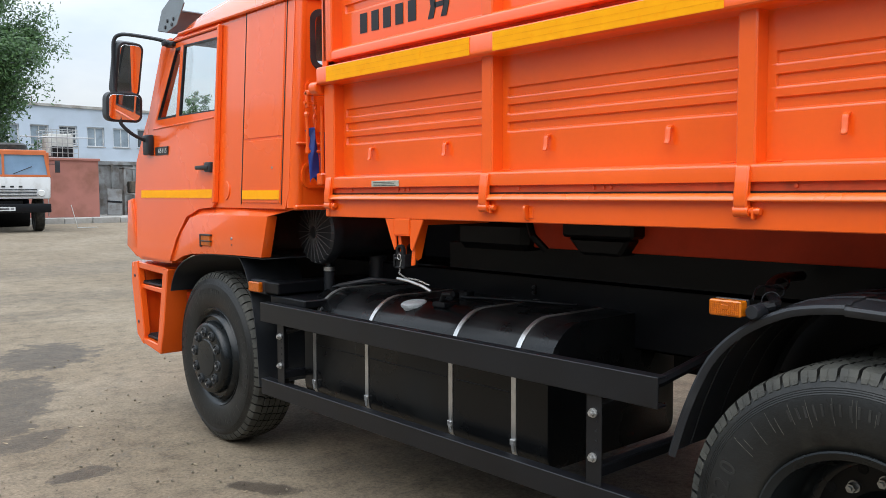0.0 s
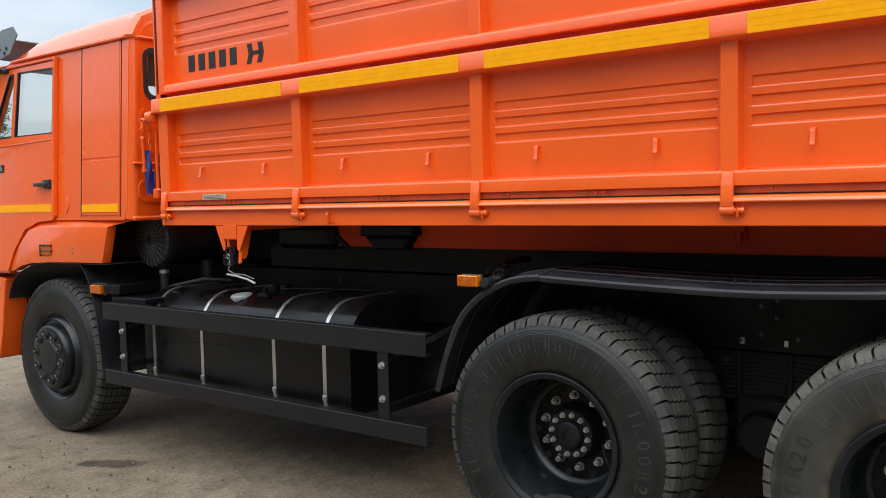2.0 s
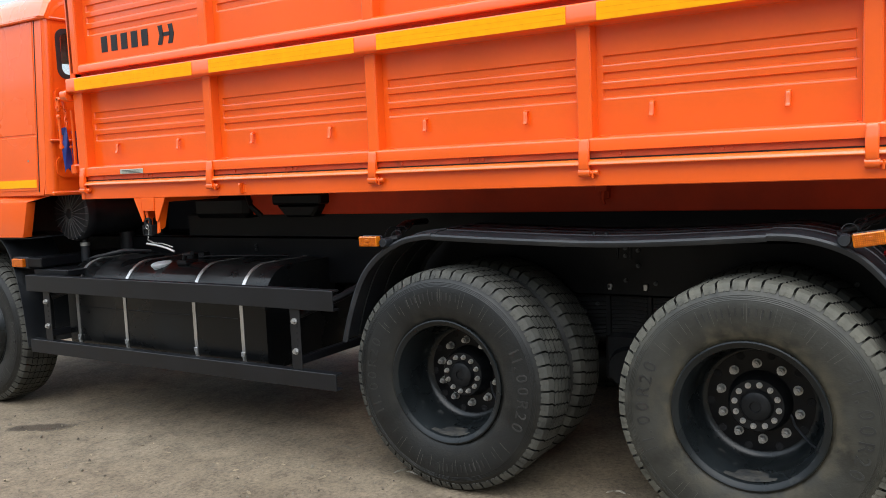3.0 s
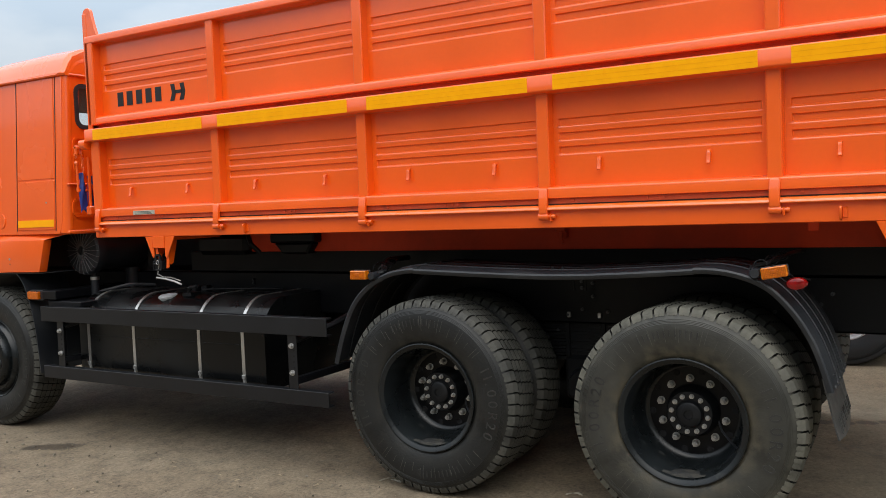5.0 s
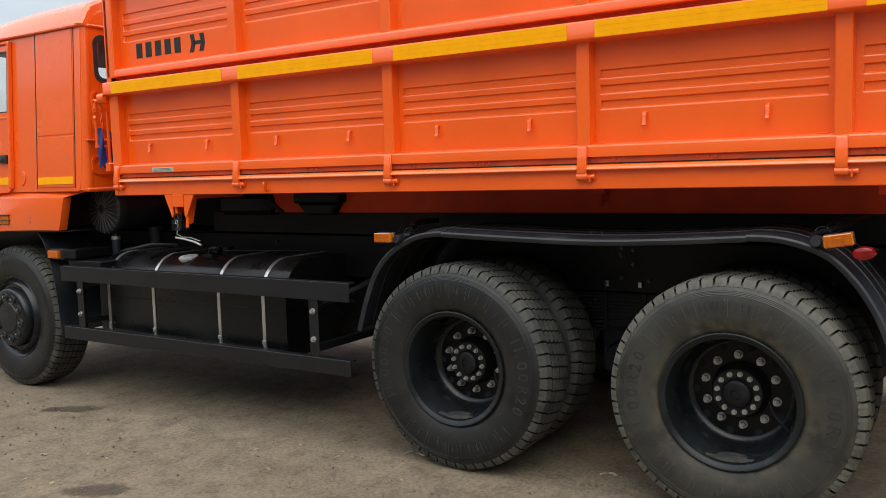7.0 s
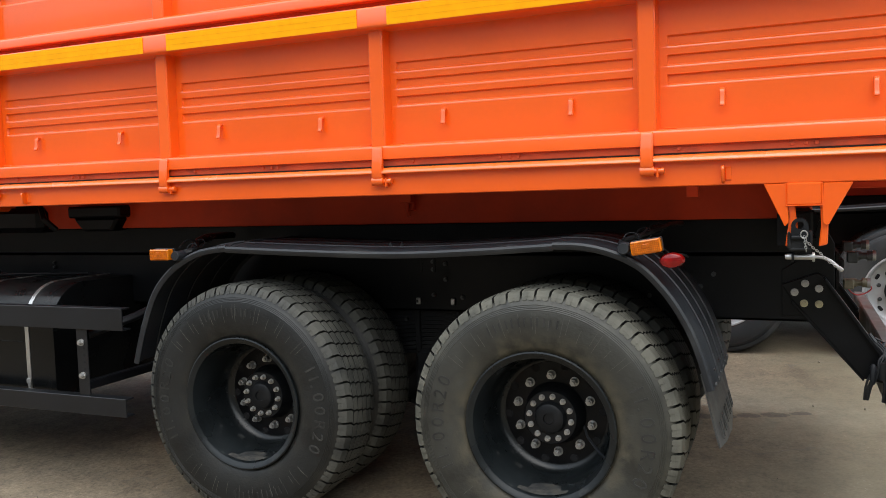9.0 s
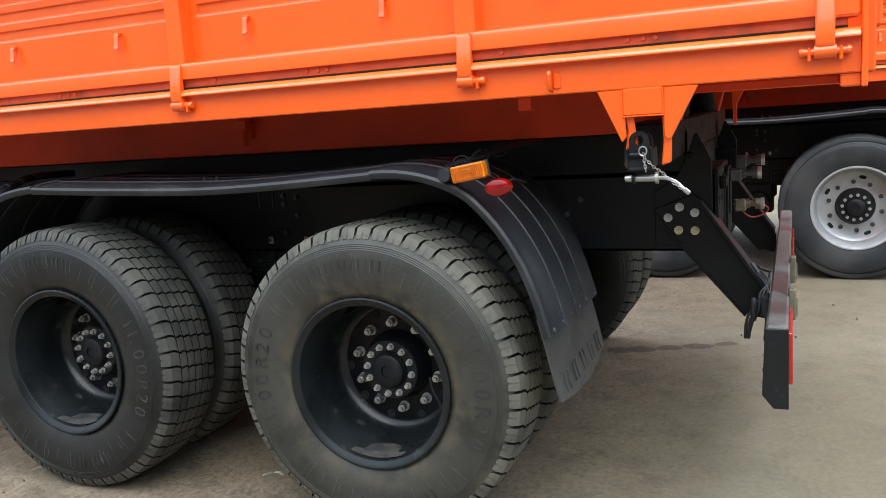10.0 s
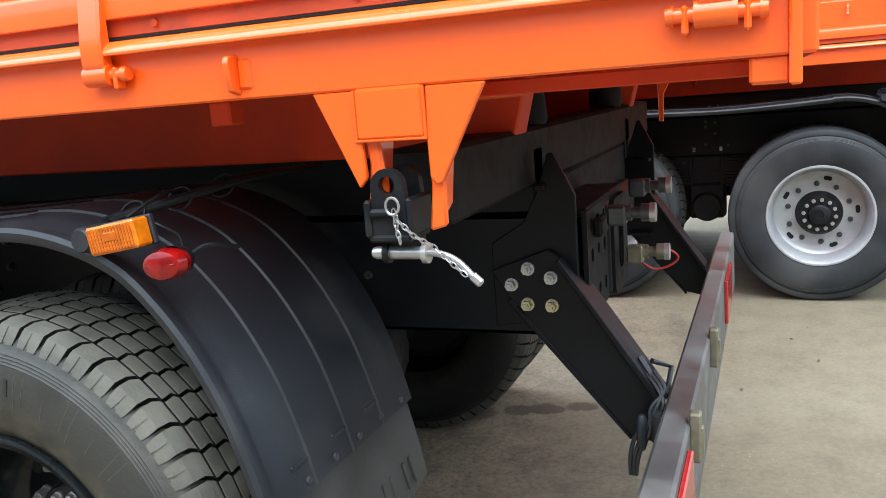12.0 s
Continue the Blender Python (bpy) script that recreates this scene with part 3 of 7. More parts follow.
            part("dried_mud", once("rim_mud", lambda: Shape().sheet(rows).mesh("dried_mud", RIM_MUD)), None, w, "dried mud caked in the rim")
            part("valve_tube", Shape().tube([(0.242, -0.10, -0.02), (0.205, -0.13, -0.075), (0.17, -0.165, -0.10), (0.13, -0.20, -0.118), (0.09, -0.222, -0.115)], 0.005), BLACK_PLASTIC, w)
    if kind == "front":
        w.scale = (1.0, 1.016, 1.016)
        part("hub", once("hub_front", lambda: Shape().lathe([(0.060, 0.224), (0.020, 0.218), (-0.010, 0.212), (-0.036, 0.206), (-0.046, 0.198), (-0.050, 0.188), (-0.050, 0.110), (-0.056, 0.104),
                                                            (-0.060, 0.04), (-0.060, 0.0)], n=48).mesh("hub", RIM_DARK, 30)), None, w, "round dark hub face with ten nuts")
        nm = nut_mesh("nut_front", 0.015, 0.016, RIM_NUT)
        cup = once("cup", lambda: Shape().lathe([(0.0, 0.030), (-0.012, 0.029), (-0.012, 0.024), (0.0, 0.023)], n=18).mesh("nut_collar", RIM_NUT))
        for k in range(10):
            a = radians(36 * k + 10)
            p = (-0.049, 0.150 * math.cos(a), 0.150 * math.sin(a))
            part("wheel_nut", nm, None, w, loc=p)
            part("nut_collar", cup, None, w, loc=p)
            part("stud", once("stud", lambda: Shape().lathe([(0.0, 0.006), (-0.005, 0.006), (-0.006, 0.0)], n=10).mesh("stud", STEEL)), None, w, loc=(p[0] - 0.016, p[1], p[2]))
        lug = once("lug", lambda: Shape().box(0.010, 0.075, -0.022, 0.022, 0.196, 0.226, 0.008).mesh("lug", RIM_DARK))
        for k in range(5):
            part("lug", lug, None, w, rot=(72 * k + 20, 0, 0))
    return w


# ---- the tipper truck ----
STAKES = (3.690, 2.650, 1.613, 0.600, -0.395, -1.318)
FRONT_Y, REAR_Y = 3.735, -1.375


def side_panel(k, z0, z1, channels, xf=0.052):
    """Pressed sheet of one bay of a side board: between two stakes run three channels, open at neither end."""
    ya, yb = STAKES[k] - 0.030, STAKES[k + 1] + 0.030
    c0, c1 = yb + 0.026, ya - 0.034
    rows = [(z0, 0.0)]
    for top, bot in sorted(channels, key=lambda c: c[1]):
        rows += [(bot - 0.0070, 0.0), (bot - 0.0055, 0.0), (bot - 0.0030, 0.0005), (bot - 0.0005, 0.0017), (bot + 0.0020, 0.0035), (bot + 0.0048, 0.0066), (bot + 0.0060, 0.0090), (top - 0.0045, 0.0090), (top, 0.0)]
    rows.append((z1, 0.0))
    return Shape().sheet([[(xf + d * on, y, z) for z, d in rows] for y, on in ((ya, 0), (c1 + 0.004, 0), (c1, 1), (c0, 1), (c0 - 0.004, 0), (yb, 0))], -0.006)


def side_boards(truck):
    lower = part("lower_side_board", Shape().prism([(-0.004, 1.507), (-0.004, 1.550), (0.000, 1.557), (0.050, 1.566), (0.075, 1.566), (0.075, 1.507)], "y", REAR_Y + 0.02, FRONT_Y - 0.01, 0.0015), ORANGE_BODY, truck,
                 "orange pressed-steel lower side board")
    for k in range(5):
        part("board_panel", side_panel(k, 1.520, 2.000, ((1.872, 1.835), (1.808, 1.771), (1.744, 1.707))), ORANGE_BODY, lower)
    part("top_rail", Shape().prism([(-0.040, 1.992), (-0.040, 2.062), (-0.030, 2.068), (0.075, 2.068), (0.075, 1.985), (-0.020, 1.985)], "y", REAR_Y + 0.01, FRONT_Y + 0.005, 0.004), ORANGE_BODY, lower)
    stake = Shape().prism([(0.0, -0.029), (0.056, -0.036), (0.056, 0.036), (0.0, 0.029)], "z", 1.532, 1.992, 0.005).mesh("stake", ORANGE_BODY)
    for y in STAKES[1:-1]:
        part("stake", stake, None, lower, loc=(0, y, 0))
    post = Shape().box(-0.006, 0.075, -0.040, 0.040, 1.500, 1.990, 0.006).mesh("corner_stake", ORANGE_BODY)
    for y in (STAKES[0], STAKES[-1] - 0.015):
        part("corner_stake", post, None, lower, loc=(0, y, 0))
    gaps = [3.655] + [v for y in STAKES[1:-1] for v in (y + 0.050, y - 0.074)] + [REAR_Y + 0.06]
    for a, b in zip(gaps[::2], gaps[1::2]):
        tape = part("reflective_tape", Shape().box(-0.0425, -0.0395, b, a, 1.993, 2.060, 0), YELLOW_TAPE, lower, "yellow reflective tape")
        for z in (2.015, 2.037):
            part("printed_line", Shape().box(-0.0429, -0.0420, b + 0.002, a - 0.002, z - 0.0011, z + 0.0011, 0), TAPE_LINE, tape)
    hook = Shape().prism([(0.053, 1.688), (0.040, 1.687), (0.031, 1.681), (0.028, 1.671), (0.026, 1.641), (0.0215, 1.633), (0.0215, 1.627), (0.029, 1.627), (0.0345, 1.635), (0.0365, 1.668), (0.042, 1.676), (0.053, 1.678)],
                         "y", -0.0085, 0.0085, 0.0025).mesh("lashing_hook", ORANGE_BODY)
    for a, b in zip(STAKES, STAKES[1:]):
        for f in (0.278, 0.758):
            part("lashing_hook", hook, None, lower, loc=(0, a + (b - a) * f + 0.022, 0.0))
    strap = Shape().prism([(-0.014, 1.425), (-0.026, 1.440), (-0.026, 1.470), (-0.016, 1.545), (-0.010, 1.556), (0.0, 1.556), (0.0, 1.425)], "y", -0.021, 0.021, 0.004).mesh("hinge_strap", ORANGE_BODY)
    knob = [(-0.056, 0.004), (-0.056, 0.010), (-0.047, 0.0120), (-0.047, 0.009), (-0.024, 0.009), (-0.024, 0.0165), (0.022, 0.0165)]
    pin = Shape().lathe(knob + [(0.023, 0.004)], axis="y", n=14).mesh("hinge_pin", ORANGE_BODY)
    long_pin = Shape().lathe(knob + [(-a, r) for a, r in knob[-2::-1]], axis="y", n=14).mesh("hinge_pin", ORANGE_BODY)
    ear = Shape().box(-0.020, 0.004, -0.004, 0.004, 1.402, 1.436, 0.003).mesh("hinge_ear", ORANGE_BODY)
    for y in (*STAKES[:-1], STAKES[-1] + 0.022):
        corner = y < STAKES[-2] - 0.1
        part("hinge_strap", strap, None, lower, loc=(0, y, 0))
        part("hinge_pin", long_pin if corner else pin, None, lower, loc=(-0.010, y, 1.425))
        for d in (-0.034, 0.034) if corner else (-0.034,):
            part("hinge_ear", ear, None, lower, loc=(0, y + d, 0))
    weld = Shape().box(0.030, 0.052, -0.022, 0.022, 1.560, 1.566, 0.002).mesh("weld_tab", ORANGE_BODY)
    for y in STAKES[1:-1]:
        for d in (-0.07, 0.07):
            part("weld_tab", weld, None, lower, loc=(0, y + d, 0.002))
    plate = part("maker_plate", Shape().box(-0.0075, -0.0035, 3.171, 3.361, 1.509, 1.535, 0.001), PLATE_GREY, lower, "small grey metal label with unreadable print")
    for k in range(3):
        part("print_bar", Shape().box(-0.0083, -0.0073, 3.19 + 0.01 * k, 3.345, 1.513 + 0.007 * k, 1.515 + 0.007 * k, 0), CAST_IRON, plate)

    upper = part("upper_side_board", Shape().prism([(-0.006, 2.097), (-0.006, 2.132), (0.006, 2.146), (0.050, 2.154), (0.075, 2.154), (0.075, 2.097)], "y", REAR_Y + 0.02, FRONT_Y - 0.02, 0.003), ORANGE_BODY, truck,
                 "orange pressed-steel upper side board")
    for k in range(5):
        part("board_panel", side_panel(k, 2.110, 2.625, ((2.478, 2.438), (2.412, 2.374), (2.347, 2.308))), ORANGE_BODY, upper)
    part("top_rail", Shape().prism([(-0.012, 2.610), (-0.012, 2.650), (-0.004, 2.658), (0.085, 2.658), (0.085, 2.606)], "y", REAR_Y + 0.01, FRONT_Y - 0.01, 0.005), ORANGE_BODY, upper)
    stake = Shape().prism([(0.0, -0.029), (0.056, -0.036), (0.056, 0.036), (0.0, 0.029)], "z", 2.120, 2.614, 0.005).mesh("stake", ORANGE_BODY)
    for y in STAKES[1:-1]:
        part("stake", stake, None, upper, loc=(0, y, 0))
    post = Shape().box(-0.008, 0.085, -0.036, 0.036, 2.092, 2.652, 0.006).mesh("corner_stake", ORANGE_BODY)
    for y in (STAKES[0] + 0.004, STAKES[-1] - 0.015):
        part("corner_stake", post, None, upper, loc=(0, y, 0))
    # the maker's name, as plain strokes of its size and colour
    dark = Shape()
    x0, x1 = 0.0495, 0.0512
    for k in range(5):
        y = 3.512 - k * 0.0855
        dark.box(x0, x1, y - 0.052, y, 2.200, 2.287, 0)
    part("lettering_bar", dark, LETTER_BLACK, upper, "row of five plain black bars")
    mark = Shape()
    for y in (3.042, 2.962):
        mark.prism([(y, 2.190), (y - 0.034, 2.190), (y - 0.050, 2.238), (y - 0.040, 2.291), (y - 0.006, 2.291), (y - 0.018, 2.240)], "x", x0, x1, 0)
    mark.box(x0, x1, 2.940, 3.000, 2.232, 2.252, 0)
    part("emblem", mark, LETTER_BLACK, upper, "plain black emblem shape")
    # strip set into the gap, coloured as the shade between the boards
    part("gap_filler", Shape().box(0.035, 0.07, REAR_Y + 0.03, FRONT_Y - 0.03, 2.060, 2.098, 0.002), SLOT_SHADE_RED, truck, "dark red strip that stands for shade between the boards")


def cargo_body(truck):
    sill = part("side_sill", Shape().prism([(0.004, 1.372), (0.004, 1.457), (0.010, 1.470), (0.100, 1.470), (0.100, 1.372)], "y", REAR_Y, FRONT_Y - 0.02, 0.003), ORANGE_BODY, truck, "orange side sill beam with a bright top flange")
    part("sill_flange", Shape().prism([(0.008, 1.453), (-0.0205, 1.453), (-0.0220, 1.457), (-0.0175, 1.4635), (-0.0080, 1.4735), (0.012, 1.477), (0.012, 1.470)], "y", REAR_Y + 0.004, FRONT_Y - 0.022, 0.0008), ORANGE_GLOSS, sill, "glossy orange flange with its glint put into the colour")
    part("slot_channel", Shape().prism([(0.010, 1.4805), (0.010, 1.512), (0.07, 1.512), (0.07, 1.470), (0.034, 1.470), (0.034, 1.4805)], "y", REAR_Y + 0.03, FRONT_Y - 0.03, 0.002), SLOT_SHADE_RED, sill, "seal strip above the sill, its red darkened for shade")
    # thin black strip added as the shadow line above the flange
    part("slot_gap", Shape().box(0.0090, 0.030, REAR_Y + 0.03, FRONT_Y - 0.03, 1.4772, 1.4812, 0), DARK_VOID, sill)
    dots = Shape().lathe([(0.0, 0.007), (-0.005, 0.006), (-0.005, 0.0)], n=8).mesh("screw", SLOT_SHADE_RED)
    for a, b in zip(STAKES, STAKES[1:]):
        for d in (-0.05, -0.02, 0.02, 0.36):
            part("screw", dots, None, sill, loc=(0.010, (a + b) / 2 + d, 1.496))
    tab = Shape().prism([(0.008, 1.378), (0.008, 1.437), (-0.020, 1.434), (-0.025, 1.424), (-0.016, 1.384)], "y", -0.005, 0.005, 0.002).box(-0.001, 0.008, -0.026, -0.004, 1.386, 1.430, 0.004).mesh("sill_tab", ORANGE_BODY)
    for y in (2.44, -0.633):
        part("sill_tab", tab, None, sill, loc=(0, y, 0))
    side_boards(truck)
    front = Shape().box(0.0, 2.5, 3.700, 3.735, 1.372, 2.66, 0.004)
    for x in (0.55, 1.25, 1.95):
        front.box(x - 0.04, x + 0.04, 3.735, 3.775, 1.40, 2.66, 0.006)
    part("front_wall", front, ORANGE_BODY, truck, "orange front wall of the cargo body")
    ear = Shape().prism([(3.735, 2.640), (3.735, 2.800)] + arc(3.695, 2.795, 0.040, 20, 160, 8) + [(3.640, 2.740), (3.612, 2.660), (3.600, 2.640)], "x", -0.004, 0.018, 0.003)
    ear.box(-0.008, 0.05, 3.700, 3.738, 2.06, 2.80, 0.004)
    part("corner_ear", ear, ORANGE_BODY, truck, "rounded orange corner ear plate")
    latch = Shape().prism([(-0.046, 1.962), (-0.046, 1.992), (-0.030, 2.006), (0.040, 2.006), (0.050, 1.985), (0.040, 1.948), (-0.020, 1.942)], "y", 3.742, 3.800, 0.004)
    latch.lathe([(3.738, 0.020), (3.806, 0.020), (3.806, 0.0)], (0.0, 0, 1.975), "y", 14)
    part("corner_latch", latch, ORANGE_BODY, truck, "orange corner latch of the side board")
    hasp = Shape().box(-0.022, -0.004, 3.850, 3.872, 1.892, 1.975, 0.004).box(0.012, 0.030, 3.846, 3.868, 1.905, 1.985, 0.004).box(-0.022, 0.030, 3.838, 3.880, 1.952, 1.968, 0.003)
    hasp.lathe([(-0.030, 0.009), (0.036, 0.009)], (0, 3.860, 1.915), "x", 10)
    part("chain_hasp", hasp, ORANGE, truck, "orange hasp that holds the chain")
    rods = Shape().lathe([(1.842, 0.0), (1.850, 0.011), (1.862, 0.014), (1.872, 0.010), (1.878, 0.0)], (-0.016, 3.862, 0), "z", 12)
    rods.tube([(-0.016, 3.862, 1.86), (-0.013, 3.864, 1.78), (-0.012, 3.866, 1.69)], 0.0075).lathe([(1.674, 0.010), (1.702, 0.010)], (-0.012, 3.866, 0), "z", 10)
    rods.box(-0.018, 0.060, 3.856, 3.880, 1.676, 1.692, 0.004).tube([(0.05, 3.83, 1.90), (0.052, 3.835, 1.55)], 0.010).box(0.02, 0.08, 3.800, 3.845, 1.52, 1.58, 0.008)
    part("lock_rod", rods, ORANGE, truck, "orange locking rods behind the cab")
    rear = Shape().box(0.02, 2.48, REAR_Y - 0.030, REAR_Y, 1.372, 2.64, 0.004)
    for x in (0.45, 1.25, 2.05):
        rear.box(x - 0.035, x + 0.035, REAR_Y - 0.075, REAR_Y - 0.028, 1.50, 2.60, 0.006)
    part("tailgate", rear, ORANGE_BODY, truck, "orange tailgate")
    corner = Shape().box(-0.012, 0.020, REAR_Y - 0.012, REAR_Y + 0.002, 1.338, 2.10, 0.003).box(0.012, 0.09, REAR_Y, REAR_Y + 0.045, 1.340, 1.374, 0.004)
    part("rear_corner_plate", corner, ORANGE_BODY, truck)
    part("far_side_board", Shape().box(2.44, 2.50, REAR_Y, FRONT_Y, 1.372, 2.64, 0.006), ORANGE_BODY, truck)
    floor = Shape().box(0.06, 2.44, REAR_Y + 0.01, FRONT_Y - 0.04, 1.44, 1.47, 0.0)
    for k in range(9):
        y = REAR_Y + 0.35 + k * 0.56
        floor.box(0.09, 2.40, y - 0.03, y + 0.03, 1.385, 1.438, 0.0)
    part("body_floor", floor, ORANGE_SHADED, truck, "orange floor and cross beams under the body")
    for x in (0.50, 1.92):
        part("body_beam", Shape().prism([(2.93, 1.384), (2.93, 1.330), (2.86, 1.242), (-0.84, 1.242), (-0.90, 1.270), (-0.93, 1.384)], "x", x, x + 0.08, 0.004), ORANGE_SHADED, truck, "long dull orange beam under the body")
    part("sill_channel", Shape().box(0.085, 0.14, -1.33, -0.96, 1.350, 1.371, 0.002), ORANGE_SHADED, truck)
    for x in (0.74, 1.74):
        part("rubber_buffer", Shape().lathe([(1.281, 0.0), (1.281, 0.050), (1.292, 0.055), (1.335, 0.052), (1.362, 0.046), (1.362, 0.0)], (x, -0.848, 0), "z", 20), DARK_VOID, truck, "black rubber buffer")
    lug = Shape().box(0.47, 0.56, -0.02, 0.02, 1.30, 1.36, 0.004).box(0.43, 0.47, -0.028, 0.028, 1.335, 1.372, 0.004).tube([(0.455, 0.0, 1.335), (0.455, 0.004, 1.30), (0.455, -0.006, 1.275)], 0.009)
    lug = lug.mesh("rope_lug", ORANGE_SHADED)
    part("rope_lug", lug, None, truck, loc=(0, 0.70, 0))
    part("rope_lug", Shape().box(0.10, 0.14, -0.545, -0.505, 1.335, 1.374, 0.003), ORANGE_SHADED, truck)
    part("far_bracket", Shape().prism([(-0.925, 1.374), (-0.990, 1.374), (-0.950, 1.300), (-0.948, 1.190), (-0.930, 1.190)], "x", 2.478, 2.490, 0.002), ORANGE_BODY, truck, "orange support bracket on the far sill")
    bump = Shape().box(0.42, 0.56, 2.29, 2.64, 1.30, 1.36, 0.01).prism([(2.31, 1.30), (2.62, 1.30), (2.55, 1.230), (2.36, 1.230)], "x", 0.43, 0.55, 0.012)
    part("rest_pad", bump, BLACK_PAINT, truck, "black rubber rest pad under the body")
    for y, front_one in ((-0.888, False), (3.146, True)):
        support_bracket(truck, y, front_one)


def support_bracket(truck, y, front_one):
    """Orange hanger with two legs, a black eye between them and a bright locking pin on a chain."""
    br = Shape().box(0.000, 0.026, y - 0.034, y + 0.070, 1.302, 1.374, 0.005).box(0.02, 0.50, y - 0.05, y + 0.06, 1.345, 1.372, 0.003)
    b = part("support_bracket", br, ORANGE_BODY, truck, "welded orange support bracket under the sill")
    wing = Shape().prism([(y + 0.135, 1.371), (y + 0.071, 1.371), (y + 0.064, 1.300), (y + 0.061, 1.250), (y + 0.073, 1.236)], "x", 0.005, 0.015, 0.002)
    part("wing", wing, ORANGE_BODY, b)
    wing = Shape().prism([(y - 0.121, 1.371), (y - 0.036, 1.371), (y - 0.034, 1.300), (y - 0.035, 1.248), (y - 0.044, 1.238), (y - 0.053, 1.242)], "x", 0.005, 0.015, 0.002)
    part("wing", wing, ORANGE_BODY, b)
    for d, edge in ((0.056, (0.072, 0.068, 0.060, 0.064, 0.070, 0.072, 0.046, 0.034, 0.040, 0.046)), (-0.040, (-0.034, -0.028, -0.030, -0.031, -0.026, -0.024, -0.050, -0.052, -0.050, -0.054))):
        side = [(y + e, z) for e, z in zip(edge, (1.345, 1.310, 1.270, 1.235, 1.190, 1.172, 1.179, 1.235, 1.270, 1.345))]
        leg = Shape().prism(side, "x", 0.016, 0.026, 0.0035).prism([(0.022, 1.345), (0.022, 1.215), (0.040, 1.195), (0.062, 1.205), (0.10, 1.345)], "y", y + d - 0.004, y + d + 0.004, 0.002)
        part("leg", leg, ORANGE_BODY, b)
    for z0, z1, y0, y1 in ((1.3000, 1.3040, -0.036, 0.072), (1.302, 1.372, 0.068, 0.072), (1.302, 1.372, -0.036, -0.032)):
        part("weld_bead", Shape().box(0.0005, 0.006, y + y0, y + y1, z0, z1, 0.0012), ORANGE_BODY, b)
    eye = Shape()
    for x in (0.000, 0.058):
        hole = arc(y + 0.030, 1.240, 0.0125, 360, 0, 14)[:-1]
        outer = [(y + 0.058, 1.170), (y + 0.055, 1.222)] + arc(y + 0.030, 1.238, 0.0250, 10, 170, 10) + [(y + 0.004, 1.225), (y + 0.000, 1.170)]
        eye.plate(outer, [hole], "x", x, 0.014)
    eye.box(-0.004, 0.076, y - 0.006, y + 0.004, 1.166, 1.222, 0.004).box(-0.008, 0.076, y + 0.056, y + 0.066, 1.166, 1.220, 0.004)
    eye.box(-0.012, 0.002, y + 0.020, y + 0.056, 1.196, 1.208, 0.004).box(-0.004, 0.072, y - 0.002, y + 0.062, 1.160, 1.170, 0.003)
    part("pivot_eye", eye, CAST_IRON, b, "black cast pivot eye")
    if front_one:
        pts = [(0.0, y + 0.02, 1.195), (-0.002, y + 0.030, 1.140), (0.006, y - 0.005, 1.122), (0.02, y - 0.06, 1.118), (0.05, y - 0.11, 1.095)]
        part("locking_pin", Shape().tube([(0.0, y + 0.045, 1.118), (0.01, y - 0.02, 1.110), (0.03, y - 0.075, 1.094), (0.05, y - 0.115, 1.072)], 0.0065, 8), STEEL, b, "bent steel rod")
    else:
        pts = [(-0.010, y + 0.017, 1.203), (-0.011, y + 0.014, 1.180), (-0.008, y + 0.011, 1.156)]
        more = [(-0.012, y + 0.014, 1.195), (-0.006, y - 0.008, 1.170), (0.010, y - 0.030, 1.151), (0.016, y - 0.055, 1.124), (0.012, y - 0.078, 1.107)]
        pin = Shape().lathe([(-0.033, 0.0), (-0.033, 0.0095), (0.043, 0.0095), (0.050, 0.0075), (0.050, 0.0)], (0.03, y + 0.023, 1.139), "y", 16)
        pin.tube(smooth_path([(0.03, y - 0.010, 1.139), (0.028, y - 0.034, 1.137), (0.026, y - 0.058, 1.127), (0.022, y - 0.080, 1.107)]), 0.0052, 10)
        pin.box(-0.005, 0.005, -0.020, 0.0, -0.0065, 0.0065, 0.003, pose(0.022, y - 0.078, 1.109, 42, 0, 0))
        pin.lathe([(-0.004, 0.009), (-0.004, 0.0155), (0.004, 0.0155), (0.004, 0.009)], (0.03, y - 0.010, 1.139), "y", 16)
        part("locking_pin", pin, STEEL, b, "chromed locking pin with a bent handle")
        guide = Shape().lathe([(-0.004, 0.0105), (-0.004, 0.0150), (0.004, 0.0150), (0.004, 0.0105)], (0.03, y + 0.050, 1.139), "y", 18)
        part("pin_guide", guide.box(0.030, 0.050, y - 0.004, y + 0.054, 1.128, 1.166, 0.004), CAST_IRON, b)
    chain = Shape()
    dense = []
    strands = [pts] if front_one else [pts, more]
    for p, q in [pair for line in strands for pair in zip(line, line[1:])]:
        steps = max(2, round((Vector(q) - Vector(p)).length / 0.0085))
        dense += [Vector(p).lerp(Vector(q), k / steps) for k in range(steps)]
    for k, p in enumerate(dense):
        d = (dense[min(k + 1, len(dense) - 1)] - dense[max(k - 1, 0)]).normalized()
        side = Vector((1, 0, 0)) if k % 2 else d.cross(Vector((1, 0, 0))).normalized()
        chain.tube([p + d * 0.0065 * math.cos(w) + side * 0.0032 * math.sin(w) for w in [2 * math.pi * j / 8 for j in range(8)]], 0.0011, 5, True)
    chain.tube([Vector((-0.012, y + 0.018, 1.212)) + Vector((0, 0.010 * math.cos(w), 0.012 * math.sin(w))) for w in [2 * math.pi * j / 12 for j in range(12)]], 0.0021, 6, True)
    part("chain", chain, STEEL, b, "thin bright link chain")


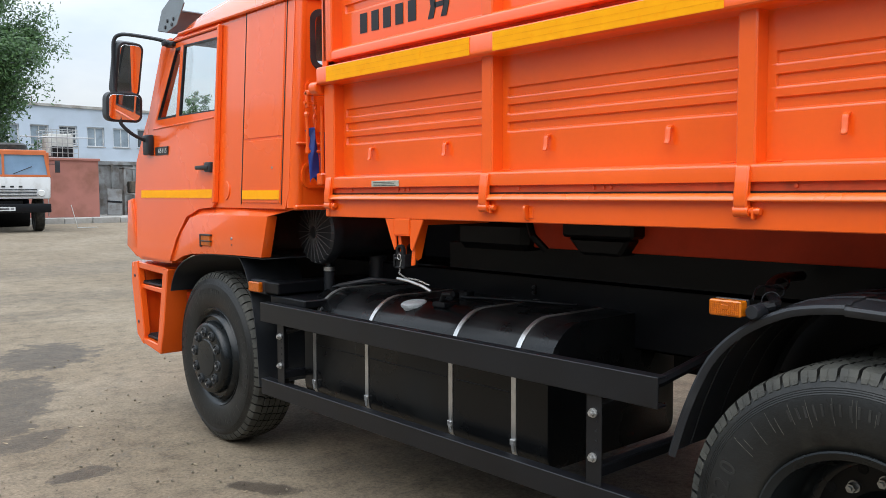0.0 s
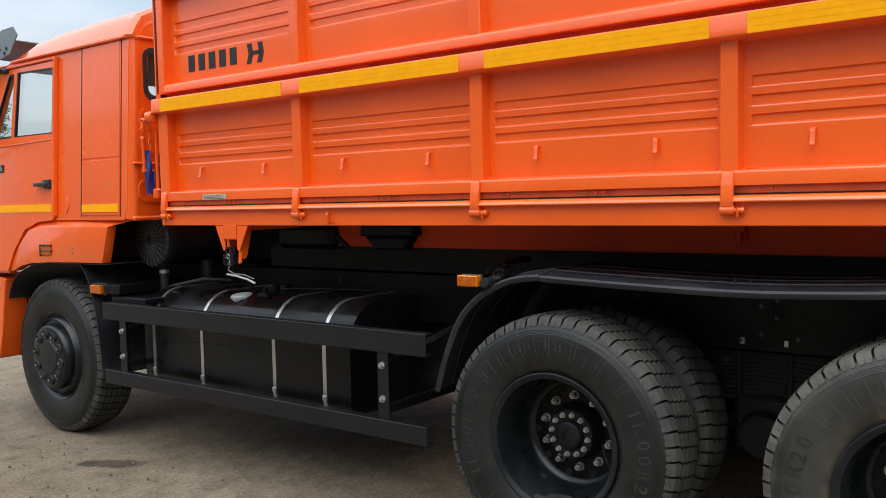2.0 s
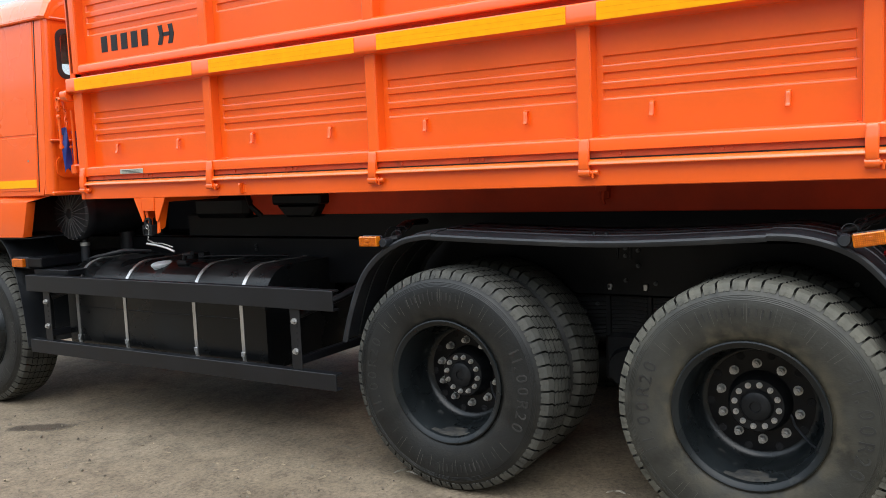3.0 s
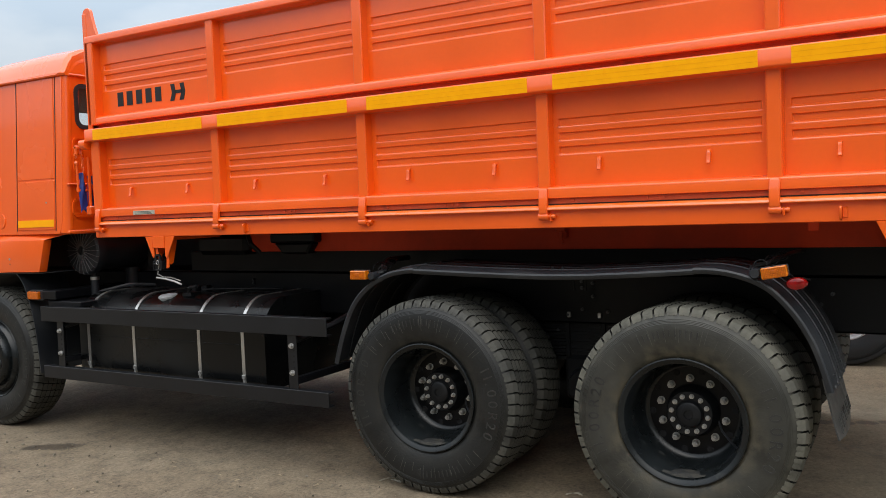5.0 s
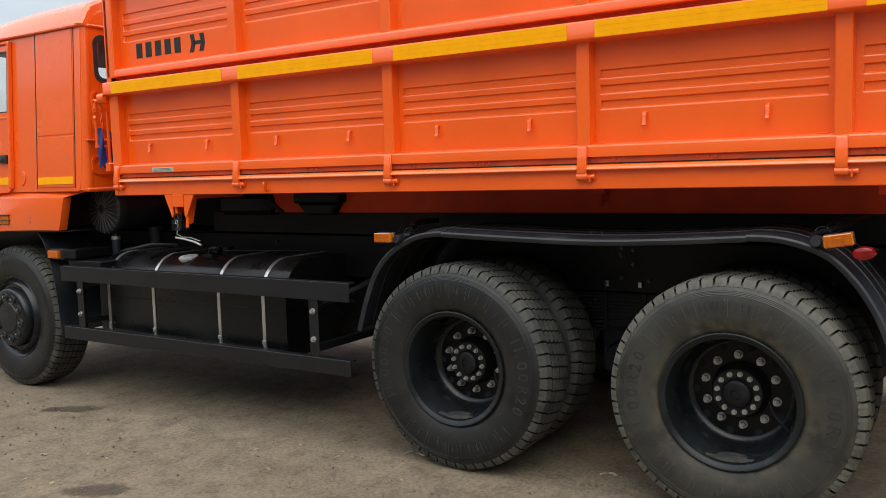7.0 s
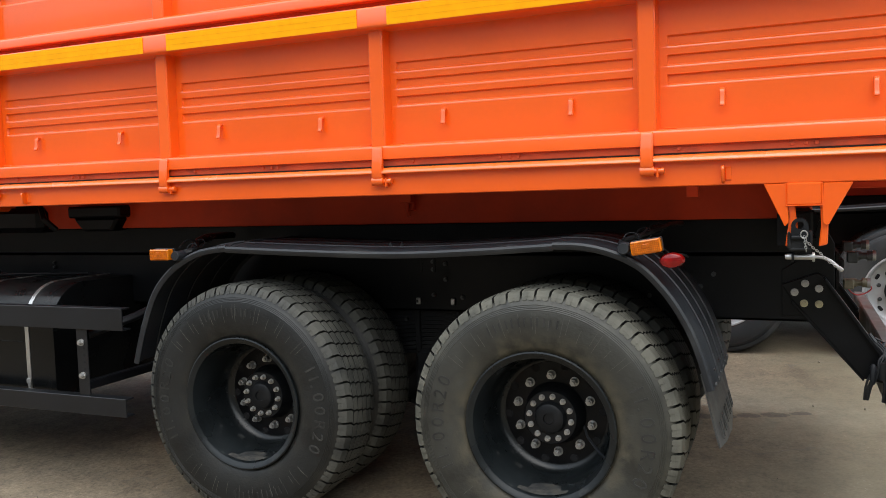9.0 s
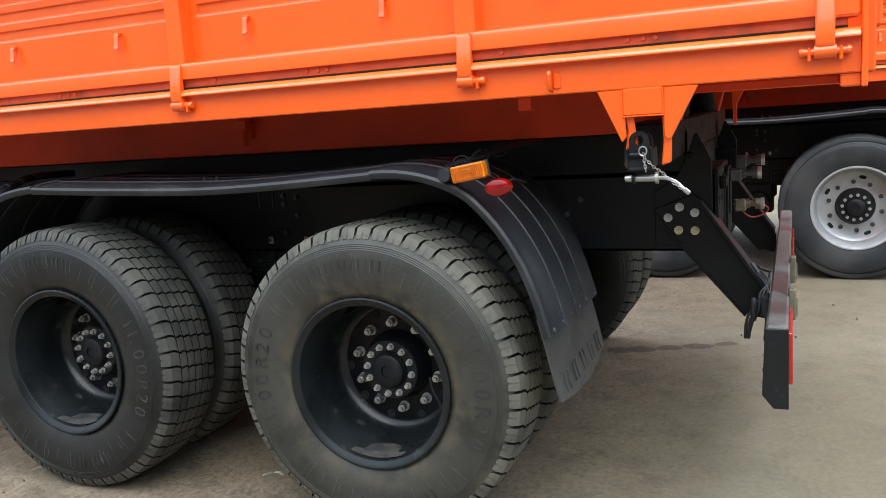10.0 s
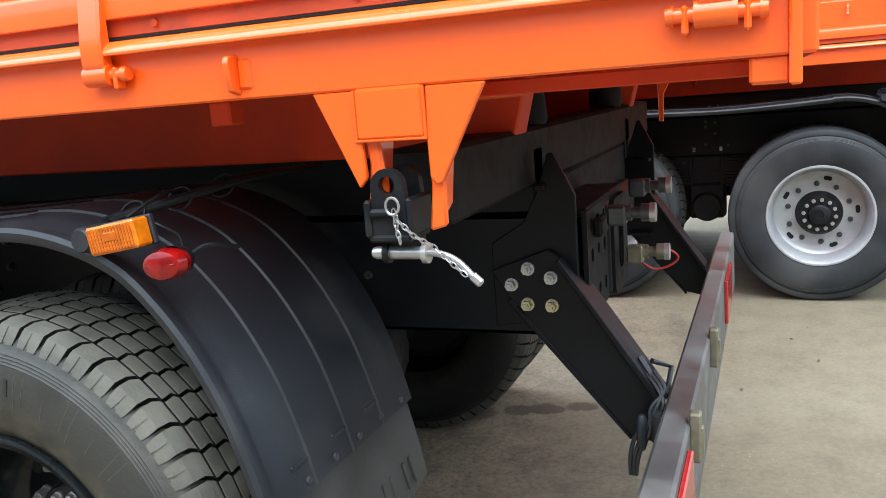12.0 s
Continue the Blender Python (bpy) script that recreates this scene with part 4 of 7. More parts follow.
def chassis(truck):
    for x in (0.62, 1.80):
        rail = Shape()
        outer = x if x < 1.25 else x + 0.08
        s = 1 if x < 1.25 else -1
        rail.box(min(outer, outer + s * 0.010), max(outer, outer + s * 0.010), -0.975, 5.75, 0.840, 1.100, 0.002)
        rail.box(x, x + 0.08, -0.975, 5.75, 0.840, 0.850, 0.002).box(x, x + 0.08, -0.975, 5.75, 1.090, 1.100, 0.002)
        part("frame_rail", rail, BLACK_PAINT, truck, "black steel frame rail")
        part("sub_rail", Shape().box(x + 0.004, x + 0.076, -0.90, 3.55, 1.103, 1.238, 0.004), BLACK_PAINT, truck, "black sub-frame rail")
    for y in (-0.60, 0.66, 2.0, 3.3, 4.6):
        part("cross_member", Shape().box(0.63, 1.87, y - 0.05, y + 0.05, 0.88, 1.06, 0.006), BLACK_PAINT, truck)
    for y in (0.0, 1.285):
        ax = Shape().lathe([(0.22, 0.085), (0.55, 0.08), (0.95, 0.10), (1.05, 0.20), (1.25, 0.24), (1.45, 0.20), (1.55, 0.10), (1.95, 0.08), (2.28, 0.085)], (0, y, 0.525), "x", 24)
        part("rear_axle", ax, CAST_IRON, truck, "dark drive axle housing")
        for x in (0.30, 2.02):
            part("brake_drum", Shape().lathe([(x, 0.0), (x, 0.21), (x + 0.18, 0.21), (x + 0.18, 0.0)], (0, y, 0.525), "x", 28), CAST_IRON, truck)
    for x in (0.66, 1.74):
        spring = Shape()
        for k in range(11):
            half = 0.72 - k * 0.045
            spring.prism([(0.66 - half, 0.800 - 0.018 * k), (0.66 - half, 0.813 - 0.018 * k), (0.66, 0.823 - 0.018 * k + 0.02), (0.66 + half, 0.813 - 0.018 * k), (0.66 + half, 0.800 - 0.018 * k), (0.66, 0.806 - 0.018 * k + 0.02)], "x", x, x + 0.10, 0.0)
        part("leaf_spring", spring, CAST_IRON, truck, "stack of dark spring leaves")
        sad = Shape().box(x - 0.02, x + 0.12, 0.54, 0.78, 0.42, 0.66, 0.02).lathe([(x - 0.06, 0.0), (x - 0.06, 0.085), (x - 0.02, 0.10), (x + 0.1, 0.10)], (0, 0.66, 0.50), "x", 20)
        for y in (0.56, 0.76):
            sad.box(x - 0.012, x + 0.008, y - 0.012, y + 0.012, 0.60, 0.88, 0.003)
        part("spring_saddle", sad, CAST_IRON, truck)
    bolt = nut_mesh("frame_bolt", 0.008, 0.010, RIM_NUT)
    for y, z in ((0.52, 0.905), (0.66, 0.915), (0.74, 0.885), (0.60, 0.985), (0.66, 1.03), (0.60, 1.055), (0.66, 1.065), (2.965, 1.050), (2.965, 1.025), (2.05, 0.88), (0.80, 0.80), (0.86, 0.76), (0.90, 0.72), (-0.55, 1.02), (-0.50, 0.97), (-0.30, 0.93)):
        part("frame_bolt", bolt, None, truck, loc=(0.618, y, z))
    box_nut = Shape().box(-0.012, 0.0, -0.011, 0.011, -0.015, 0.015, 0.003).mesh("clamp_nut", STEEL)
    for y in (0.735, 0.565):
        part("clamp_nut", box_nut, None, truck, loc=(0.6195, y, 0.885))
    # underrun bar with its arms and the rear coupling plates
    for x, s in ((0.600, 1), (1.84, -1)):
        arm = Shape().prism([(-0.925, 1.030), (-0.952, 1.012), (-1.131, 0.748), (-1.150, 0.70), (-1.150, 0.62), (-1.082, 0.635), (-0.832, 0.933), (-0.80, 0.985)], "x", x, x + 0.012, 0.002)
        arm.prism([(-0.952, 1.014), (-1.148, 0.725), (-1.140, 0.715), (-0.944, 1.006)], "x", x - 0.022, x + 0.075, 0.002)
        arm.prism([(-0.840, 0.925), (-1.085, 0.633), (-1.080, 0.625), (-0.830, 0.918)], "x", x, x + 0.075, 0.002)
        a = part("underrun_arm", arm, BLACK_PAINT, truck, "black steel underrun arm")
        nut = nut_mesh("arm_nut", 0.0115, 0.026, BRASS_ZINC)
        for y, z in ((-0.882, 0.990), (-0.930, 0.971), (-0.845, 0.956), (-0.878, 0.914), (-0.930, 0.912)):
            part("bolt", nut if z > 0.99 or z < 0.92 else nut_mesh("arm_nut_grey", 0.0115, 0.026, STEEL), None, a, "zinc-plated bolt", loc=(x - 0.001 if s > 0 else x + 0.013, y, z), rot=(0, 0, 0 if s > 0 else 180))
        gus = Shape().prism([(-0.80, 1.04), (-0.872, 1.085), (-0.905, 1.15), (-0.930, 1.226), (-0.940, 1.228), (-0.984, 1.140), (-0.984, 0.88), (-0.80, 0.86)], "x", x + 0.014, x + 0.026, 0.002)
        part("gusset", gus, BLACK_PAINT, truck, "pointed black gusset plate")
    bar = Shape().prism([(-1.150, 0.548), (-1.160, 0.737), (-1.215, 0.737), (-1.215, 0.515), (-1.175, 0.515)], "x", 0.075, 2.43, 0.006)
    b = part("underrun_bar", bar, BAR_STEEL, truck, "worn brown-black underrun bar")
    part("end_cap", Shape().prism([(-1.150, 0.548), (-1.158, 0.731), (-1.216, 0.731), (-1.216, 0.512), (-1.178, 0.512)], "x", 0.068, 0.076, 0.002), BLACK_GUARD, b)
    for y, z in ((-1.178, 0.688), (-1.186, 0.565), (-1.196, 0.545)):
        part("cap_hole", Shape().lathe([(0.0668, 0.0), (0.0668, 0.0055), (0.0690, 0.0065)], (0, y, z), "x", 10), DARK_VOID, b)
    for y, z, d in ((-1.1515, 0.62, 0.007), (-1.1535, 0.66, 0.003), (-1.1505, 0.585, 0.003)):
        part("paint_chip", Shape().box(0.0664, 0.0690, y - 0.0016, y + 0.0010, z - d, z + d * 0.6, 0.0006), BAR_STEEL, b)
    for x0, x1 in ((0.09, 0.38), (1.66, 1.95)):
        part("reflector_strip", Shape().box(x0, x1, -1.226, -1.214, 0.575, 0.715, 0.003), RED_REFLECT, b, "red reflector strip")
    for x in (0.44, 0.98):
        part("lamp_bracket", Shape().box(x, x + 0.030, -1.234, -1.212, 0.660, 0.756, 0.004).box(x + 0.005, x + 0.025, -1.238, -1.230, 0.67, 0.73, 0.003), BRASS_DULL, b, "dull yellow-zinc lamp bracket")
    wire = Shape().tube([(0.62, -1.10, 0.80), (0.60, -1.14, 0.745), (0.58, -1.145, 0.70), (0.555, -1.150, 0.62), (0.56, -1.145, 0.56)], 0.008)
    wire.tube([(0.66, -1.12, 0.78), (0.70, -1.155, 0.755), (0.64, -1.15, 0.71), (0.60, -1.142, 0.75)], 0.006).lathe([(0.0, 0.02), (0.06, 0.024), (0.07, 0.012)], (0.575, -1.146, 0.64), "z", 12)
    for d in (0.0, 0.012, -0.010):
        wire.tube(smooth_path([(0.61, -1.120 + d, 0.775), (0.585, -1.148 + d * 0.6, 0.745), (0.565, -1.138 - d, 0.712), (0.56, -1.116 + d, 0.665), (0.56, -1.096 + d * 0.8, 0.618), (0.575, -1.088 + d * 0.5, 0.562)]), 0.0045, 6)
    wire.lathe([(0.625, 0.006), (0.640, 0.011), (0.690, 0.012), (0.700, 0.006)], (0.56, -1.110, 0), "z", 10)
    part("wiring", wire, BLACK_PLASTIC, b)
    beam = Shape().box(0.15, 2.35, -0.900, -0.79, 1.158, 1.280, 0.008).box(0.70, 1.80, -0.895, -0.80, 0.99, 1.156, 0.006)
    beam.box(0.60, 0.70, -0.925, -0.90, 1.150, 1.166, 0.004)
    part("rear_cross_beam", beam, PLATE_DARK, truck, "black rear cross beam")
    slots = [round_rect(0.675 + 0.07 * k, 0.700 + 0.07 * k, z + 0.006 * (k % 2), z + 0.030, 0.010) for k in range(3) for z in (0.895, 0.985, 1.050)]
    plates = Shape().plate([(0.64, 0.865), (0.86, 0.865), (0.875, 0.90), (0.875, 1.02), (0.85, 1.06), (0.85, 1.10), (0.64, 1.10)], slots, "y", -1.000, 0.010)
    plates.plate(round_rect(0.885, 1.075, 0.86, 1.09, 0.03), [round_rect(0.945, 1.015, 0.91, 1.05, 0.034)], "y", -1.012, 0.012)
    plates.box(0.66, 1.10, -0.998, -0.90, 1.085, 1.105, 0.004).box(0.86, 0.885, -1.005, -0.90, 0.87, 1.08, 0.005).box(0.70, 0.78, -1.02, -0.998, 1.035, 1.075, 0.006)
    part("coupling_plate", plates, PLATE_DARK, truck, "dark slotted coupling plates")
    for x, z in ((0.72, 1.085), (1.02, 1.105), (0.95, 0.955)):
        v = Shape().lathe([(-1.125, 0.0), (-1.125, 0.016), (-1.115, 0.019), (-1.10, 0.019), (-1.10, 0.012), (-1.08, 0.012), (-1.08, 0.017), (-1.03, 0.017), (-1.03, 0.0)], (x, 0, z), "y", 14)
        v.box(x - 0.02, x + 0.02, -1.07, -1.03, z - 0.026, z + 0.016, 0.005)
        part("air_coupling", v, RIM_NUT if z > 1 else BRASS_DULL, truck, "small air-line coupling")
        part("coupling_ring", Shape().lathe([(-1.130, 0.012), (-1.130, 0.0205), (-1.118, 0.0205), (-1.118, 0.012)], (x, 0, z), "y", 16), STEEL, truck)
    part("air_hose", Shape().tube(smooth_path([(1.00, -1.044, 0.955), (1.01, -1.054, 0.920), (1.02, -1.082, 0.897), (1.03, -1.117, 0.902), (1.03, -1.141, 0.924), (1.02, -1.118, 0.947), (0.98, -1.09, 0.958)]), 0.003), RED_WIRE, truck, "thin red air hose")
    part("tail_pipe_box", Shape().box(0.75, 1.7, -0.94, -0.70, 0.92, 1.05, 0.02), BLACK_PAINT, truck)


FENDER = [(1.852, 0.668), (1.800, 0.830), (1.725, 0.986), (1.625, 1.088), (1.502, 1.154), (1.410, 1.176), (1.329, 1.184), (0.950, 1.170), (0.568, 1.162), (0.250, 1.172), (-0.063, 1.190),
          (-0.155, 1.188), (-0.243, 1.172), (-0.325, 1.142), (-0.392, 1.098), (-0.470, 1.010), (-0.533, 0.903), (-0.572, 0.800), (-0.600, 0.700)]


def fender_piece(pts, grow=0.0):
    """A moulded arch: a rolled outer lip, and ribs that run along the arch."""
    across = [(0.008, -0.026), (0.002, -0.018), (0.000, -0.008), (0.005, 0.000), (0.016, 0.002), (0.028, -0.002), (0.040, -0.003), (0.060, 0.004)]
    for x in (0.140, 0.280, 0.415):
        across += [(x - 0.006, 0.008), (x - 0.003, 0.0125), (x + 0.003, 0.0125), (x + 0.006, 0.008)]
    across += [(0.560, 0.008), (0.572, -0.008)]
    rows = []
    for k, (y, z) in enumerate(pts):
        a, b = pts[max(0, k - 1)], pts[min(len(pts) - 1, k + 1)]
        d = Vector((b[0] - a[0], b[1] - a[1])).normalized()
        nrm = Vector((d.y, -d.x))
        rows.append([(x, y + nrm.x * (h + grow), z + nrm.y * (h + grow)) for x, h in across])
    return Shape().sheet(rows, 0.004)


def smooth_path(pts, n=4):
    out = []
    for k in range(len(pts) - 1):
        p0, p1, p2, p3 = (Vector(pts[min(max(k + j, 0), len(pts) - 1)]) for j in (-1, 0, 1, 2))
        for i in range(n):
            t = i / n
            out.append(tuple(0.5 * ((2 * p1) + (p2 - p0) * t + (2 * p0 - 5 * p1 + 4 * p2 - p3) * t * t + (3 * p1 - p0 - 3 * p2 + p3) * t ** 3)))
    return out + [tuple(pts[-1])]


def fenders(truck):
    for a, b, grow in ((0, 6, 0.0), (6, 10, 0.004), (10, 18, 0.0)):
        f = part("rear_fender", fender_piece(smooth_path(FENDER[a:b + 1]), -grow), BLACK_PLASTIC, truck, "black moulded plastic rear mudguard")
        if a == 6:
            for y in (0.60, 0.55):
                part("screw", nut_mesh("fender_screw", 0.006, 0.008, CAST_IRON), None, f, loc=(0.075, y, 1.176), rot=(0, 90, 0))
        if a == 10:
            for x in (0.140, 0.280, 0.415):
                part("rib_foot", Shape().box(x - 0.056, x + 0.004, -0.5965, -0.584, 0.746, 0.756, 0.002), BLACK_PLASTIC, f)
    part("far_fender", fender_piece(smooth_path(FENDER)), BLACK_PLASTIC, truck, loc=(2.5, 1.24, 0), rot=(0, 0, 180))
    stay = Shape().tube([(0.05, 0.60, 1.155), (0.06, 0.575, 1.138), (0.07, 0.555, 1.152)], 0.004).box(0.06, 0.62, 0.55, 0.61, 1.140, 1.152, 0.002)
    for y in (0.62, 0.56):
        stay.tube([(0.40, y, 1.13), (0.40, y, 1.04)], 0.006)
    part("fender_stay", stay, CAST_IRON, truck)
    # the flap hangs in a slight curve, with a slanted lower edge
    rows = []
    for k in range(7):
        t = k / 6
        row = []
        for x, bottom in ((0.016, 0.505), (0.16, 0.490), (0.30, 0.492), (0.44, 0.500), (0.590, 0.512)):
            z = 0.748 - t * (0.748 - bottom)
            row.append((x, -0.560 - 0.066 * t + 0.010 * math.sin(x * 9 + t * 2) * t, z))
        rows.append(row)
    flap = part("mud_flap", Shape().sheet(rows, 0.006), FLAP_RUBBER, truck, "grey-black rubber mud flap with raised bars")
    for k in range(5):
        x = 0.10 + 0.10 * k
        m = pose(x, -0.6185, 0.548 + 0.002 * k, -14, 0, 0)
        bars = Shape().box(-0.026, -0.018, -0.0015, 0.003, -0.03, 0.03, 0.001, m)
        bars.box(0.010, 0.018, -0.0015, 0.003, -0.03, 0.03, 0.001, m)
        part("raised_bar", bars, FLAP_RUBBER, flap)
    rivet = Shape().lathe([(0.004, 0.0075), (-0.001, 0.0070), (-0.003, 0.0)], axis="y", n=10).mesh("rivet", RIM_NUT)
    for x in (0.022, 0.118, 0.215, 0.312, 0.410, 0.508):
        part("rivet", rivet, None, flap, loc=(x, -0.6065, 0.718))
    # lamps and their wires on the mudguard
    for y, z, tilt in ((1.648, 1.148, 0), (-0.390, 1.176, -9)):
        m = Matrix.Translation((0, y, z)) @ Matrix.Rotation(radians(tilt), 4, "X")
        lamp = part("side_marker_lamp", Shape().box(-0.034, 0.004, -0.050, 0.050, -0.023, 0.023, 0.004, m), AMBER, truck, "amber side marker lamp")
        ribs = Shape()
        for j in range(15):
            ribs.box(-0.0352, -0.033, -0.0445 + 0.0062 * j, -0.0425 + 0.0062 * j, -0.019, 0.019, 0, m)
        for j in range(6):
            ribs.box(-0.0351, -0.033, -0.045, 0.045, -0.0170 + 0.0064 * j, -0.0152 + 0.0064 * j, 0, m)
        ribs.box(-0.0362, -0.033, -0.012, 0.012, -0.004, 0.010, 0.001, m)
        part("lens_rib", ribs, AMBER_DARK, lamp)
        part("lamp_base", Shape().box(0.004, 0.016, -0.052, 0.052, -0.025, 0.025, 0.003, m), BLACK_PLASTIC, lamp)
        d = 1 if y < 0 else -1
        part("lamp_boot", Shape().lathe([(-0.026, 0.0), (-0.026, 0.018), (-0.020, 0.0215), (0.02, 0.0215), (0.04, 0.018)], (0.004, y + d * 0.076, z - 0.006), "x", 20), BLACK_PLASTIC, lamp)
        pts = [(0.035, y + d * 0.068, z), (0.07, y + d * 0.10, z + 0.012), (0.16, y + 0.04 * d, z + 0.03), (0.24, y + 0.0 * d, z + 0.045), (0.36, y - 0.03 * d, z + 0.055), (0.55, y - 0.05 * d, z + 0.05)]
        conduit = Shape().tube(smooth_path(pts), 0.009 if y < 0 else 0.016, 10)
        for k in range(3):
            c = Vector((0.10 + 0.09 * k, y + (0.07 - 0.03 * k) * d, z + 0.02 + 0.012 * k))
            conduit.tube([c + Vector((0.012 * math.sin(w), 0.026 * math.cos(w), 0.020 * math.sin(w))) for w in [2 * math.pi * j / 18 for j in range(18)]], 0.0025, 6, True)
        conduit.tube(smooth_path([(0.05, y + d * 0.04, z + 0.02), (0.13, y + d * 0.02, z + 0.052), (0.22, y + d * 0.05, z + 0.040), (0.34, y + d * 0.01, z + 0.056)]), 0.0035, 6)
        part("wire_conduit", conduit, CAST_IRON, lamp, "black corrugated wire sleeve and thin wires")
    red = Shape().lathe([(-0.030, 0.0), (-0.030, 0.012), (-0.024, 0.026), (-0.010, 0.031), (0.004, 0.028), (0.012, 0.02)], (0, 0, 0), "x", 20)
    bmesh.ops.scale(red.bm, vec=(1, 1.35, 0.85), verts=red.bm.verts)
    lamp = part("contour_lamp", red, RED_LENS, truck, "oval red contour lamp", loc=(0.000, -0.472, 1.130), rot=(-6, 0, 0))
    part("lamp_boot", Shape().lathe([(0.008, 0.026), (0.03, 0.022), (0.05, 0.008)], n=14).tube(smooth_path([(0.04, 0, 0), (0.075, -0.012, 0.012), (0.105, -0.030, 0.004), (0.135, -0.034, -0.004)]), 0.004, 6).tube(smooth_path([(0.04, 0.004, 0.006), (0.07, 0.03, 0.032), (0.09, 0.075, 0.050), (0.085, 0.11, 0.070)]), 0.003, 6), CAST_IRON, lamp)
    part("lens_ring", Shape().lathe([(-0.0306, 0.0), (-0.0312, 0.004), (-0.0306, 0.008)], n=14).box(-0.0285, -0.022, -0.030, 0.030, -0.0012, 0.0012, 0.0005), RED_LENS, lamp)


def tank_and_guard(truck):
    def section(g):
        """Upright front, tight lower corners and broad upper shoulders."""
        return (arc(0.145, 0.505, 0.060 + g, 180, 270, 6) + arc(0.85, 0.505, 0.060 + g, 270, 360, 6) + arc(0.71, 0.79, 0.200 + g, 0, 90, 9) + arc(0.285, 0.79, 0.200 + g, 90, 180, 10))

    sec = section(0.0)
    tank = part("fuel_tank", Shape().prism(sec, "y", 2.415, 4.075, 0.014, seg=2), TANK_BLACK, truck, "large black fuel tank with steel straps")
    wide = section(0.004)
    for y in (3.975, 3.530, 2.945, 2.585):
        s = Shape()
        b = bmesh.new()
        rings = []
        for d, ring in ((-0.012, sec), (-0.012, wide), (0.012, wide), (0.012, sec)):
            rings.append([b.verts.new((p[0], y + d, p[1])) for p in ring])
        for p, q in zip(rings, rings[1:]):
            for k in range(len(p)):
                j = (k + 1) % len(p)
                b.faces.new((p[k], p[j], q[j], q[k]))
        bmesh.ops.recalc_face_normals(b, faces=b.faces)
        s.take(b)
        st = part("tank_strap", s, STRAP, tank, "bright steel tank strap")
        part("buckle", Shape().box(0.072, 0.082, y - 0.014, y + 0.014, 0.512, 0.536, 0.003).tube([(0.074, y, 0.52), (0.075, y - 0.006, 0.488)], 0.006), STEEL, st)
    for y0, y1 in ((3.548, 3.958), (2.963, 3.512), (2.603, 2.927)):
        part("tank_rib", Shape().box(0.081, 0.086, y0 + 0.01, y1 - 0.01, 0.712, 0.716, 0.001), BLACK_PAINT, tank)
    tilt = Matrix.Translation((0.215, 3.335, 0.958)) @ Matrix.Rotation(radians(-7), 4, "Y") @ Matrix.Scale(0.86, 4)
    cap = Shape().lathe([(-0.02, 0.062), (0.006, 0.062), (0.010, 0.070), (0.026, 0.070), (0.032, 0.062), (0.034, 0.030), (0.031, 0.026), (0.031, 0.0)], axis="z", n=36, m=tilt)
    for k in range(18):
        cap.box(0.0685, 0.0730, -0.004, 0.004, 0.012, 0.025, 0.001, tilt @ Matrix.Rotation(radians(20 * k), 4, "Z"))
    part("filler_cap", cap, CAP_ALU, tank, "round bright ribbed filler cap")
    top = Shape().box(0.20, 0.30, 3.12, 3.20, 0.975, 1.000, 0.006).tube([(0.23, 3.17, 0.99), (0.22, 3.14, 1.035), (0.20, 3.06, 1.045)], 0.012).box(0.38, 0.50, 3.26, 3.34, 0.985, 1.016, 0.006).box(0.40, 0.46, 3.19, 3.24, 0.985, 1.026, 0.006).tube([(0.40, 3.22, 1.0), (0.44, 3.05, 1.004), (0.52, 2.90, 1.0), (0.60, 2.70, 0.995)], 0.007)
    part("level_sender", top, CAST_IRON, tank, "black fuel level fittings")
    for z0, z1, y0 in ((0.815, 0.914, 1.857), (0.430, 0.512, 1.862)):
        r = Shape().prism([(-0.048, z0), (0.004, z0), (0.004, z0 + 0.008), (-0.040, z0 + 0.008), (-0.040, z1 - 0.008), (0.004, z1 - 0.008), (0.004, z1), (-0.048, z1)], "y", y0, 4.290, 0.002)
        part("side_guard_rail", r, BLACK_GUARD, truck, "black steel side guard rail")
    bolt = nut_mesh("guard_bolt", 0.013, 0.018, STEEL)
    for y in (2.110, 4.110):
        p = Shape().box(-0.036, -0.030, y - 0.033, y + 0.033, 0.50, 0.83, 0.002).box(-0.036, 0.03, y + 0.027, y + 0.033, 0.50, 0.83, 0.002).tube([(0.0, y, 0.78), (0.20, y - 0.10, 0.84), (0.62, y - 0.22, 0.98)], 0.020)
        p.box(-0.03, 0.62, y - 0.02, y + 0.02, 0.535, 0.575, 0.004)
        post = part("guard_post", p, BLACK_GUARD, truck, "black bolted guard post")
        for z in (0.754, 0.604):
            part("bolt", bolt, None, post, loc=(-0.036, y, z))
        hole = once("post_hole", lambda: Shape().lathe([(0.0, 0.0), (-0.001, 0.002), (-0.001, 0.006), (0.0, 0.006)], n=10).mesh("post_hole", DARK_VOID))
        for k in range(5):
            part("post_hole", hole, None, post, loc=(-0.0362, y - 0.012, 0.60 + 0.032 * k))


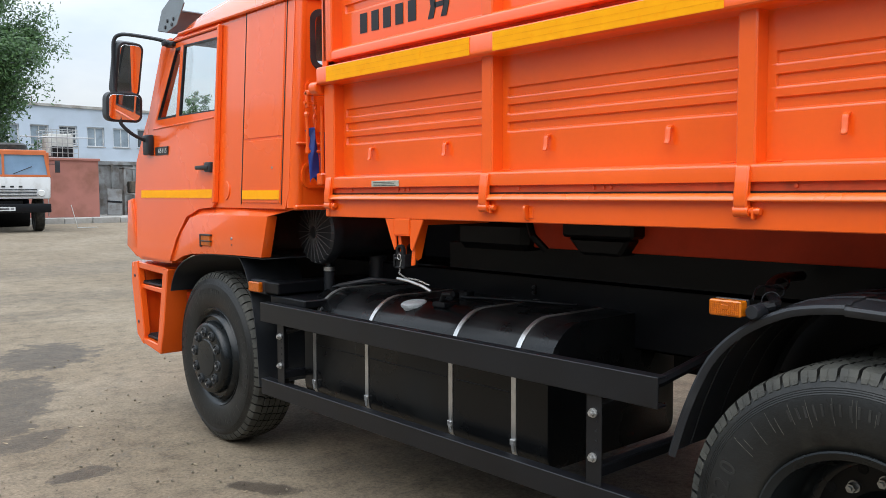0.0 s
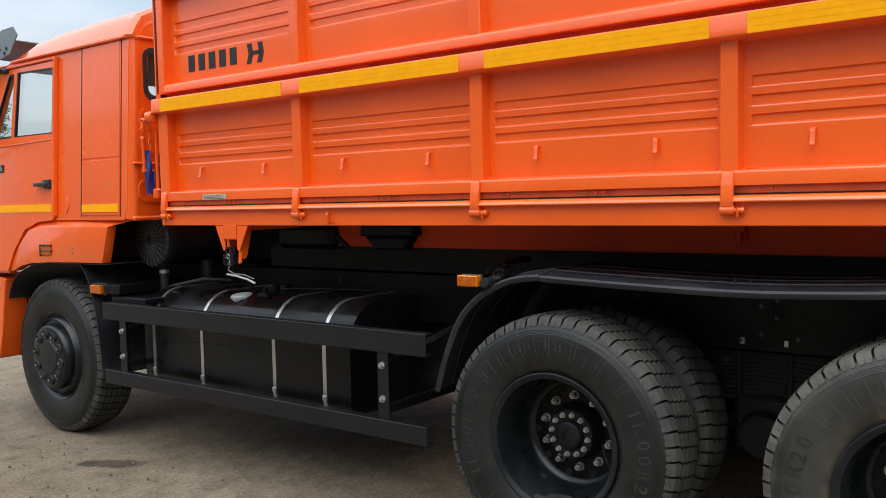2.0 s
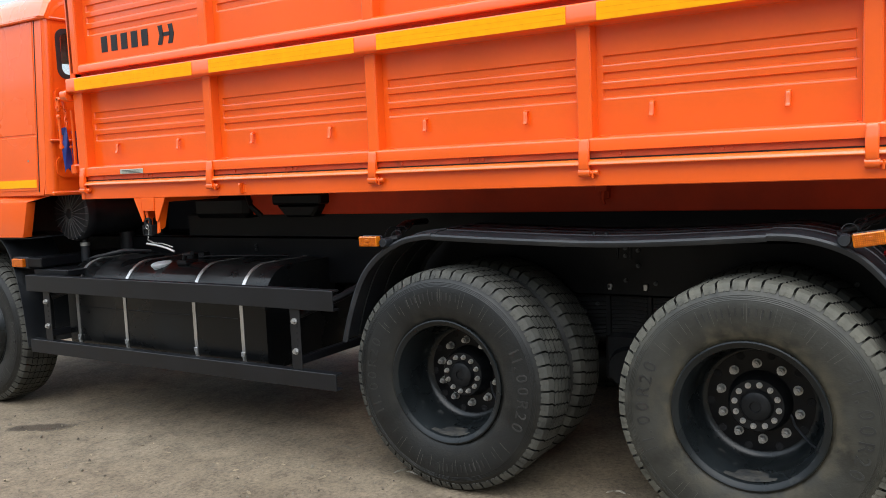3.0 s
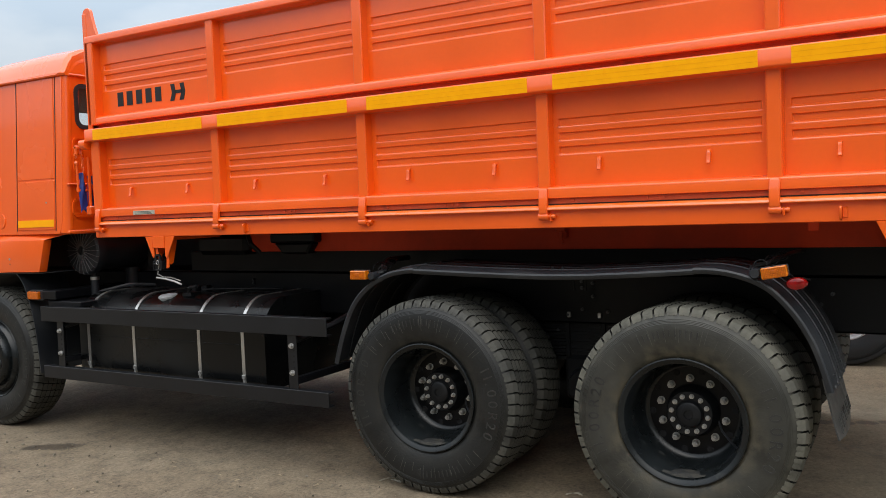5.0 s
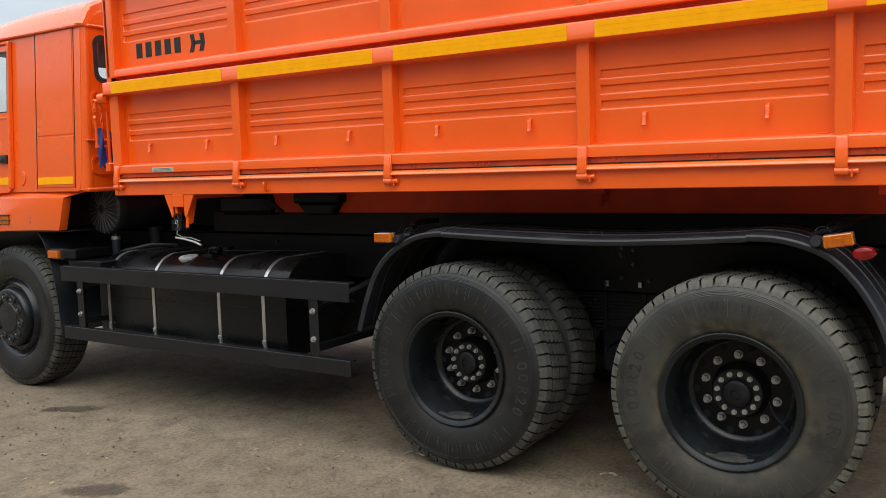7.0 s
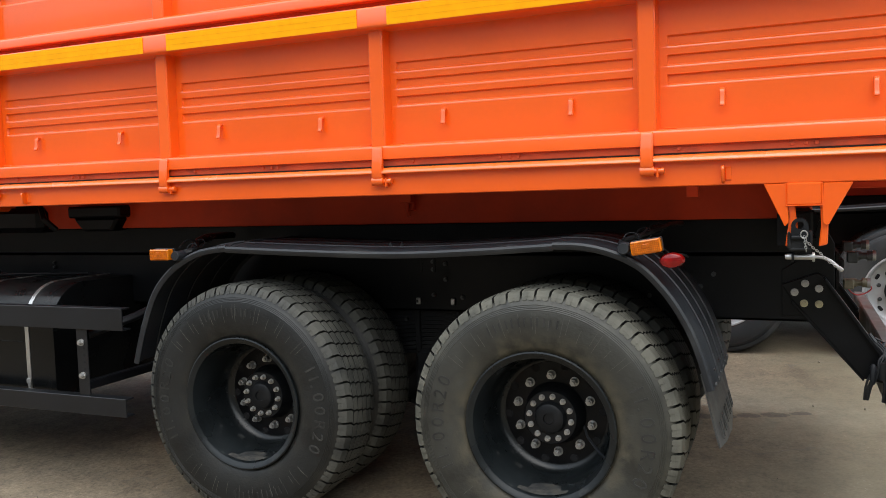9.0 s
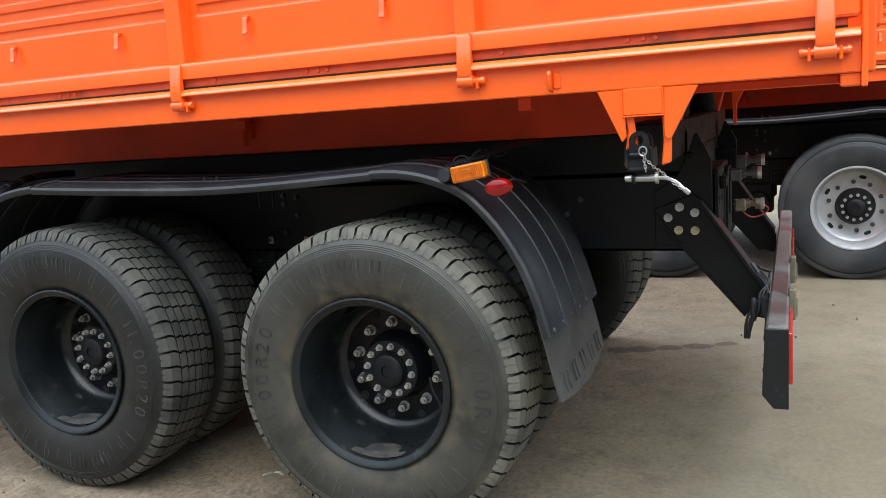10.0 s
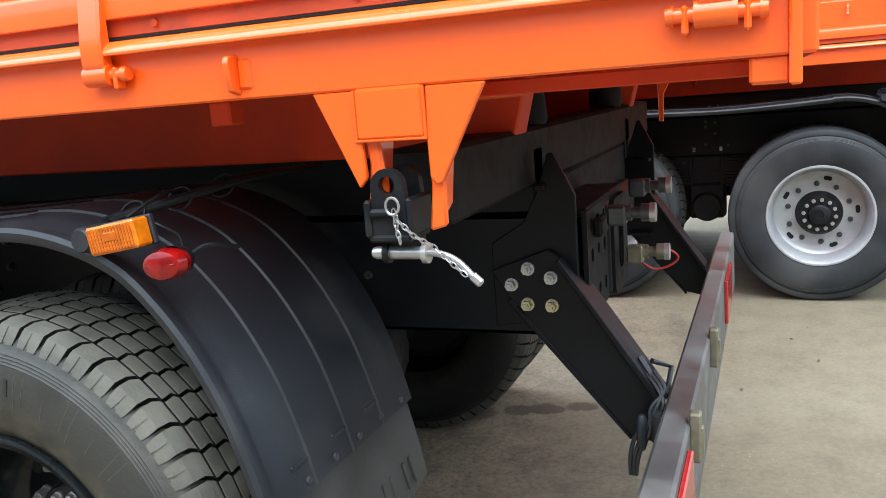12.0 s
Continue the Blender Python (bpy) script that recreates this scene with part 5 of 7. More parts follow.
def filter_and_front(truck):
    cx, cy, cz = 0.262, 4.212, 1.275
    f = part("air_filter", Shape().lathe([(cx, 0.140), (cx + 0.06, 0.150), (cx + 0.06, 0.146), (cx + 0.44, 0.146), (cx + 0.47, 0.12), (cx + 0.47, 0.0)], (0, cy, cz), "x", 40), BLACK_PLASTIC, truck, "black round air filter housing")
    cap = part("filter_cap", Shape().lathe([(cx + 0.055, 0.174), (cx + 0.02, 0.176), (cx - 0.004, 0.170), (cx - 0.016, 0.156), (cx - 0.022, 0.035), (cx - 0.030, 0.024), (cx - 0.030, 0.0)], (0, cy, cz), "x", 40), BLACK_PLASTIC, f, "ribbed black filter cap")
    rib = Shape().prism([(cx - 0.017, 0.166), (cx - 0.031, 0.035), (cx - 0.018, 0.030), (cx - 0.004, 0.168)], "y", -0.0018, 0.0018, 0).mesh("rib", FILTER_RIB)
    for k in range(24):
        part("rib", rib, None, cap, loc=(0, cy, cz), rot=(15 * k, 0, 0))
    pipe = Shape().lathe([(0.93, 0.03), (1.06, 0.03), (1.06, 0.02), (1.12, 0.02)], (0.32, 4.19, 0), "z", 16).lathe([(0.98, 0.05), (1.13, 0.05)], (0.62, 4.15, 0), "z", 18)
    pipe.tube([(0.32, 4.19, 0.96), (0.34, 4.12, 0.985), (0.45, 3.98, 1.02), (0.6, 3.9, 1.0)], 0.014)
    part("intake_pipe", pipe, BLACK_PLASTIC, f)
    part("hose_clip", Shape().lathe([(1.063, 0.024), (1.063, 0.032), (1.085, 0.032), (1.085, 0.02)], (0.32, 4.19, 0), "z", 16), STEEL, f, "bright hose clip")
    # front mudguard behind the front wheel and its bracket lamp
    pts = smooth_path([(4.640, 1.150), (4.570, 1.105), (4.505, 1.010), (4.450, 0.850), (4.420, 0.700), (4.405, 0.560), (4.395, 0.440)])
    rows = [[(x, y + (0.012 if 0.05 < x < 0.30 else 0.0), z) for x in (-0.004, 0.006, 0.10, 0.24, 0.34)] for y, z in pts]
    part("front_mudguard", Shape().sheet(rows, 0.006), BLACK_PLASTIC, truck, "black mudguard behind the front wheel")
    br = Shape().box(0.01, 0.60, 4.20, 4.345, 0.955, 1.015, 0.006).box(0.02, 0.62, 3.96, 4.30, 0.905, 0.945, 0.006)
    part("tank_bracket", br, BLACK_PAINT, truck)
    lamp = part("side_marker_lamp", Shape().box(-0.012, 0.014, 4.365, 4.480, 0.955, 1.008, 0.004), AMBER_DARK, truck, "small amber side marker lamp")
    part("lamp_body", Shape().box(0.012, 0.06, 4.340, 4.500, 0.945, 1.018, 0.005), BLACK_PLASTIC, lamp)
    eng = Shape().box(0.72, 1.78, 4.06, 5.7, 0.65, 1.392, 0.04).box(0.50, 0.80, 4.95, 5.10, 0.45, 0.62, 0.02)
    eng.lathe([(0.40, 0.075), (2.10, 0.075)], (0, 5.01, 0.50), "x", 16).box(0.75, 1.7, 3.0, 4.3, 0.62, 0.98, 0.04).lathe([(1.4, 0.06), (3.1, 0.06)], (1.25, 0, 0.80), "y", 14)
    part("engine_and_gearbox", eng, CAST_IRON, truck, "dark engine and gearbox mass under the cab")
    part("battery_box", Shape().box(1.92, 2.42, 2.55, 4.05, 0.45, 1.00, 0.03, seg=2), BLACK_PAINT, truck, "black battery and air tank box")
    part("hydraulic_tank", Shape().box(0.82, 1.70, 2.3, 4.0, 1.10, 1.384, 0.03), BLACK_PAINT, truck)
    part("hoist", Shape().lathe([(1.02, 0.10), (1.30, 0.10)], (0.75, 2.78, 0), "z", 18).box(0.44, 0.6, 2.86, 3.30, 1.225, 1.36, 0.03).tube([(0.40, 2.80, 1.36), (0.38, 2.76, 1.30), (0.42, 2.72, 1.24)], 0.016), BLACK_PAINT, truck)


def lean(ob_mesh, k=0.05):
    """The cab's sides lean inwards towards the roof."""
    for v in ob_mesh.vertices:
        side = 1 if v.co.x < 1.25 else -1
        v.co.x += side * (-0.015 + k * (v.co.z - 1.42)) * max(0.0, abs(v.co.x - 1.25) - 0.6) / 0.65
    return ob_mesh


def cab(truck):
    win = [(4.850, 1.955), (5.335, 1.958), (5.288, 2.385), (4.838, 2.372)]
    vent = [(5.372, 1.958), (5.660, 1.955), (5.398, 2.382), (5.328, 2.382)]
    side = [(4.075, 1.405), (4.045, 1.50), (4.035, 2.462), (5.400, 2.470), (5.560, 2.40), (5.905, 1.90), (6.020, 1.70), (6.050, 1.10), (5.90, 1.05), (5.42, 1.05), (5.34, 1.20), (5.20, 1.35), (5.00, 1.405)]
    opening = [(4.835, 1.94), (5.668, 1.94), (5.405, 2.385), (4.825, 2.385)]
    shell = Shape().plate(side, [opening], "x", 0.0, 0.04).plate(side, [opening], "x", 2.46, 0.04)
    rear_win = round_rect(0.115, 1.20, 2.115, 2.395, 0.05)
    rear_win2 = round_rect(1.30, 2.385, 2.115, 2.395, 0.05)
    shell.plate([(0.045, 1.405), (2.455, 1.405), (2.455, 2.47), (0.045, 2.47)], [rear_win, rear_win2], "y", 4.010, 0.030)
    shell.tube([(0.045, 4.052, 1.41), (0.045, 4.052, 2.46)], 0.045, 12).tube([(2.455, 4.052, 1.41), (2.455, 4.052, 2.46)], 0.045, 12)
    shell.box(0.02, 2.48, 4.05, 5.95, 1.40, 1.44, 0.004)
    shell.box(0.10, 2.40, 6.00, 6.06, 1.05, 1.72, 0.01)
    me = lean(shell.mesh("cab_shell", ORANGE))
    c = part("cab", me, None, truck, "glossy orange sleeper cab")
    # roof: side wall, crease, rounded crown
    prof = [(0.028, 2.455), (0.020, 2.470), (0.035, 2.500), (0.060, 2.560), (0.095, 2.602), (0.190, 2.645), (0.45, 2.672), (1.25, 2.690)]
    prof += [(2.5 - x, z) for x, z in prof[-2::-1]]
    rows = []
    for y, dz, inset in ((3.998, -0.06, 0.10), (4.004, -0.02, 0.03), (4.030, 0.0, 0.0), (4.3, 0.004, 0.0), (4.8, -0.006, 0.0), (5.15, -0.035, 0.0), (5.36, -0.085, 0.01), (5.47, -0.14, 0.03), (5.53, -0.18, 0.06)):
        rows.append([(x + inset * (1.25 - x) / 1.25 * 0.6, y, max(2.452, z + dz * min(1.0, (z - 2.45) / 0.15))) for x, z in prof])
    part("roof", Shape().sheet(rows), ORANGE, c, "raised orange cab roof")
    part("drip_rail", Shape().tube([(0.026, 5.36, 2.462), (0.022, 5.0, 2.462), (0.022, 4.5, 2.460), (0.024, 4.06, 2.460), (0.07, 4.005, 2.460), (2.43, 4.005, 2.460), (2.478, 4.06, 2.460), (2.478, 5.36, 2.462)], 0.010, 8), ORANGE, c)
    part("rear_roof_cap", Shape().plate([(0.06, 2.45), (2.44, 2.45), (2.40, 2.58), (2.30, 2.63), (1.25, 2.67), (0.20, 2.63), (0.10, 2.58)], [], "y", 4.000, 0.012), ORANGE, c)
    # door
    door_out = [(4.812, 2.412), (4.815, 1.432), (4.850, 1.405), (5.02, 1.395), (5.19, 1.345), (5.33, 1.205), (5.415, 1.062), (5.890, 1.072), (5.880, 1.76), (5.690, 1.945), (5.415, 2.412)]
    d = Shape().plate(door_out, [win, vent], "x", -0.014, 0.022)
    door = part("door", lean(d.mesh("door", ORANGE)), None, c, "orange cab door")
    flare = lean(Shape().prism([(4.795, 2.435), (4.812, 2.435), (4.826, 1.43), (4.800, 1.43)], "x", -0.034, 0.0, 0.006).mesh("door_flare", ORANGE))
    part("door_flare", flare, None, c)
    part("top_flare", lean(Shape().prism([(4.80, 2.418), (4.80, 2.436), (5.42, 2.436), (5.42, 2.418)], "x", -0.026, 0.0, 0.006).mesh("top_flare", ORANGE)), None, c)
    part("waist_crease", lean(Shape().prism([(4.86, 1.925), (5.70, 1.905), (5.72, 1.895), (4.86, 1.912)], "x", -0.020, -0.008, 0.004).mesh("waist_crease", ORANGE)), None, c)

    def frame_strip(loop, grow, x0, x1):
        cx, cz = sum(p[0] for p in loop) / len(loop), sum(p[1] for p in loop) / len(loop)
        inner = [(p[0] + (cx - p[0]) * grow, p[1] + (cz - p[1]) * grow) for p in loop]
        return Shape().plate(loop, [inner], "x", x0, x1 - x0)

    for loop, g in ((win, 0.040), (vent, 0.065)):
        part("window_seal", lean(frame_strip(loop, g, -0.012, 0.006).mesh("window_seal", BLACK_PLASTIC)), None, c, "black rubber window seal")
        pane = part("window_pane", lean(Shape().plate(loop, [], "x", -0.003, 0.004).mesh("window_pane", CLEAR)), None, c, "clear side glass")
        pane.visible_shadow = False
        far = part("window_pane", lean(Shape().plate([(4.84, 1.945), (5.66, 1.945), (5.40, 2.38), (4.83, 2.38)], [], "x", 2.485, 0.004).mesh("window_pane", CLEAR)), None, c) if loop is win else None
        if far:
            far.visible_shadow = False
    for y0, z0, y1, z1 in ((4.525, 2.455, 4.532, 1.425), (4.105, 2.455, 4.112, 1.425)):
        part("panel_seal", lean(Shape().prism([(y0 - 0.0022, z0), (y0 + 0.0022, z0), (y1 + 0.0022, z1), (y1 - 0.0022, z1)], "x", -0.004, 0.004, 0.001).mesh("panel_seal", BLACK_PLASTIC)), None, c, "black rubber panel seal")
    part("side_panel", lean(Shape().box(-0.005, 0.006, 4.122, 4.516, 1.775, 2.448, 0.003).mesh("side_panel", ORANGE)), None, c)
    part("locker_hatch", lean(Shape().box(-0.006, 0.006, 4.122, 4.516, 1.432, 1.764, 0.004).mesh("locker_hatch", ORANGE)), None, c, "orange locker hatch")
    part("hatch_lock", Shape().lathe([(-0.006, 0.006), (-0.014, 0.006), (-0.014, 0.0)], (0, 4.205, 1.615), "x", 10), STEEL, c)
    part("filler_dimple", lean(Shape().prism(arc(4.73, 1.50, 0.03, 90, 270, 8) + arc(4.722, 1.50, 0.055, 250, 110, 8), "x", -0.006, 0.004, 0.001).mesh("filler_dimple", ORANGE)), None, c)
    part("door_tape", lean(Shape().box(-0.0175, -0.0135, 4.832, 5.880, 1.458, 1.508, 0).mesh("door_tape", YELLOW_TAPE)), None, c, "yellow reflective tape")
    part("hatch_tape", lean(Shape().box(-0.0095, -0.0055, 4.126, 4.512, 1.452, 1.500, 0).mesh("hatch_tape", YELLOW_TAPE)), None, c, "yellow reflective tape")
    hd = Shape().box(-0.058, -0.034, 4.855, 5.015, 1.622, 1.646, 0.010, seg=2).box(-0.048, -0.01, 4.84, 4.915, 1.606, 1.664, 0.012, seg=2).box(-0.04, -0.01, 4.97, 5.0, 1.622, 1.646, 0.006)
    handle = part("door_handle", hd, BLACK_PLASTIC, c, "black door handle")
    part("handle_recess", Shape().prism(round_rect(4.845, 4.975, 1.585, 1.672, 0.03), "x", -0.0155, -0.012, 0.001), ORANGE, handle)
    part("badge", Shape().box(-0.020, -0.010, 5.470, 5.660, 1.730, 1.782, 0.002), LETTER_BLACK, c, "small black badge with a pale number")
    for k, me in enumerate(letter_pieces("65115", 0.042)):
        b = bmesh.new()
        b.from_mesh(me)
        bpy.data.meshes.remove(me)
        part("badge_digit", Shape().take(b, Matrix.Translation((-0.0215, 5.605 - 0.026 * k, 1.742)) @ Matrix(((0, 0, -1, 0), (-1, 0, 0, 0), (0, 1, 0, 0), (0, 0, 0, 1)))), BADGE_PALE, c)
    # rear wall details
    for w in (rear_win, rear_win2):
        x0, x1 = min(p[0] for p in w), max(p[0] for p in w)
        part("rear_window_seal", Shape().plate(round_rect(x0 - 0.012, x1 + 0.012, 2.103, 2.407, 0.06), [round_rect(x0 + 0.016, x1 - 0.016, 2.131, 2.379, 0.04)], "y", 4.002, 0.03), BLACK_PLASTIC, c, "black rubber window seal")
        pane = part("rear_window_pane", Shape().plate(w, [], "y", 4.020, 0.004), CLEAR, c)
        pane.visible_shadow = False
    part("rear_ledge", Shape().box(0.01, 2.49, 3.990, 4.012, 1.722, 1.738, 0.005), ORANGE, c)
    for x0, z0, z1 in ((0.040, 1.508, 1.636), (0.068, 1.790, 2.050)):
        rim = Shape().plate(round_rect(x0, 0.60, z0, z1, 0.045, 8), [round_rect(x0 + 0.016, 0.584, z0 + 0.016, z1 - 0.016, 0.032, 8)], "y", 4.000, 0.012)
        part("pressed_panel", rim, ORANGE, c)
    part("rear_sill", Shape().box(0.0, 2.5, 4.00, 4.075, 1.398, 1.425, 0.008), ORANGE, c)
    # wheel-arch flare
    fl = Shape().prism([(4.228, 1.366), (4.60, 1.368), (5.02, 1.364), (5.15, 1.340), (5.28, 1.245), (5.36, 1.150), (5.43, 1.060), (5.37, 1.066), (5.26, 1.102), (5.14, 1.122), (4.90, 1.135), (4.60, 1.142), (4.300, 1.145)], "x", -0.032, 0.03, 0.008, seg=2)
    part("wheel_arch", fl, ORANGE, c, "orange wheel-arch flare")
    top = Shape().sheet([[(-0.028, 4.235, 1.364), (0.03, 4.08, 1.402), (0.5, 4.08, 1.405)], [(-0.028, 4.62, 1.366), (0.0, 4.62, 1.405), (0.5, 4.62, 1.41)], [(-0.028, 5.02, 1.362), (0.0, 5.02, 1.404), (0.5, 5.02, 1.41)], [(-0.028, 5.16, 1.336), (0.0, 5.2, 1.36), (0.5, 5.2, 1.36)]], 0.004)
    part("arch_top", top, ORANGE, c)
    arch = smooth_path([(4.300, 1.140), (4.60, 1.136), (5.00, 1.130), (5.22, 1.095), (5.38, 1.03), (5.46, 0.95), (5.50, 0.87)])
    part("arch_liner", Shape().sheet([[(x, y, z) for x in (-0.01, 0.2, 0.62)] for y, z in arch], 0.005), BLACK_PLASTIC, c, "black wheel-arch liner")
    lamp = part("turn_lamp", Shape().box(-0.042, -0.030, 4.868, 4.990, 1.180, 1.244, 0.005), AMBER_DARK, c, "amber indicator in a dark frame")
    part("lamp_bar", Shape().box(-0.045, -0.030, 4.860, 4.998, 1.240, 1.250, 0.002).box(-0.045, -0.030, 4.860, 4.998, 1.206, 1.213, 0.002).box(-0.045, -0.030, 4.984, 4.998, 1.174, 1.246, 0.002), BLACK_PLASTIC, lamp)
    part("arch_screw", Shape().lathe([(-0.032, 0.008), (-0.036, 0.007), (-0.036, 0.0)], (0, 4.62, 1.235), "x", 10), STEEL, c)
    part("screw", Shape().lathe([(-0.032, 0.006), (-0.035, 0.0)], (0, 4.62, 1.20), "x", 8), CAST_IRON, c)
    # front corner, bumper side with two steps
    part("corner_deflector", Shape().prism([(6.040, 1.455), (6.125, 1.440), (6.155, 1.13), (5.985, 1.060), (5.960, 1.10)], "x", -0.030, 0.10, 0.008, seg=2), ORANGE, c, "orange corner deflector")
    st = Shape().prism([(5.985, 1.030), (6.085, 1.020), (6.095, 0.90), (6.020, 0.53), (5.92, 0.470), (5.90, 0.55), (5.975, 0.96)], "x", -0.028, 0.02, 0.006)
    st.prism([(5.500, 1.005), (5.570, 1.005), (5.690, 0.480), (5.640, 0.445), (5.585, 0.60)], "x", -0.028, 0.12, 0.006)
    st.prism([(5.55, 1.012), (6.04, 1.030), (6.04, 0.985), (5.55, 0.965)], "x", -0.020, 0.25, 0.006)
    st.prism([(5.66, 0.500), (5.95, 0.520), (5.97, 0.485), (5.65, 0.440)], "x", -0.026, 0.20, 0.006)
    st.prism([(5.59, 0.870), (6.00, 0.878), (6.00, 0.850), (5.60, 0.838)], "x", -0.010, 0.25, 0.004)
    st.box(0.20, 0.23, 5.68, 6.03, 0.53, 1.00, 0.004)
    steps = part("step_box", st, ORANGE, truck, "orange bumper side with two steps")
    for y0, y1, z in ((5.62, 5.98, 0.884), (5.70, 5.95, 0.524)):
        tread = Shape().box(0.0, 0.20, y0, y1, z - 0.004, z + 0.008, 0.002)
        for k in range(8):
            tread.box(0.004, 0.196, y0 + 0.01 + k * (y1 - y0 - 0.03) / 7, y0 + 0.022 + k * (y1 - y0 - 0.03) / 7, z + 0.006, z + 0.016, 0.002)
        part("step_tread", tread, BLACK_PLASTIC, steps, "black ridged step tread")
    for y, z in ((6.03, 0.93), (5.985, 0.62)):
        part("step_bolt", Shape().lathe([(-0.029, 0.012), (-0.032, 0.010), (-0.032, 0.0)], (0, y, z), "x", 12), BLACK_PLASTIC, steps)
    bump = Shape().prism([(5.98, 0.47), (6.12, 0.50), (6.15, 0.60), (6.15, 0.98), (5.98, 1.0)], "x", 0.02, 2.48, 0.02, seg=2).box(0.3, 2.2, 6.14, 6.16, 0.62, 0.80, 0.01)
    part("bumper", bump, ORANGE, truck, "orange front bumper")
    part("front_panel", Shape().prism([(6.055, 1.04), (6.105, 1.05), (6.085, 1.70), (6.035, 1.72)], "x", 0.06, 2.44, 0.02, seg=2), ORANGE, c)
    shield = [[(x, 6.035 - 0.50 * t - 0.10 * ((x - 1.25) / 1.25) ** 2, 1.72 + 0.74 * t) for x in [0.06 + 2.38 * k / 10 for k in range(11)]] for t in (0, 0.5, 1.0)]
    ws = part("windscreen", Shape().sheet(shield, 0.006), CLEAR, c, "clear windscreen")
    ws.visible_shadow = False
    for x in (0.02, 2.42):
        part("pillar", Shape().prism([(5.60, 2.46), (5.50, 2.46), (5.84, 1.80), (5.98, 1.68), (6.03, 1.70)], "x", x, x + 0.06, 0.012), ORANGE, c)
    # interior
    inside = Shape().box(0.10, 2.40, 4.06, 4.12, 1.45, 2.08, 0.01).box(0.10, 2.40, 5.55, 5.95, 1.45, 1.86, 0.06).box(0.06, 2.44, 4.06, 5.5, 2.43, 2.45, 0)
    for x in (0.30, 1.70):
        inside.box(x, x + 0.48, 4.55, 5.05, 1.45, 1.70, 0.05, seg=2).box(x + 0.02, x + 0.46, 4.50, 4.62, 1.68, 2.20, 0.05, seg=2)
    part("cab_seat", inside, CAB_TRIM, c, "grey seats and dashboard")
    wheel_pts = [Vector((0.54 + 0.21 * math.cos(w), 5.42 + 0.10 * math.sin(w), 1.90 + 0.17 * math.sin(w))) for w in [2 * math.pi * k / 24 for k in range(24)]]
    part("steering_wheel", Shape().tube(wheel_pts, 0.014, 8, True), BLACK_PLASTIC, c)
    # visor
    rows = []
    for x in [0.015 + 2.47 * k / 12 for k in range(13)]:
        b = 0.06 * (1 - ((x - 1.25) / 1.25) ** 2)
        rows.append([(x, 5.545 + b, 2.652 + b * 0.3), (x, 5.575 + b, 2.636 + b * 0.2), (x, 5.610 + b, 2.600), (x, 5.645 + b, 2.520)])
    vis = part("sun_visor", Shape().sheet(rows, 0.008).prism([(5.30, 2.690), (5.450, 2.688), (5.575, 2.638), (5.648, 2.520), (5.50, 2.492), (5.36, 2.515), (5.25, 2.63)], "x", 0.010, 0.018, 0.002), SMOKED, c, "dark smoked sun visor")
    for y, z in ((5.490, 2.560), (5.400, 2.558), (5.520, 2.525), (5.425, 2.528)):
        part("screw", Shape().lathe([(0.010, 0.012), (0.004, 0.011), (0.004, 0.0)], (0, y, z), "x", 12), LETTER_BLACK, vis)
    # mirrors
    arm = Shape().tube(smooth_path([(0.03, 5.44, 2.415), (-0.05, 5.52, 2.445), (-0.16, 5.66, 2.478), (-0.195, 5.74, 2.485), (-0.222, 5.765, 2.455), (-0.228, 5.77, 2.36), (-0.225, 5.77, 2.10), (-0.215, 5.77, 2.02)]), 0.012, 8)
    arm.tube(smooth_path([(-0.19, 5.77, 1.985), (-0.19, 5.77, 1.93), (-0.12, 5.76, 1.865), (-0.04, 5.76, 1.830)]), 0.012, 8).box(-0.010, 0.04, 5.40, 5.50, 2.395, 2.425, 0.008).box(-0.035, 0.0, 5.45, 5.49, 2.40, 2.43, 0.006)
    arm.box(-0.050, -0.010, 5.695, 5.790, 1.735, 1.865, 0.012, seg=2)
    mr = part("mirror_arm", arm, BLACK_PLASTIC, truck, "black tubular mirror arm with two mirrors")
    for x0, x1, z0, z1, name in ((-0.222, -0.052, 2.098, 2.445, "main_mirror"), (-0.285, -0.058, 1.940, 2.128, "wide_mirror")):
        turn = pose((x0 + x1) / 2, 5.755, (z0 + z1) / 2, *((15, 0, 4) if name == "main_mirror" else (6, 0, -3)))
        hw, hh = (x1 - x0) / 2, (z1 - z0) / 2
        house = part(name, Shape().prism(round_rect(-hw, hw, -hh, hh, 0.045), "y", 0.0, 0.085, 0.020, turn, 3), BLACK_PLASTIC, mr, "black framed mirror")
        part(name + "_glass", Shape().prism(round_rect(-hw + 0.016, hw - 0.016, -hh + 0.016, hh - 0.016, 0.032), "y", -0.004, 0.002, 0.001, turn), MIRROR, mr, "mirror glass")


def tipper_truck(loc, label, silver=False):
    truck = base("tipper_truck", loc, label, "truck", "parked tipper trucks")
    cargo_body(truck)
    cab(truck)
    chassis(truck)
    fenders(truck)
    tank_and_guard(truck)
    filter_and_front(truck)
    rear = "silver" if silver else "rear"
    for y in (0.0, 1.285):
        wheel(truck, (-0.006, y, 0.523), rear, dusty=y < 1)
        wheel(truck, (0.345, y, 0.523), "inner")
        wheel(truck, (2.488, y, 0.523), "inner", True)
        wheel(truck, (2.155, y, 0.523), "inner", True)
    wheel(truck, (0.040, 5.01, 0.510), "silver" if silver else "front")
    wheel(truck, (2.46, 5.01, 0.503), "inner", True)
    return truck


# ---- the yard ----
def ground_height(x, y):
    t = min(1.0, max(0.0, (y - 6.0) / 26.0))
    u = min(1.0, max(0.0, (4.4 - y) / 2.2))
    return 0.45 * t * t * (3 - 2 * t) + 0.021 * u * u * (3 - 2 * u)


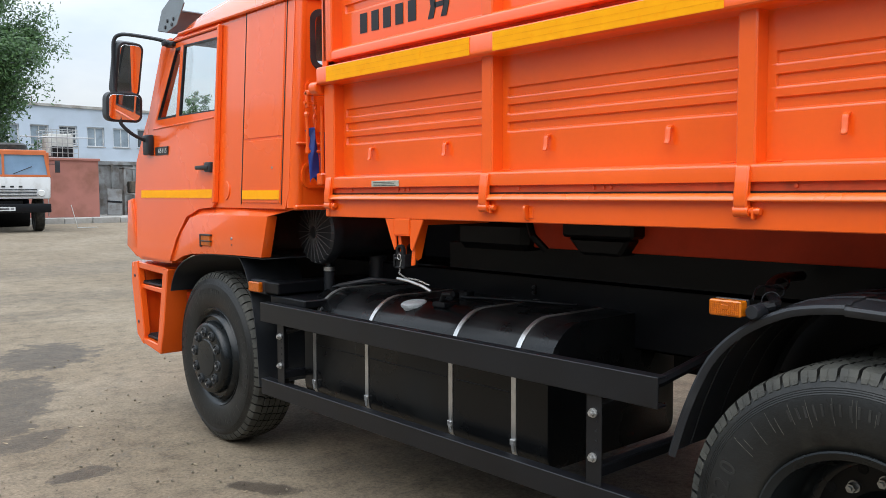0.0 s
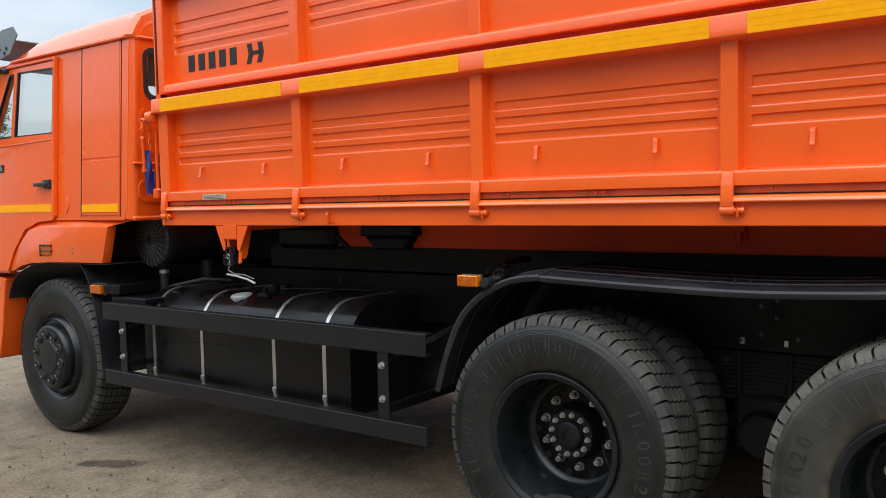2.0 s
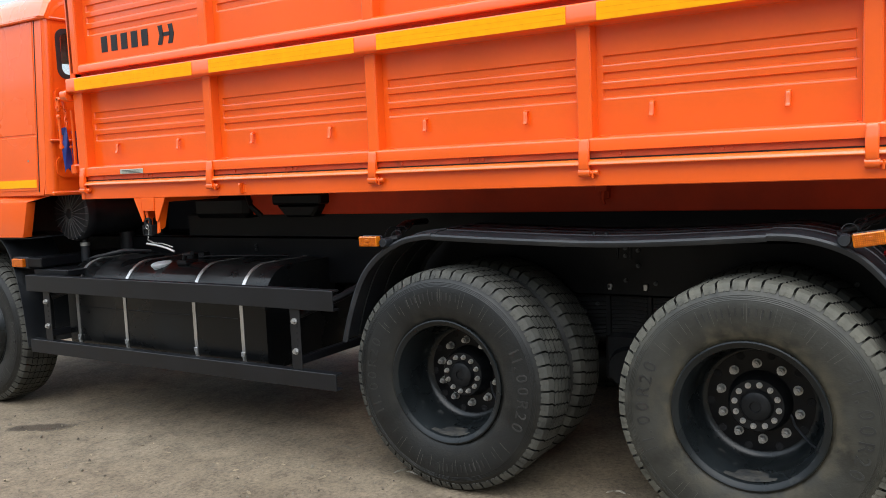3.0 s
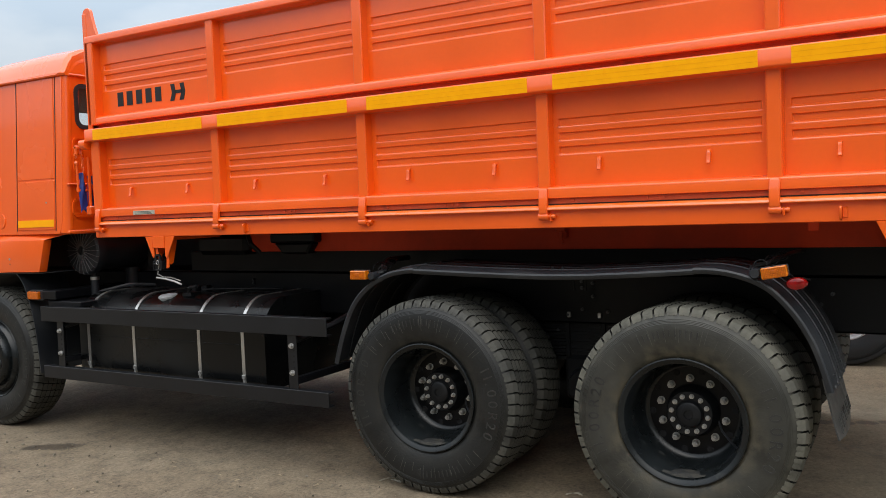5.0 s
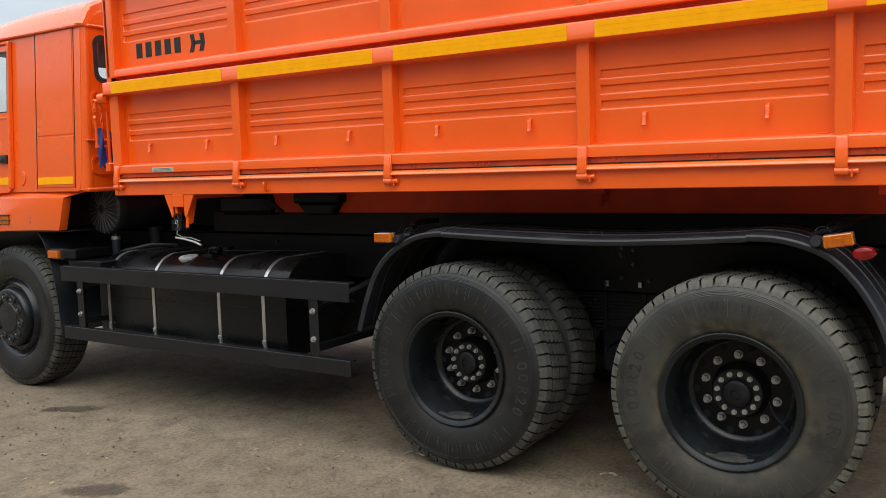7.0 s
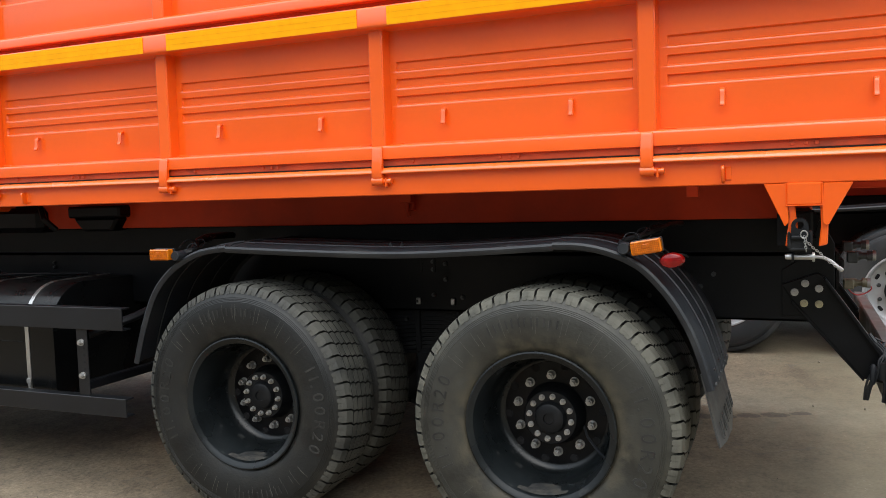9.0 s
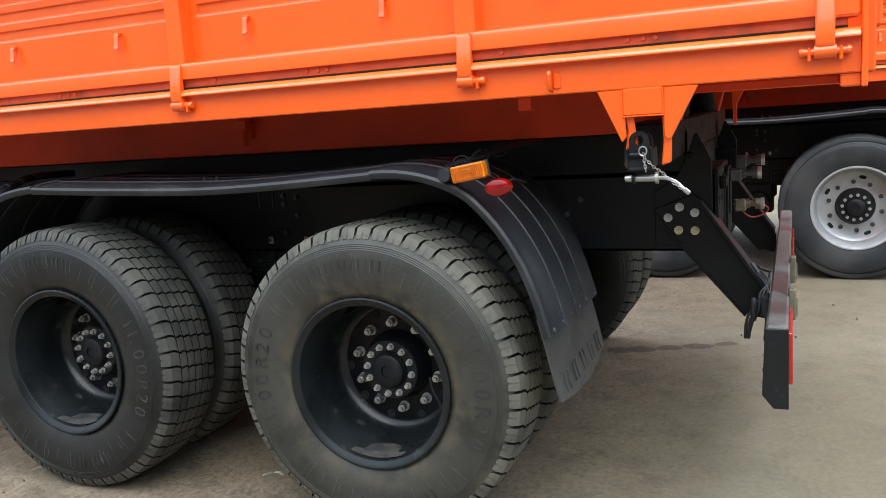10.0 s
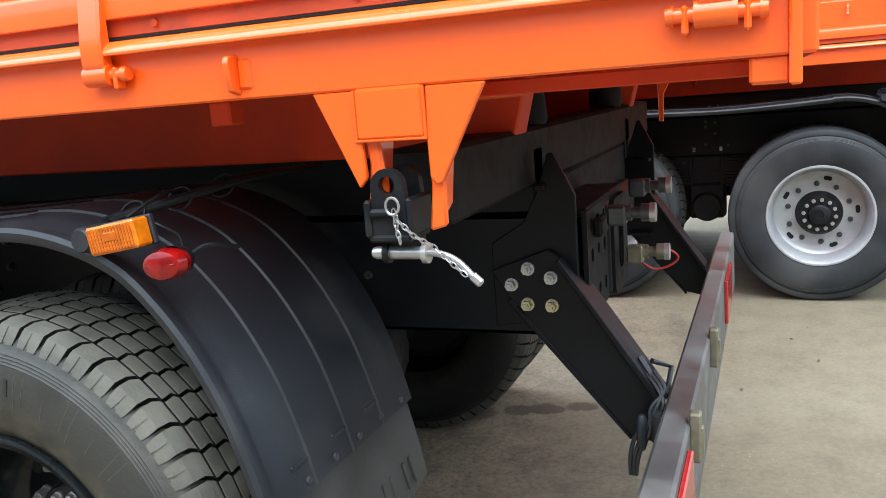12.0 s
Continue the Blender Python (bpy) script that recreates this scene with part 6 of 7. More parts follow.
# places and sizes of damp and oily marks on the ground: x, y, half length, half width, turn, strength
STAINS = [(0.05, 8.45, 0.62, 0.42, 60, 0.95), (-0.66, 6.75, 1.05, 0.28, 70, 0.9), (-1.3, 7.4, 1.4, 0.35, 75, 0.9), (-0.80, 5.75, 0.30, 0.16, 40, 0.8), (-0.766, 4.93, 0.20, 0.09, 10, 0.85),
          (-0.15, 4.07, 0.20, 0.08, 118, 0.95), (-1.0, 2.64, 0.16, 0.08, 118, 0.9), (2.13, -0.20, 0.07, 0.08, 0, 0.85), (2.18, -0.34, 0.06, 0.07, 10, 0.9), (2.22, -0.46, 0.055, 0.08, 15, 0.9), (2.27, -0.60, 0.05, 0.07, 20, 0.9), (2.33, -0.74, 0.05, 0.08, 20, 0.85), (2.40, -0.88, 0.04, 0.06, 20, 0.8), (3.0, 16.0, 3.2, 1.0, 10, 0.35), (1.5, 12.5, 2.0, 0.6, -15, 0.30), (0.2, 11.0, 1.2, 0.35, 5, 0.35),
          (3.4, -0.9, 0.50, 0.06, 12, 0.25), (1.6, 4.0, 1.8, 0.9, 80, 0.25)]


def ground_material():
    m = bpy.data.materials.new("dusty_worn_asphalt")
    m.use_nodes = True
    n, l = m.node_tree.nodes, m.node_tree.links
    p = n["Principled BSDF"]
    co = n.new("ShaderNodeTexCoord")

    def noise_at(s, detail, rough=0.55):
        k = n.new("ShaderNodeTexNoise")
        k.inputs["Scale"].default_value, k.inputs["Detail"].default_value, k.inputs["Roughness"].default_value = s, detail, rough
        l.new(co.outputs["Object"], k.inputs["Vector"])
        return k.outputs["Fac"]

    def ramp(sock, stops):
        k = n.new("ShaderNodeValToRGB")
        e = k.color_ramp.elements
        while len(e) < len(stops):
            e.new(0.5)
        for el, (pos, c) in zip(e, stops):
            el.position, el.color = pos, (*c, 1)
        l.new(sock, k.inputs["Fac"])
        return k.outputs["Color"]

    def mix(kind, fac, a, b):
        k = n.new("ShaderNodeMixRGB")
        k.blend_type = kind
        for s, v in zip(("Fac", "Color1", "Color2"), (fac, a, b)):
            if isinstance(v, (int, float)):
                k.inputs[s].default_value = v
            elif isinstance(v, tuple):
                k.inputs[s].default_value = (*v, 1)
            else:
                l.new(v, k.inputs[s])
        return k.outputs["Color"]

    def calc(op, a, b=0.0, c=0.0):
        k = n.new("ShaderNodeMath")
        k.operation = op
        for s, v in zip(k.inputs, (a, b, c)):
            if isinstance(v, (int, float)):
                s.default_value = v
            else:
                l.new(v, s)
        return k.outputs["Value"]

    xyz = n.new("ShaderNodeSeparateXYZ")
    l.new(co.outputs["Object"], xyz.inputs["Vector"])
    # behind the truck the asphalt is newer, smoother and greyer
    newer = n.new("ShaderNodeMapRange")
    newer.interpolation_type = "SMOOTHSTEP"
    l.new(calc("ADD", xyz.outputs["Y"], calc("MULTIPLY", noise_at(0.8, 5.0), 1.6)), newer.inputs["Value"])
    newer.inputs["From Min"].default_value, newer.inputs["From Max"].default_value = 1.0, -0.4
    newer = newer.outputs["Result"]
    col = ramp(noise_at(0.55, 8.0, 0.6), [(0.30, (0.167, 0.130, 0.088)), (0.52, (0.206, 0.166, 0.117)), (0.72, (0.244, 0.203, 0.150))])
    col = mix("MULTIPLY", calc("SUBTRACT", 0.75, calc("MULTIPLY", newer, 0.42)), col, ramp(noise_at(6.0, 9.0, 0.7), [(0.32, (0.50, 0.49, 0.47)), (0.50, (0.92, 0.91, 0.89)), (0.68, (1.18, 1.16, 1.12))]))
    col = mix("MULTIPLY", calc("SUBTRACT", 0.72, calc("MULTIPLY", newer, 0.45)), col, ramp(noise_at(45.0, 6.0, 0.75), [(0.36, (0.50, 0.49, 0.48)), (0.52, (1.0, 0.99, 0.98)), (0.66, (1.35, 1.32, 1.28))]))
    col = mix("MULTIPLY", newer, col, (0.855, 0.905, 0.865))
    grit = n.new("ShaderNodeTexVoronoi")
    grit.inputs["Scale"].default_value = 55.0
    l.new(co.outputs["Object"], grit.inputs["Vector"])
    specks = ramp(grit.outputs["Distance"], [(0.08, (1, 1, 1)), (0.16, (0, 0, 0))])
    col = mix("MIX", mix("MULTIPLY", 1.0, specks, ramp(noise_at(3.0, 3.0), [(0.52, (0, 0, 0)), (0.66, (0.55, 0.55, 0.55))])), col, (0.42, 0.39, 0.34))
    crack = n.new("ShaderNodeTexVoronoi")
    crack.feature = "DISTANCE_TO_EDGE"
    crack.inputs["Scale"].default_value = 0.8
    wob = n.new("ShaderNodeVectorMath")
    wob.operation = "ADD"
    wn = n.new("ShaderNodeTexNoise")
    wn.inputs["Scale"].default_value = 2.5
    l.new(co.outputs["Object"], wn.inputs["Vector"])
    l.new(co.outputs["Object"], wob.inputs[0])
    l.new(wn.outputs["Color"], wob.inputs[1])
    l.new(wob.outputs["Vector"], crack.inputs["Vector"])
    lines = ramp(crack.outputs["Distance"], [(0.004, (1, 1, 1)), (0.014, (0, 0, 0))])
    col = mix("MIX", mix("MULTIPLY", 1.0, lines, ramp(noise_at(0.7, 3.0), [(0.50, (0, 0, 0)), (0.62, (0.5, 0.5, 0.5))])), col, (0.13, 0.115, 0.095))
    edge = calc("MULTIPLY", calc("SUBTRACT", noise_at(5.5, 9.0, 0.72), 0.5), 2.4)
    wet = None
    for x, y, a, b, turn, power in STAINS:
        c, s = math.cos(radians(turn)), math.sin(radians(turn))
        dx, dy = calc("SUBTRACT", xyz.outputs["X"], x), calc("SUBTRACT", xyz.outputs["Y"], y)
        u = calc("DIVIDE", calc("ADD", calc("MULTIPLY", dx, c), calc("MULTIPLY", dy, s)), a)
        v = calc("DIVIDE", calc("SUBTRACT", calc("MULTIPLY", dy, c), calc("MULTIPLY", dx, s)), b)
        r = calc("SQRT", calc("ADD", calc("MULTIPLY", u, u), calc("MULTIPLY", v, v)))
        k = n.new("ShaderNodeMapRange")
        k.interpolation_type = "SMOOTHSTEP"
        l.new(calc("ADD", r, edge), k.inputs["Value"])
        k.inputs["From Min"].default_value, k.inputs["From Max"].default_value = 1.12, 0.82
        k.inputs["To Min"].default_value, k.inputs["To Max"].default_value = 0.0, power
        wet = k.outputs["Result"] if wet is None else calc("MAXIMUM", wet, k.outputs["Result"])
    col = mix("MIX", wet, col, mix("MULTIPLY", 1.0, col, (0.36, 0.34, 0.33)))
    l.new(col, p.inputs["Base Color"])
    rough = calc("SUBTRACT", 0.93, calc("MULTIPLY", wet, 0.28))
    l.new(rough, p.inputs["Roughness"])
    p.inputs["Specular IOR Level"].default_value = 0.35
    h = calc("ADD", calc("MULTIPLY", noise_at(9.0, 8.0, 0.65), 1.6), calc("MULTIPLY", noise_at(90.0, 4.0, 0.7), 0.35))
    bump = n.new("ShaderNodeBump")
    bump.inputs["Distance"].default_value = 0.012
    l.new(calc("SUBTRACT", 0.75, calc("MULTIPLY", newer, 0.5)), bump.inputs["Strength"])
    l.new(h, bump.inputs["Height"])
    l.new(bump.outputs["Normal"], p.inputs["Normal"])
    return m


def ground():
    near = [-7 + 0.35 * k for k in range(60)]
    xs = [-900, -300, -120, -60, -30, -18, -11] + near + [15, 19, 25, 34, 50, 80, 150, 350, 900]
    ys = [-900, -300, -120, -60, -30, -18, -11] + near + [15 + 1.5 * k for k in range(16)] + [42, 50, 65, 90, 150, 350, 900]
    rows = []
    for x in xs:
        row = []
        for y in ys:
            rough = 0.012 * noise.noise((x * 0.6, y * 0.6, 0.0)) if abs(x) < 16 and -8 < y < 15 else 0.0
            under = 1.0 - min(1.0, max(0.0, 1.5 - abs(x - 1.2)))
            row.append((x, y, ground_height(x, y) + rough * under - 0.002))
        rows.append(row)
    g = part("ground", Shape().sheet(rows), ground_material())
    if g.data.polygons[0].normal.z < 0:
        g.data.flip_normals()
    tagged(g, "dusty worn asphalt yard with damp oily stains", "ground", kind="structure")


PEBBLE = material("loose_gravel", (0.20, 0.172, 0.13), 0.9, vary=0.3, scale=40)
CONCRETE = material("worn_concrete", (0.36, 0.345, 0.32), 0.85, vary=0.18, scale=2.0, fine=30, bump=0.1, bump_scale=30, dirt=(0.2, 0.18, 0.15), dirt_at=0.56, dirt_scale=1.5)
PLASTER = material("pale_blue_grey_plaster", (0.44, 0.50, 0.57), 0.85, vary=0.06, scale=0.6, fine=12, dirt=(0.33, 0.36, 0.39), dirt_at=0.62, dirt_soft=0.15, dirt_scale=0.4)
RUST_PINK = material("faded_red_brown_metal_paint", (0.33, 0.125, 0.095), 0.6, vary=0.10, scale=1.2, dirt=(0.22, 0.09, 0.06), dirt_at=0.6, dirt_soft=0.15, dirt_scale=1.6)
GREY_METAL = material("weathered_grey_metal", (0.24, 0.245, 0.24), 0.7, vary=0.25, scale=1.5, dirt=(0.11, 0.09, 0.075), dirt_at=0.54, dirt_scale=2.5)
WHITE_OLD = material("chalky_white_paint", (0.62, 0.63, 0.63), 0.55, vary=0.08, scale=2, dirt=(0.35, 0.33, 0.30), dirt_at=0.62, dirt_scale=3)
ORANGE_OLD = material("faded_orange_paint", (0.55, 0.14, 0.04), 0.5, vary=0.12, scale=2)
DARK_GLASS = material("dark_window_glass", (0.045, 0.055, 0.065), 0.06, vary=0.1, spec=0.8)
# the blue of the reflected sky is put into this base colour
SCREEN_GLASS = material("screen_glass_sky_reflection", (0.20, 0.31, 0.44), 0.08, vary=0.2, scale=1.5, spec=0.8)
# grey base colour stands for what these panes reflect
PALE_GLASS = material("glass_with_grey_reflection_tint", (0.23, 0.28, 0.32), 0.1, vary=0.25, scale=2, spec=0.8)
TANK_WHITE = material("milky_plastic_tank", (0.60, 0.60, 0.56), 0.5, vary=0.12, scale=4)
WOOD = material("raw_sawn_wood", (0.42, 0.30, 0.14), 0.75, vary=0.2, scale=12, fine=90, bump=0.06)
BARK = material("grey_brown_bark", (0.10, 0.08, 0.06), 0.9, vary=0.3, scale=8, bump=0.2, bump_scale=20)


def leaf_material(name, dark, light):
    m = bpy.data.materials.new(name)
    m.use_nodes = True
    n, l = m.node_tree.nodes, m.node_tree.links
    p = n["Principled BSDF"]
    geo = n.new("ShaderNodeNewGeometry")
    r = n.new("ShaderNodeValToRGB")
    r.color_ramp.elements[0].color, r.color_ramp.elements[1].color = (*dark, 1), (*light, 1)
    l.new(geo.outputs["Random Per Island"], r.inputs["Fac"])
    l.new(r.outputs["Color"], p.inputs["Base Color"])
    p.inputs["Roughness"].default_value = 0.55
    p.inputs["Transmission Weight"].default_value = 0.0
    thin, mixer, out = n.new("ShaderNodeBsdfTranslucent"), n.new("ShaderNodeMixShader"), n["Material Output"]
    l.new(r.outputs["Color"], thin.inputs["Color"])
    mixer.inputs["Fac"].default_value = 0.3
    l.new(p.outputs["BSDF"], mixer.inputs[1])
    l.new(thin.outputs["BSDF"], mixer.inputs[2])
    l.new(mixer.outputs["Shader"], out.inputs["Surface"])
    return m


LEAF = leaf_material("poplar_leaves", (0.028, 0.070, 0.020), (0.095, 0.185, 0.055))


def tree(x, y, height, radius, seed, label, leaf=0.16, clumps=150, per=46):
    rng = random.Random(seed)
    z0 = ground_height(x, y)
    t = base("tree", (x, y, z0), label, "tree", "trees round the yard")
    wood = Shape()
    trunk = [Vector((0.15 * math.sin(k), 0.12 * math.cos(k * 1.3), height * 0.86 * k / 6)) for k in range(7)]
    for k in range(6):
        r0, r1 = 0.024 * height * (1 - k / 7), 0.024 * height * (1 - (k + 1) / 7)
        wood.tube([trunk[k], trunk[k + 1]], (r0 + r1) / 2, 8)
    tips = []
    for k in range(26):
        f = 0.14 + 0.82 * k / 26
        start = trunk[0].lerp(trunk[6], f)
        a = k * 2.4 + rng.uniform(-0.4, 0.4)
        reach = radius * (0.55 + 0.5 * math.sin(math.pi * min(1.0, f * 0.95 + 0.1))) * rng.uniform(0.7, 1.1)
        end = start + Vector((math.cos(a) * reach, math.sin(a) * reach, reach * rng.uniform(0.2, 0.7)))
        mid = start.lerp(end, 0.5) + Vector((0, 0, -0.06 * reach))
        wood.tube([start, mid, end], 0.006 * height * (1.1 - f), 5)
        tips += [(start.lerp(end, q), reach) for q in (0.55, 0.8, 1.0)]
    part("trunk", wood, BARK, t, "grey-brown trunk and limbs")
    verts, faces = [], []
    for k in range(clumps):
        tip, reach = tips[k % len(tips)]
        c = tip + Vector((rng.gauss(0, 0.16), rng.gauss(0, 0.16), rng.gauss(0, 0.12))) * radius
        size = rng.uniform(0.15, 0.29) * radius
        for _ in range(per):
            p = c + Vector((rng.uniform(-1, 1), rng.uniform(-1, 1), rng.uniform(-0.75, 0.75))) * size * rng.random() ** 0.4
            u = Vector((rng.gauss(0, 1), rng.gauss(0, 1), rng.gauss(0, 1))).normalized()
            v = u.orthogonal().normalized()
            w = leaf * rng.uniform(0.6, 1.2)
            i = len(verts)
            verts += [p - u * w, p + v * w * 0.5, p + u * w, p - v * w * 0.5]
            faces.append((i, i + 1, i + 2, i + 3))
    me = bpy.data.meshes.new("crown")
    me.from_pydata([tuple(v) for v in verts], [], faces)
    me.materials.append(LEAF)
    tagged(part("crown", me, None, t, "uneven crown of small green leaves"), kind="stuff")
    return t


def pebbles():
    rng = random.Random(5)
    s = bmesh.new()
    unit = bmesh.new()
    bmesh.ops.create_icosphere(unit, subdivisions=1, radius=1.0)
    coords, faces = [v.co.copy() for v in unit.verts], [[v.index for v in f.verts] for f in unit.faces]
    unit.free()
    verts, polys = [], []
    for k in range(1500):
        while True:
            x, y = rng.uniform(-4.0, 4.5), rng.uniform(-5.0, 10.0)
            if k % 3 == 0:
                x, y = rng.gauss(-0.6, 0.5), rng.uniform(-0.5, 6.5)
            if not (0.0 < x < 2.5 and -0.7 < y < 6.2) and not (x > -0.6 and y < -0.2 and rng.random() < 0.8):
                break
        r = 0.0030 + 0.008 * rng.random() ** 5
        i = len(verts)
        turn = Euler((rng.random() * 6, rng.random() * 6, rng.random() * 6)).to_matrix()
        for c in coords:
            p = turn @ Vector((c.x * r * 1.3, c.y * r, c.z * r * 0.7)) * (1 + 0.25 * noise.noise(c * 2 + Vector((k, 0, 0))))
            verts.append((x + p.x, y + p.y, ground_height(x, y) + r * 0.35 + p.z))
        polys += [[i + j for j in f] for f in faces]
    s.free()
    me = bpy.data.meshes.new("gravel")
    me.from_pydata(verts, [], polys)
    me.materials.append(PEBBLE)
    tagged(new("gravel", me), "loose small stones scattered on the asphalt", "gravel", kind="stuff")


def litter(name, x, y, length, seed, mat, label):
    """A low crumpled crust lying on the ground."""
    rng = random.Random(seed)
    rows = []
    for i in range(9):
        t = i / 8
        w = 0.003 + 0.011 * math.sin(math.pi * t) * rng.uniform(0.3, 1.3)
        cx, cy = x + 0.10 * t + 0.035 * math.sin(5 * t) + 0.01 * rng.random(), y - length * t
        rows.append([(cx + w * (j - 2) / 2, cy + 0.01 * rng.random(), 0.003 + (0.018 * rng.random() + 0.006 if 0 < j < 4 and 0 < i < 8 else 0.0)) for j in range(5)])
    tagged(part(name, Shape().sheet(rows, 0.002), mat), label, "debris", "debris on the ground")


def ground_bits(name, count, seed, mat, small, large, lump, label):
    """Flat scraps or round crumbs, lying in loose drifts beside the truck."""
    rng = random.Random(seed)
    drifts = [(rng.gauss(-0.75, 0.55), rng.uniform(-0.3, 6.8), rng.uniform(0.08, 0.45)) for _ in range(26)] + [(-0.9, 0.4, 0.6), (-0.5, 1.2, 0.5), (-0.6, 2.4, 0.5), (-0.8, 3.4, 0.5)]
    verts, faces = [], []
    for k in range(count):
        cx, cy, spread = drifts[k % len(drifts)]
        x, y = rng.gauss(cx, spread), rng.gauss(cy, spread)
        if 0.02 < x < 2.5 and -0.6 < y < 6.2:
            x = -x * 0.3
        z, r, a = ground_height(x, y) + 0.002, small + (large - small) * rng.random() ** 3, rng.random() * 6.3
        i, n = len(verts), 6
        tall = r * (0.7 if lump else 0.12)
        for j in range(n):
            w = a + 2 * math.pi * j / n
            q = r * rng.uniform(0.6, 1.1)
            u, v = q * math.cos(w - a) * (1.0 if lump else 1.7), q * math.sin(w - a) * (1.0 if lump else 0.6)
            verts.append((x + u * math.cos(a) - v * math.sin(a), y + u * math.sin(a) + v * math.cos(a), z + (0.0 if lump else rng.random() * 0.006)))
        verts.append((x + r * 0.1, y, z + tall + 0.002))
        faces += [(i + j, i + (j + 1) % n, i + n) for j in range(n)]
    me = bpy.data.meshes.new(name)
    me.from_pydata(verts, [], faces)
    me.materials.append(mat)
    tagged(new(name, me), label, "debris", kind="stuff")


def rear_cloth():
    """A crinkled blue sheet that hangs over the tailgate."""
    rows = []
    for i in range(15):
        f = i / 14
        rows.append([(0.70 + 0.42 * j / 16 + 0.02 * math.sin(f * 5 + j), -1.418 - 0.020 * abs(math.sin(j * 1.1 + f * 3.0)) - 0.014 * math.sin(f * 9 + j * 0.6), 2.35 - 0.70 * f - 0.03 * math.sin(j * 0.8)) for j in range(17)])
    tagged(part("blue_cloth", Shape().sheet(rows, 0.002), BLUE_CLOTH), "crinkled blue cloth hung over the tailgate", "cloth")


CRUST = material("pale_dried_mud", (0.30, 0.27, 0.215), 0.9, vary=0.3, scale=40)
LEAF_BIT = material("dry_straw_brown", (0.26, 0.205, 0.13), 0.85, vary=0.4, scale=25)
MUD = material("dark_mud", (0.075, 0.06, 0.045), 0.9, vary=0.3, scale=30)


def old_truck(x, y):
    """An old flat-nosed lorry that faces the yard, its cab white below and orange above."""
    z = ground_height(x, y)
    t = base("old_truck", (x, y, z), "old white and orange flat-nosed lorry parked by the kerb", "truck")
    t.rotation_euler[2] = radians(-8)
    low = Shape().prism([(-1.22, 0.98), (-1.24, 1.62), (1.24, 1.62), (1.22, 0.98)], "y", 0.0, 1.7, 0.05, seg=2)
    part("lower_cab", low, WHITE_OLD, t, "chalky white lower cab")
    up = Shape().plate([(-1.24, 1.62), (1.24, 1.62), (1.13, 2.34), (-1.13, 2.34)], [[(-1.16, 1.68), (-0.03, 1.68), (-0.03, 2.26), (-1.07, 2.26)], [(0.03, 1.68), (1.16, 1.68), (1.07, 2.26), (0.03, 2.26)]], "y", 0.02, 0.08)
    up.box(-1.14, 1.14, 0.02, 1.7, 2.30, 2.40, 0.04, seg=2).box(-1.22, -1.14, 0.1, 1.7, 1.62, 2.34, 0.02).box(1.14, 1.22, 0.1, 1.7, 1.62, 2.34, 0.02).box(-1.2, 1.2, 1.62, 1.70, 1.62, 2.34, 0.01)
    part("upper_cab", up, ORANGE_OLD, t, "faded orange upper cab")
    for sgn in (-1, 1):
        part("windscreen_half", Shape().plate([(0.03 * sgn, 1.68), (1.16 * sgn, 1.68), (1.07 * sgn, 2.26), (0.03 * sgn, 2.26)], [], "y", 0.06, 0.01), SCREEN_GLASS, t, "windscreen half with blue sky reflection in its colour")
        part("wiper", Shape().tube([(0.25 * sgn, -0.01, 1.70), (0.75 * sgn, 0.02, 1.92)], 0.012), BLACK_PLASTIC, t)
        part("mirror", Shape().box(min(1.36 * sgn, 1.50 * sgn), max(1.36 * sgn, 1.50 * sgn), -0.02, 0.02, 1.75, 2.1, 0.01).tube([(1.2 * sgn, 0.05, 2.0), (1.4 * sgn, 0.0, 2.0)], 0.012), BLACK_PLASTIC, t)
        lamp = part("headlamp", Shape().lathe([(-0.04, 0.0), (-0.04, 0.08), (-0.01, 0.10), (0.04, 0.10)], (0.98 * sgn, 0, 1.14), "y", 20), BADGE_PALE, t, "round headlamp")
        wh = part("wheel", Shape().lathe([(-0.13, 0.28), (-0.13, 0.48), (-0.09, 0.51), (0.09, 0.51), (0.13, 0.48), (0.13, 0.28)], (0.98 * sgn, 0.85, 0.51), "x", 28, Matrix.Translation((0, 0, 0))), RUBBER, t)
        wh.location = (0, 0, 0)
    for k in range(5):
        part("grille_bar", Shape().box(-0.86, 0.86, -0.035, 0.0, 1.06 + 0.045 * k, 1.082 + 0.045 * k, 0.004), WHITE_OLD if k % 2 else BLACK_PLASTIC, t)
    for k in range(5):
        part("maker_mark", Shape().box(-0.50 + 0.22 * k, -0.40 + 0.22 * k, -0.012, 0.004, 1.31, 1.36, 0.004), BLACK_PLASTIC, t)
    part("bumper", Shape().box(-1.21, 1.21, -0.16, 0.02, 0.58, 0.84, 0.03, seg=2), BLACK_PAINT, t, "black bumper")
    pl = part("number_plate", Shape().box(-0.26, 0.26, -0.172, -0.158, 0.64, 0.75, 0.003), WHITE_OLD, t, "white plate with unreadable bars")
    part("plate_bar", Shape().box(-0.20, 0.10, -0.176, -0.170, 0.675, 0.715, 0.001).box(0.14, 0.22, -0.176, -0.170, 0.68, 0.71, 0.001), BLACK_PLASTIC, pl)
    part("spare_wheel", Shape().lathe([(2.44, 0.20), (2.40, 0.40), (2.44, 0.49), (2.56, 0.49), (2.62, 0.42), (2.60, 0.20)], (0.25, 0.85, 0), "z", 30).box(-0.9, 1.0, 0.3, 1.4, 2.385, 2.43, 0.02), RUBBER, t, "spare tyre on the roof")
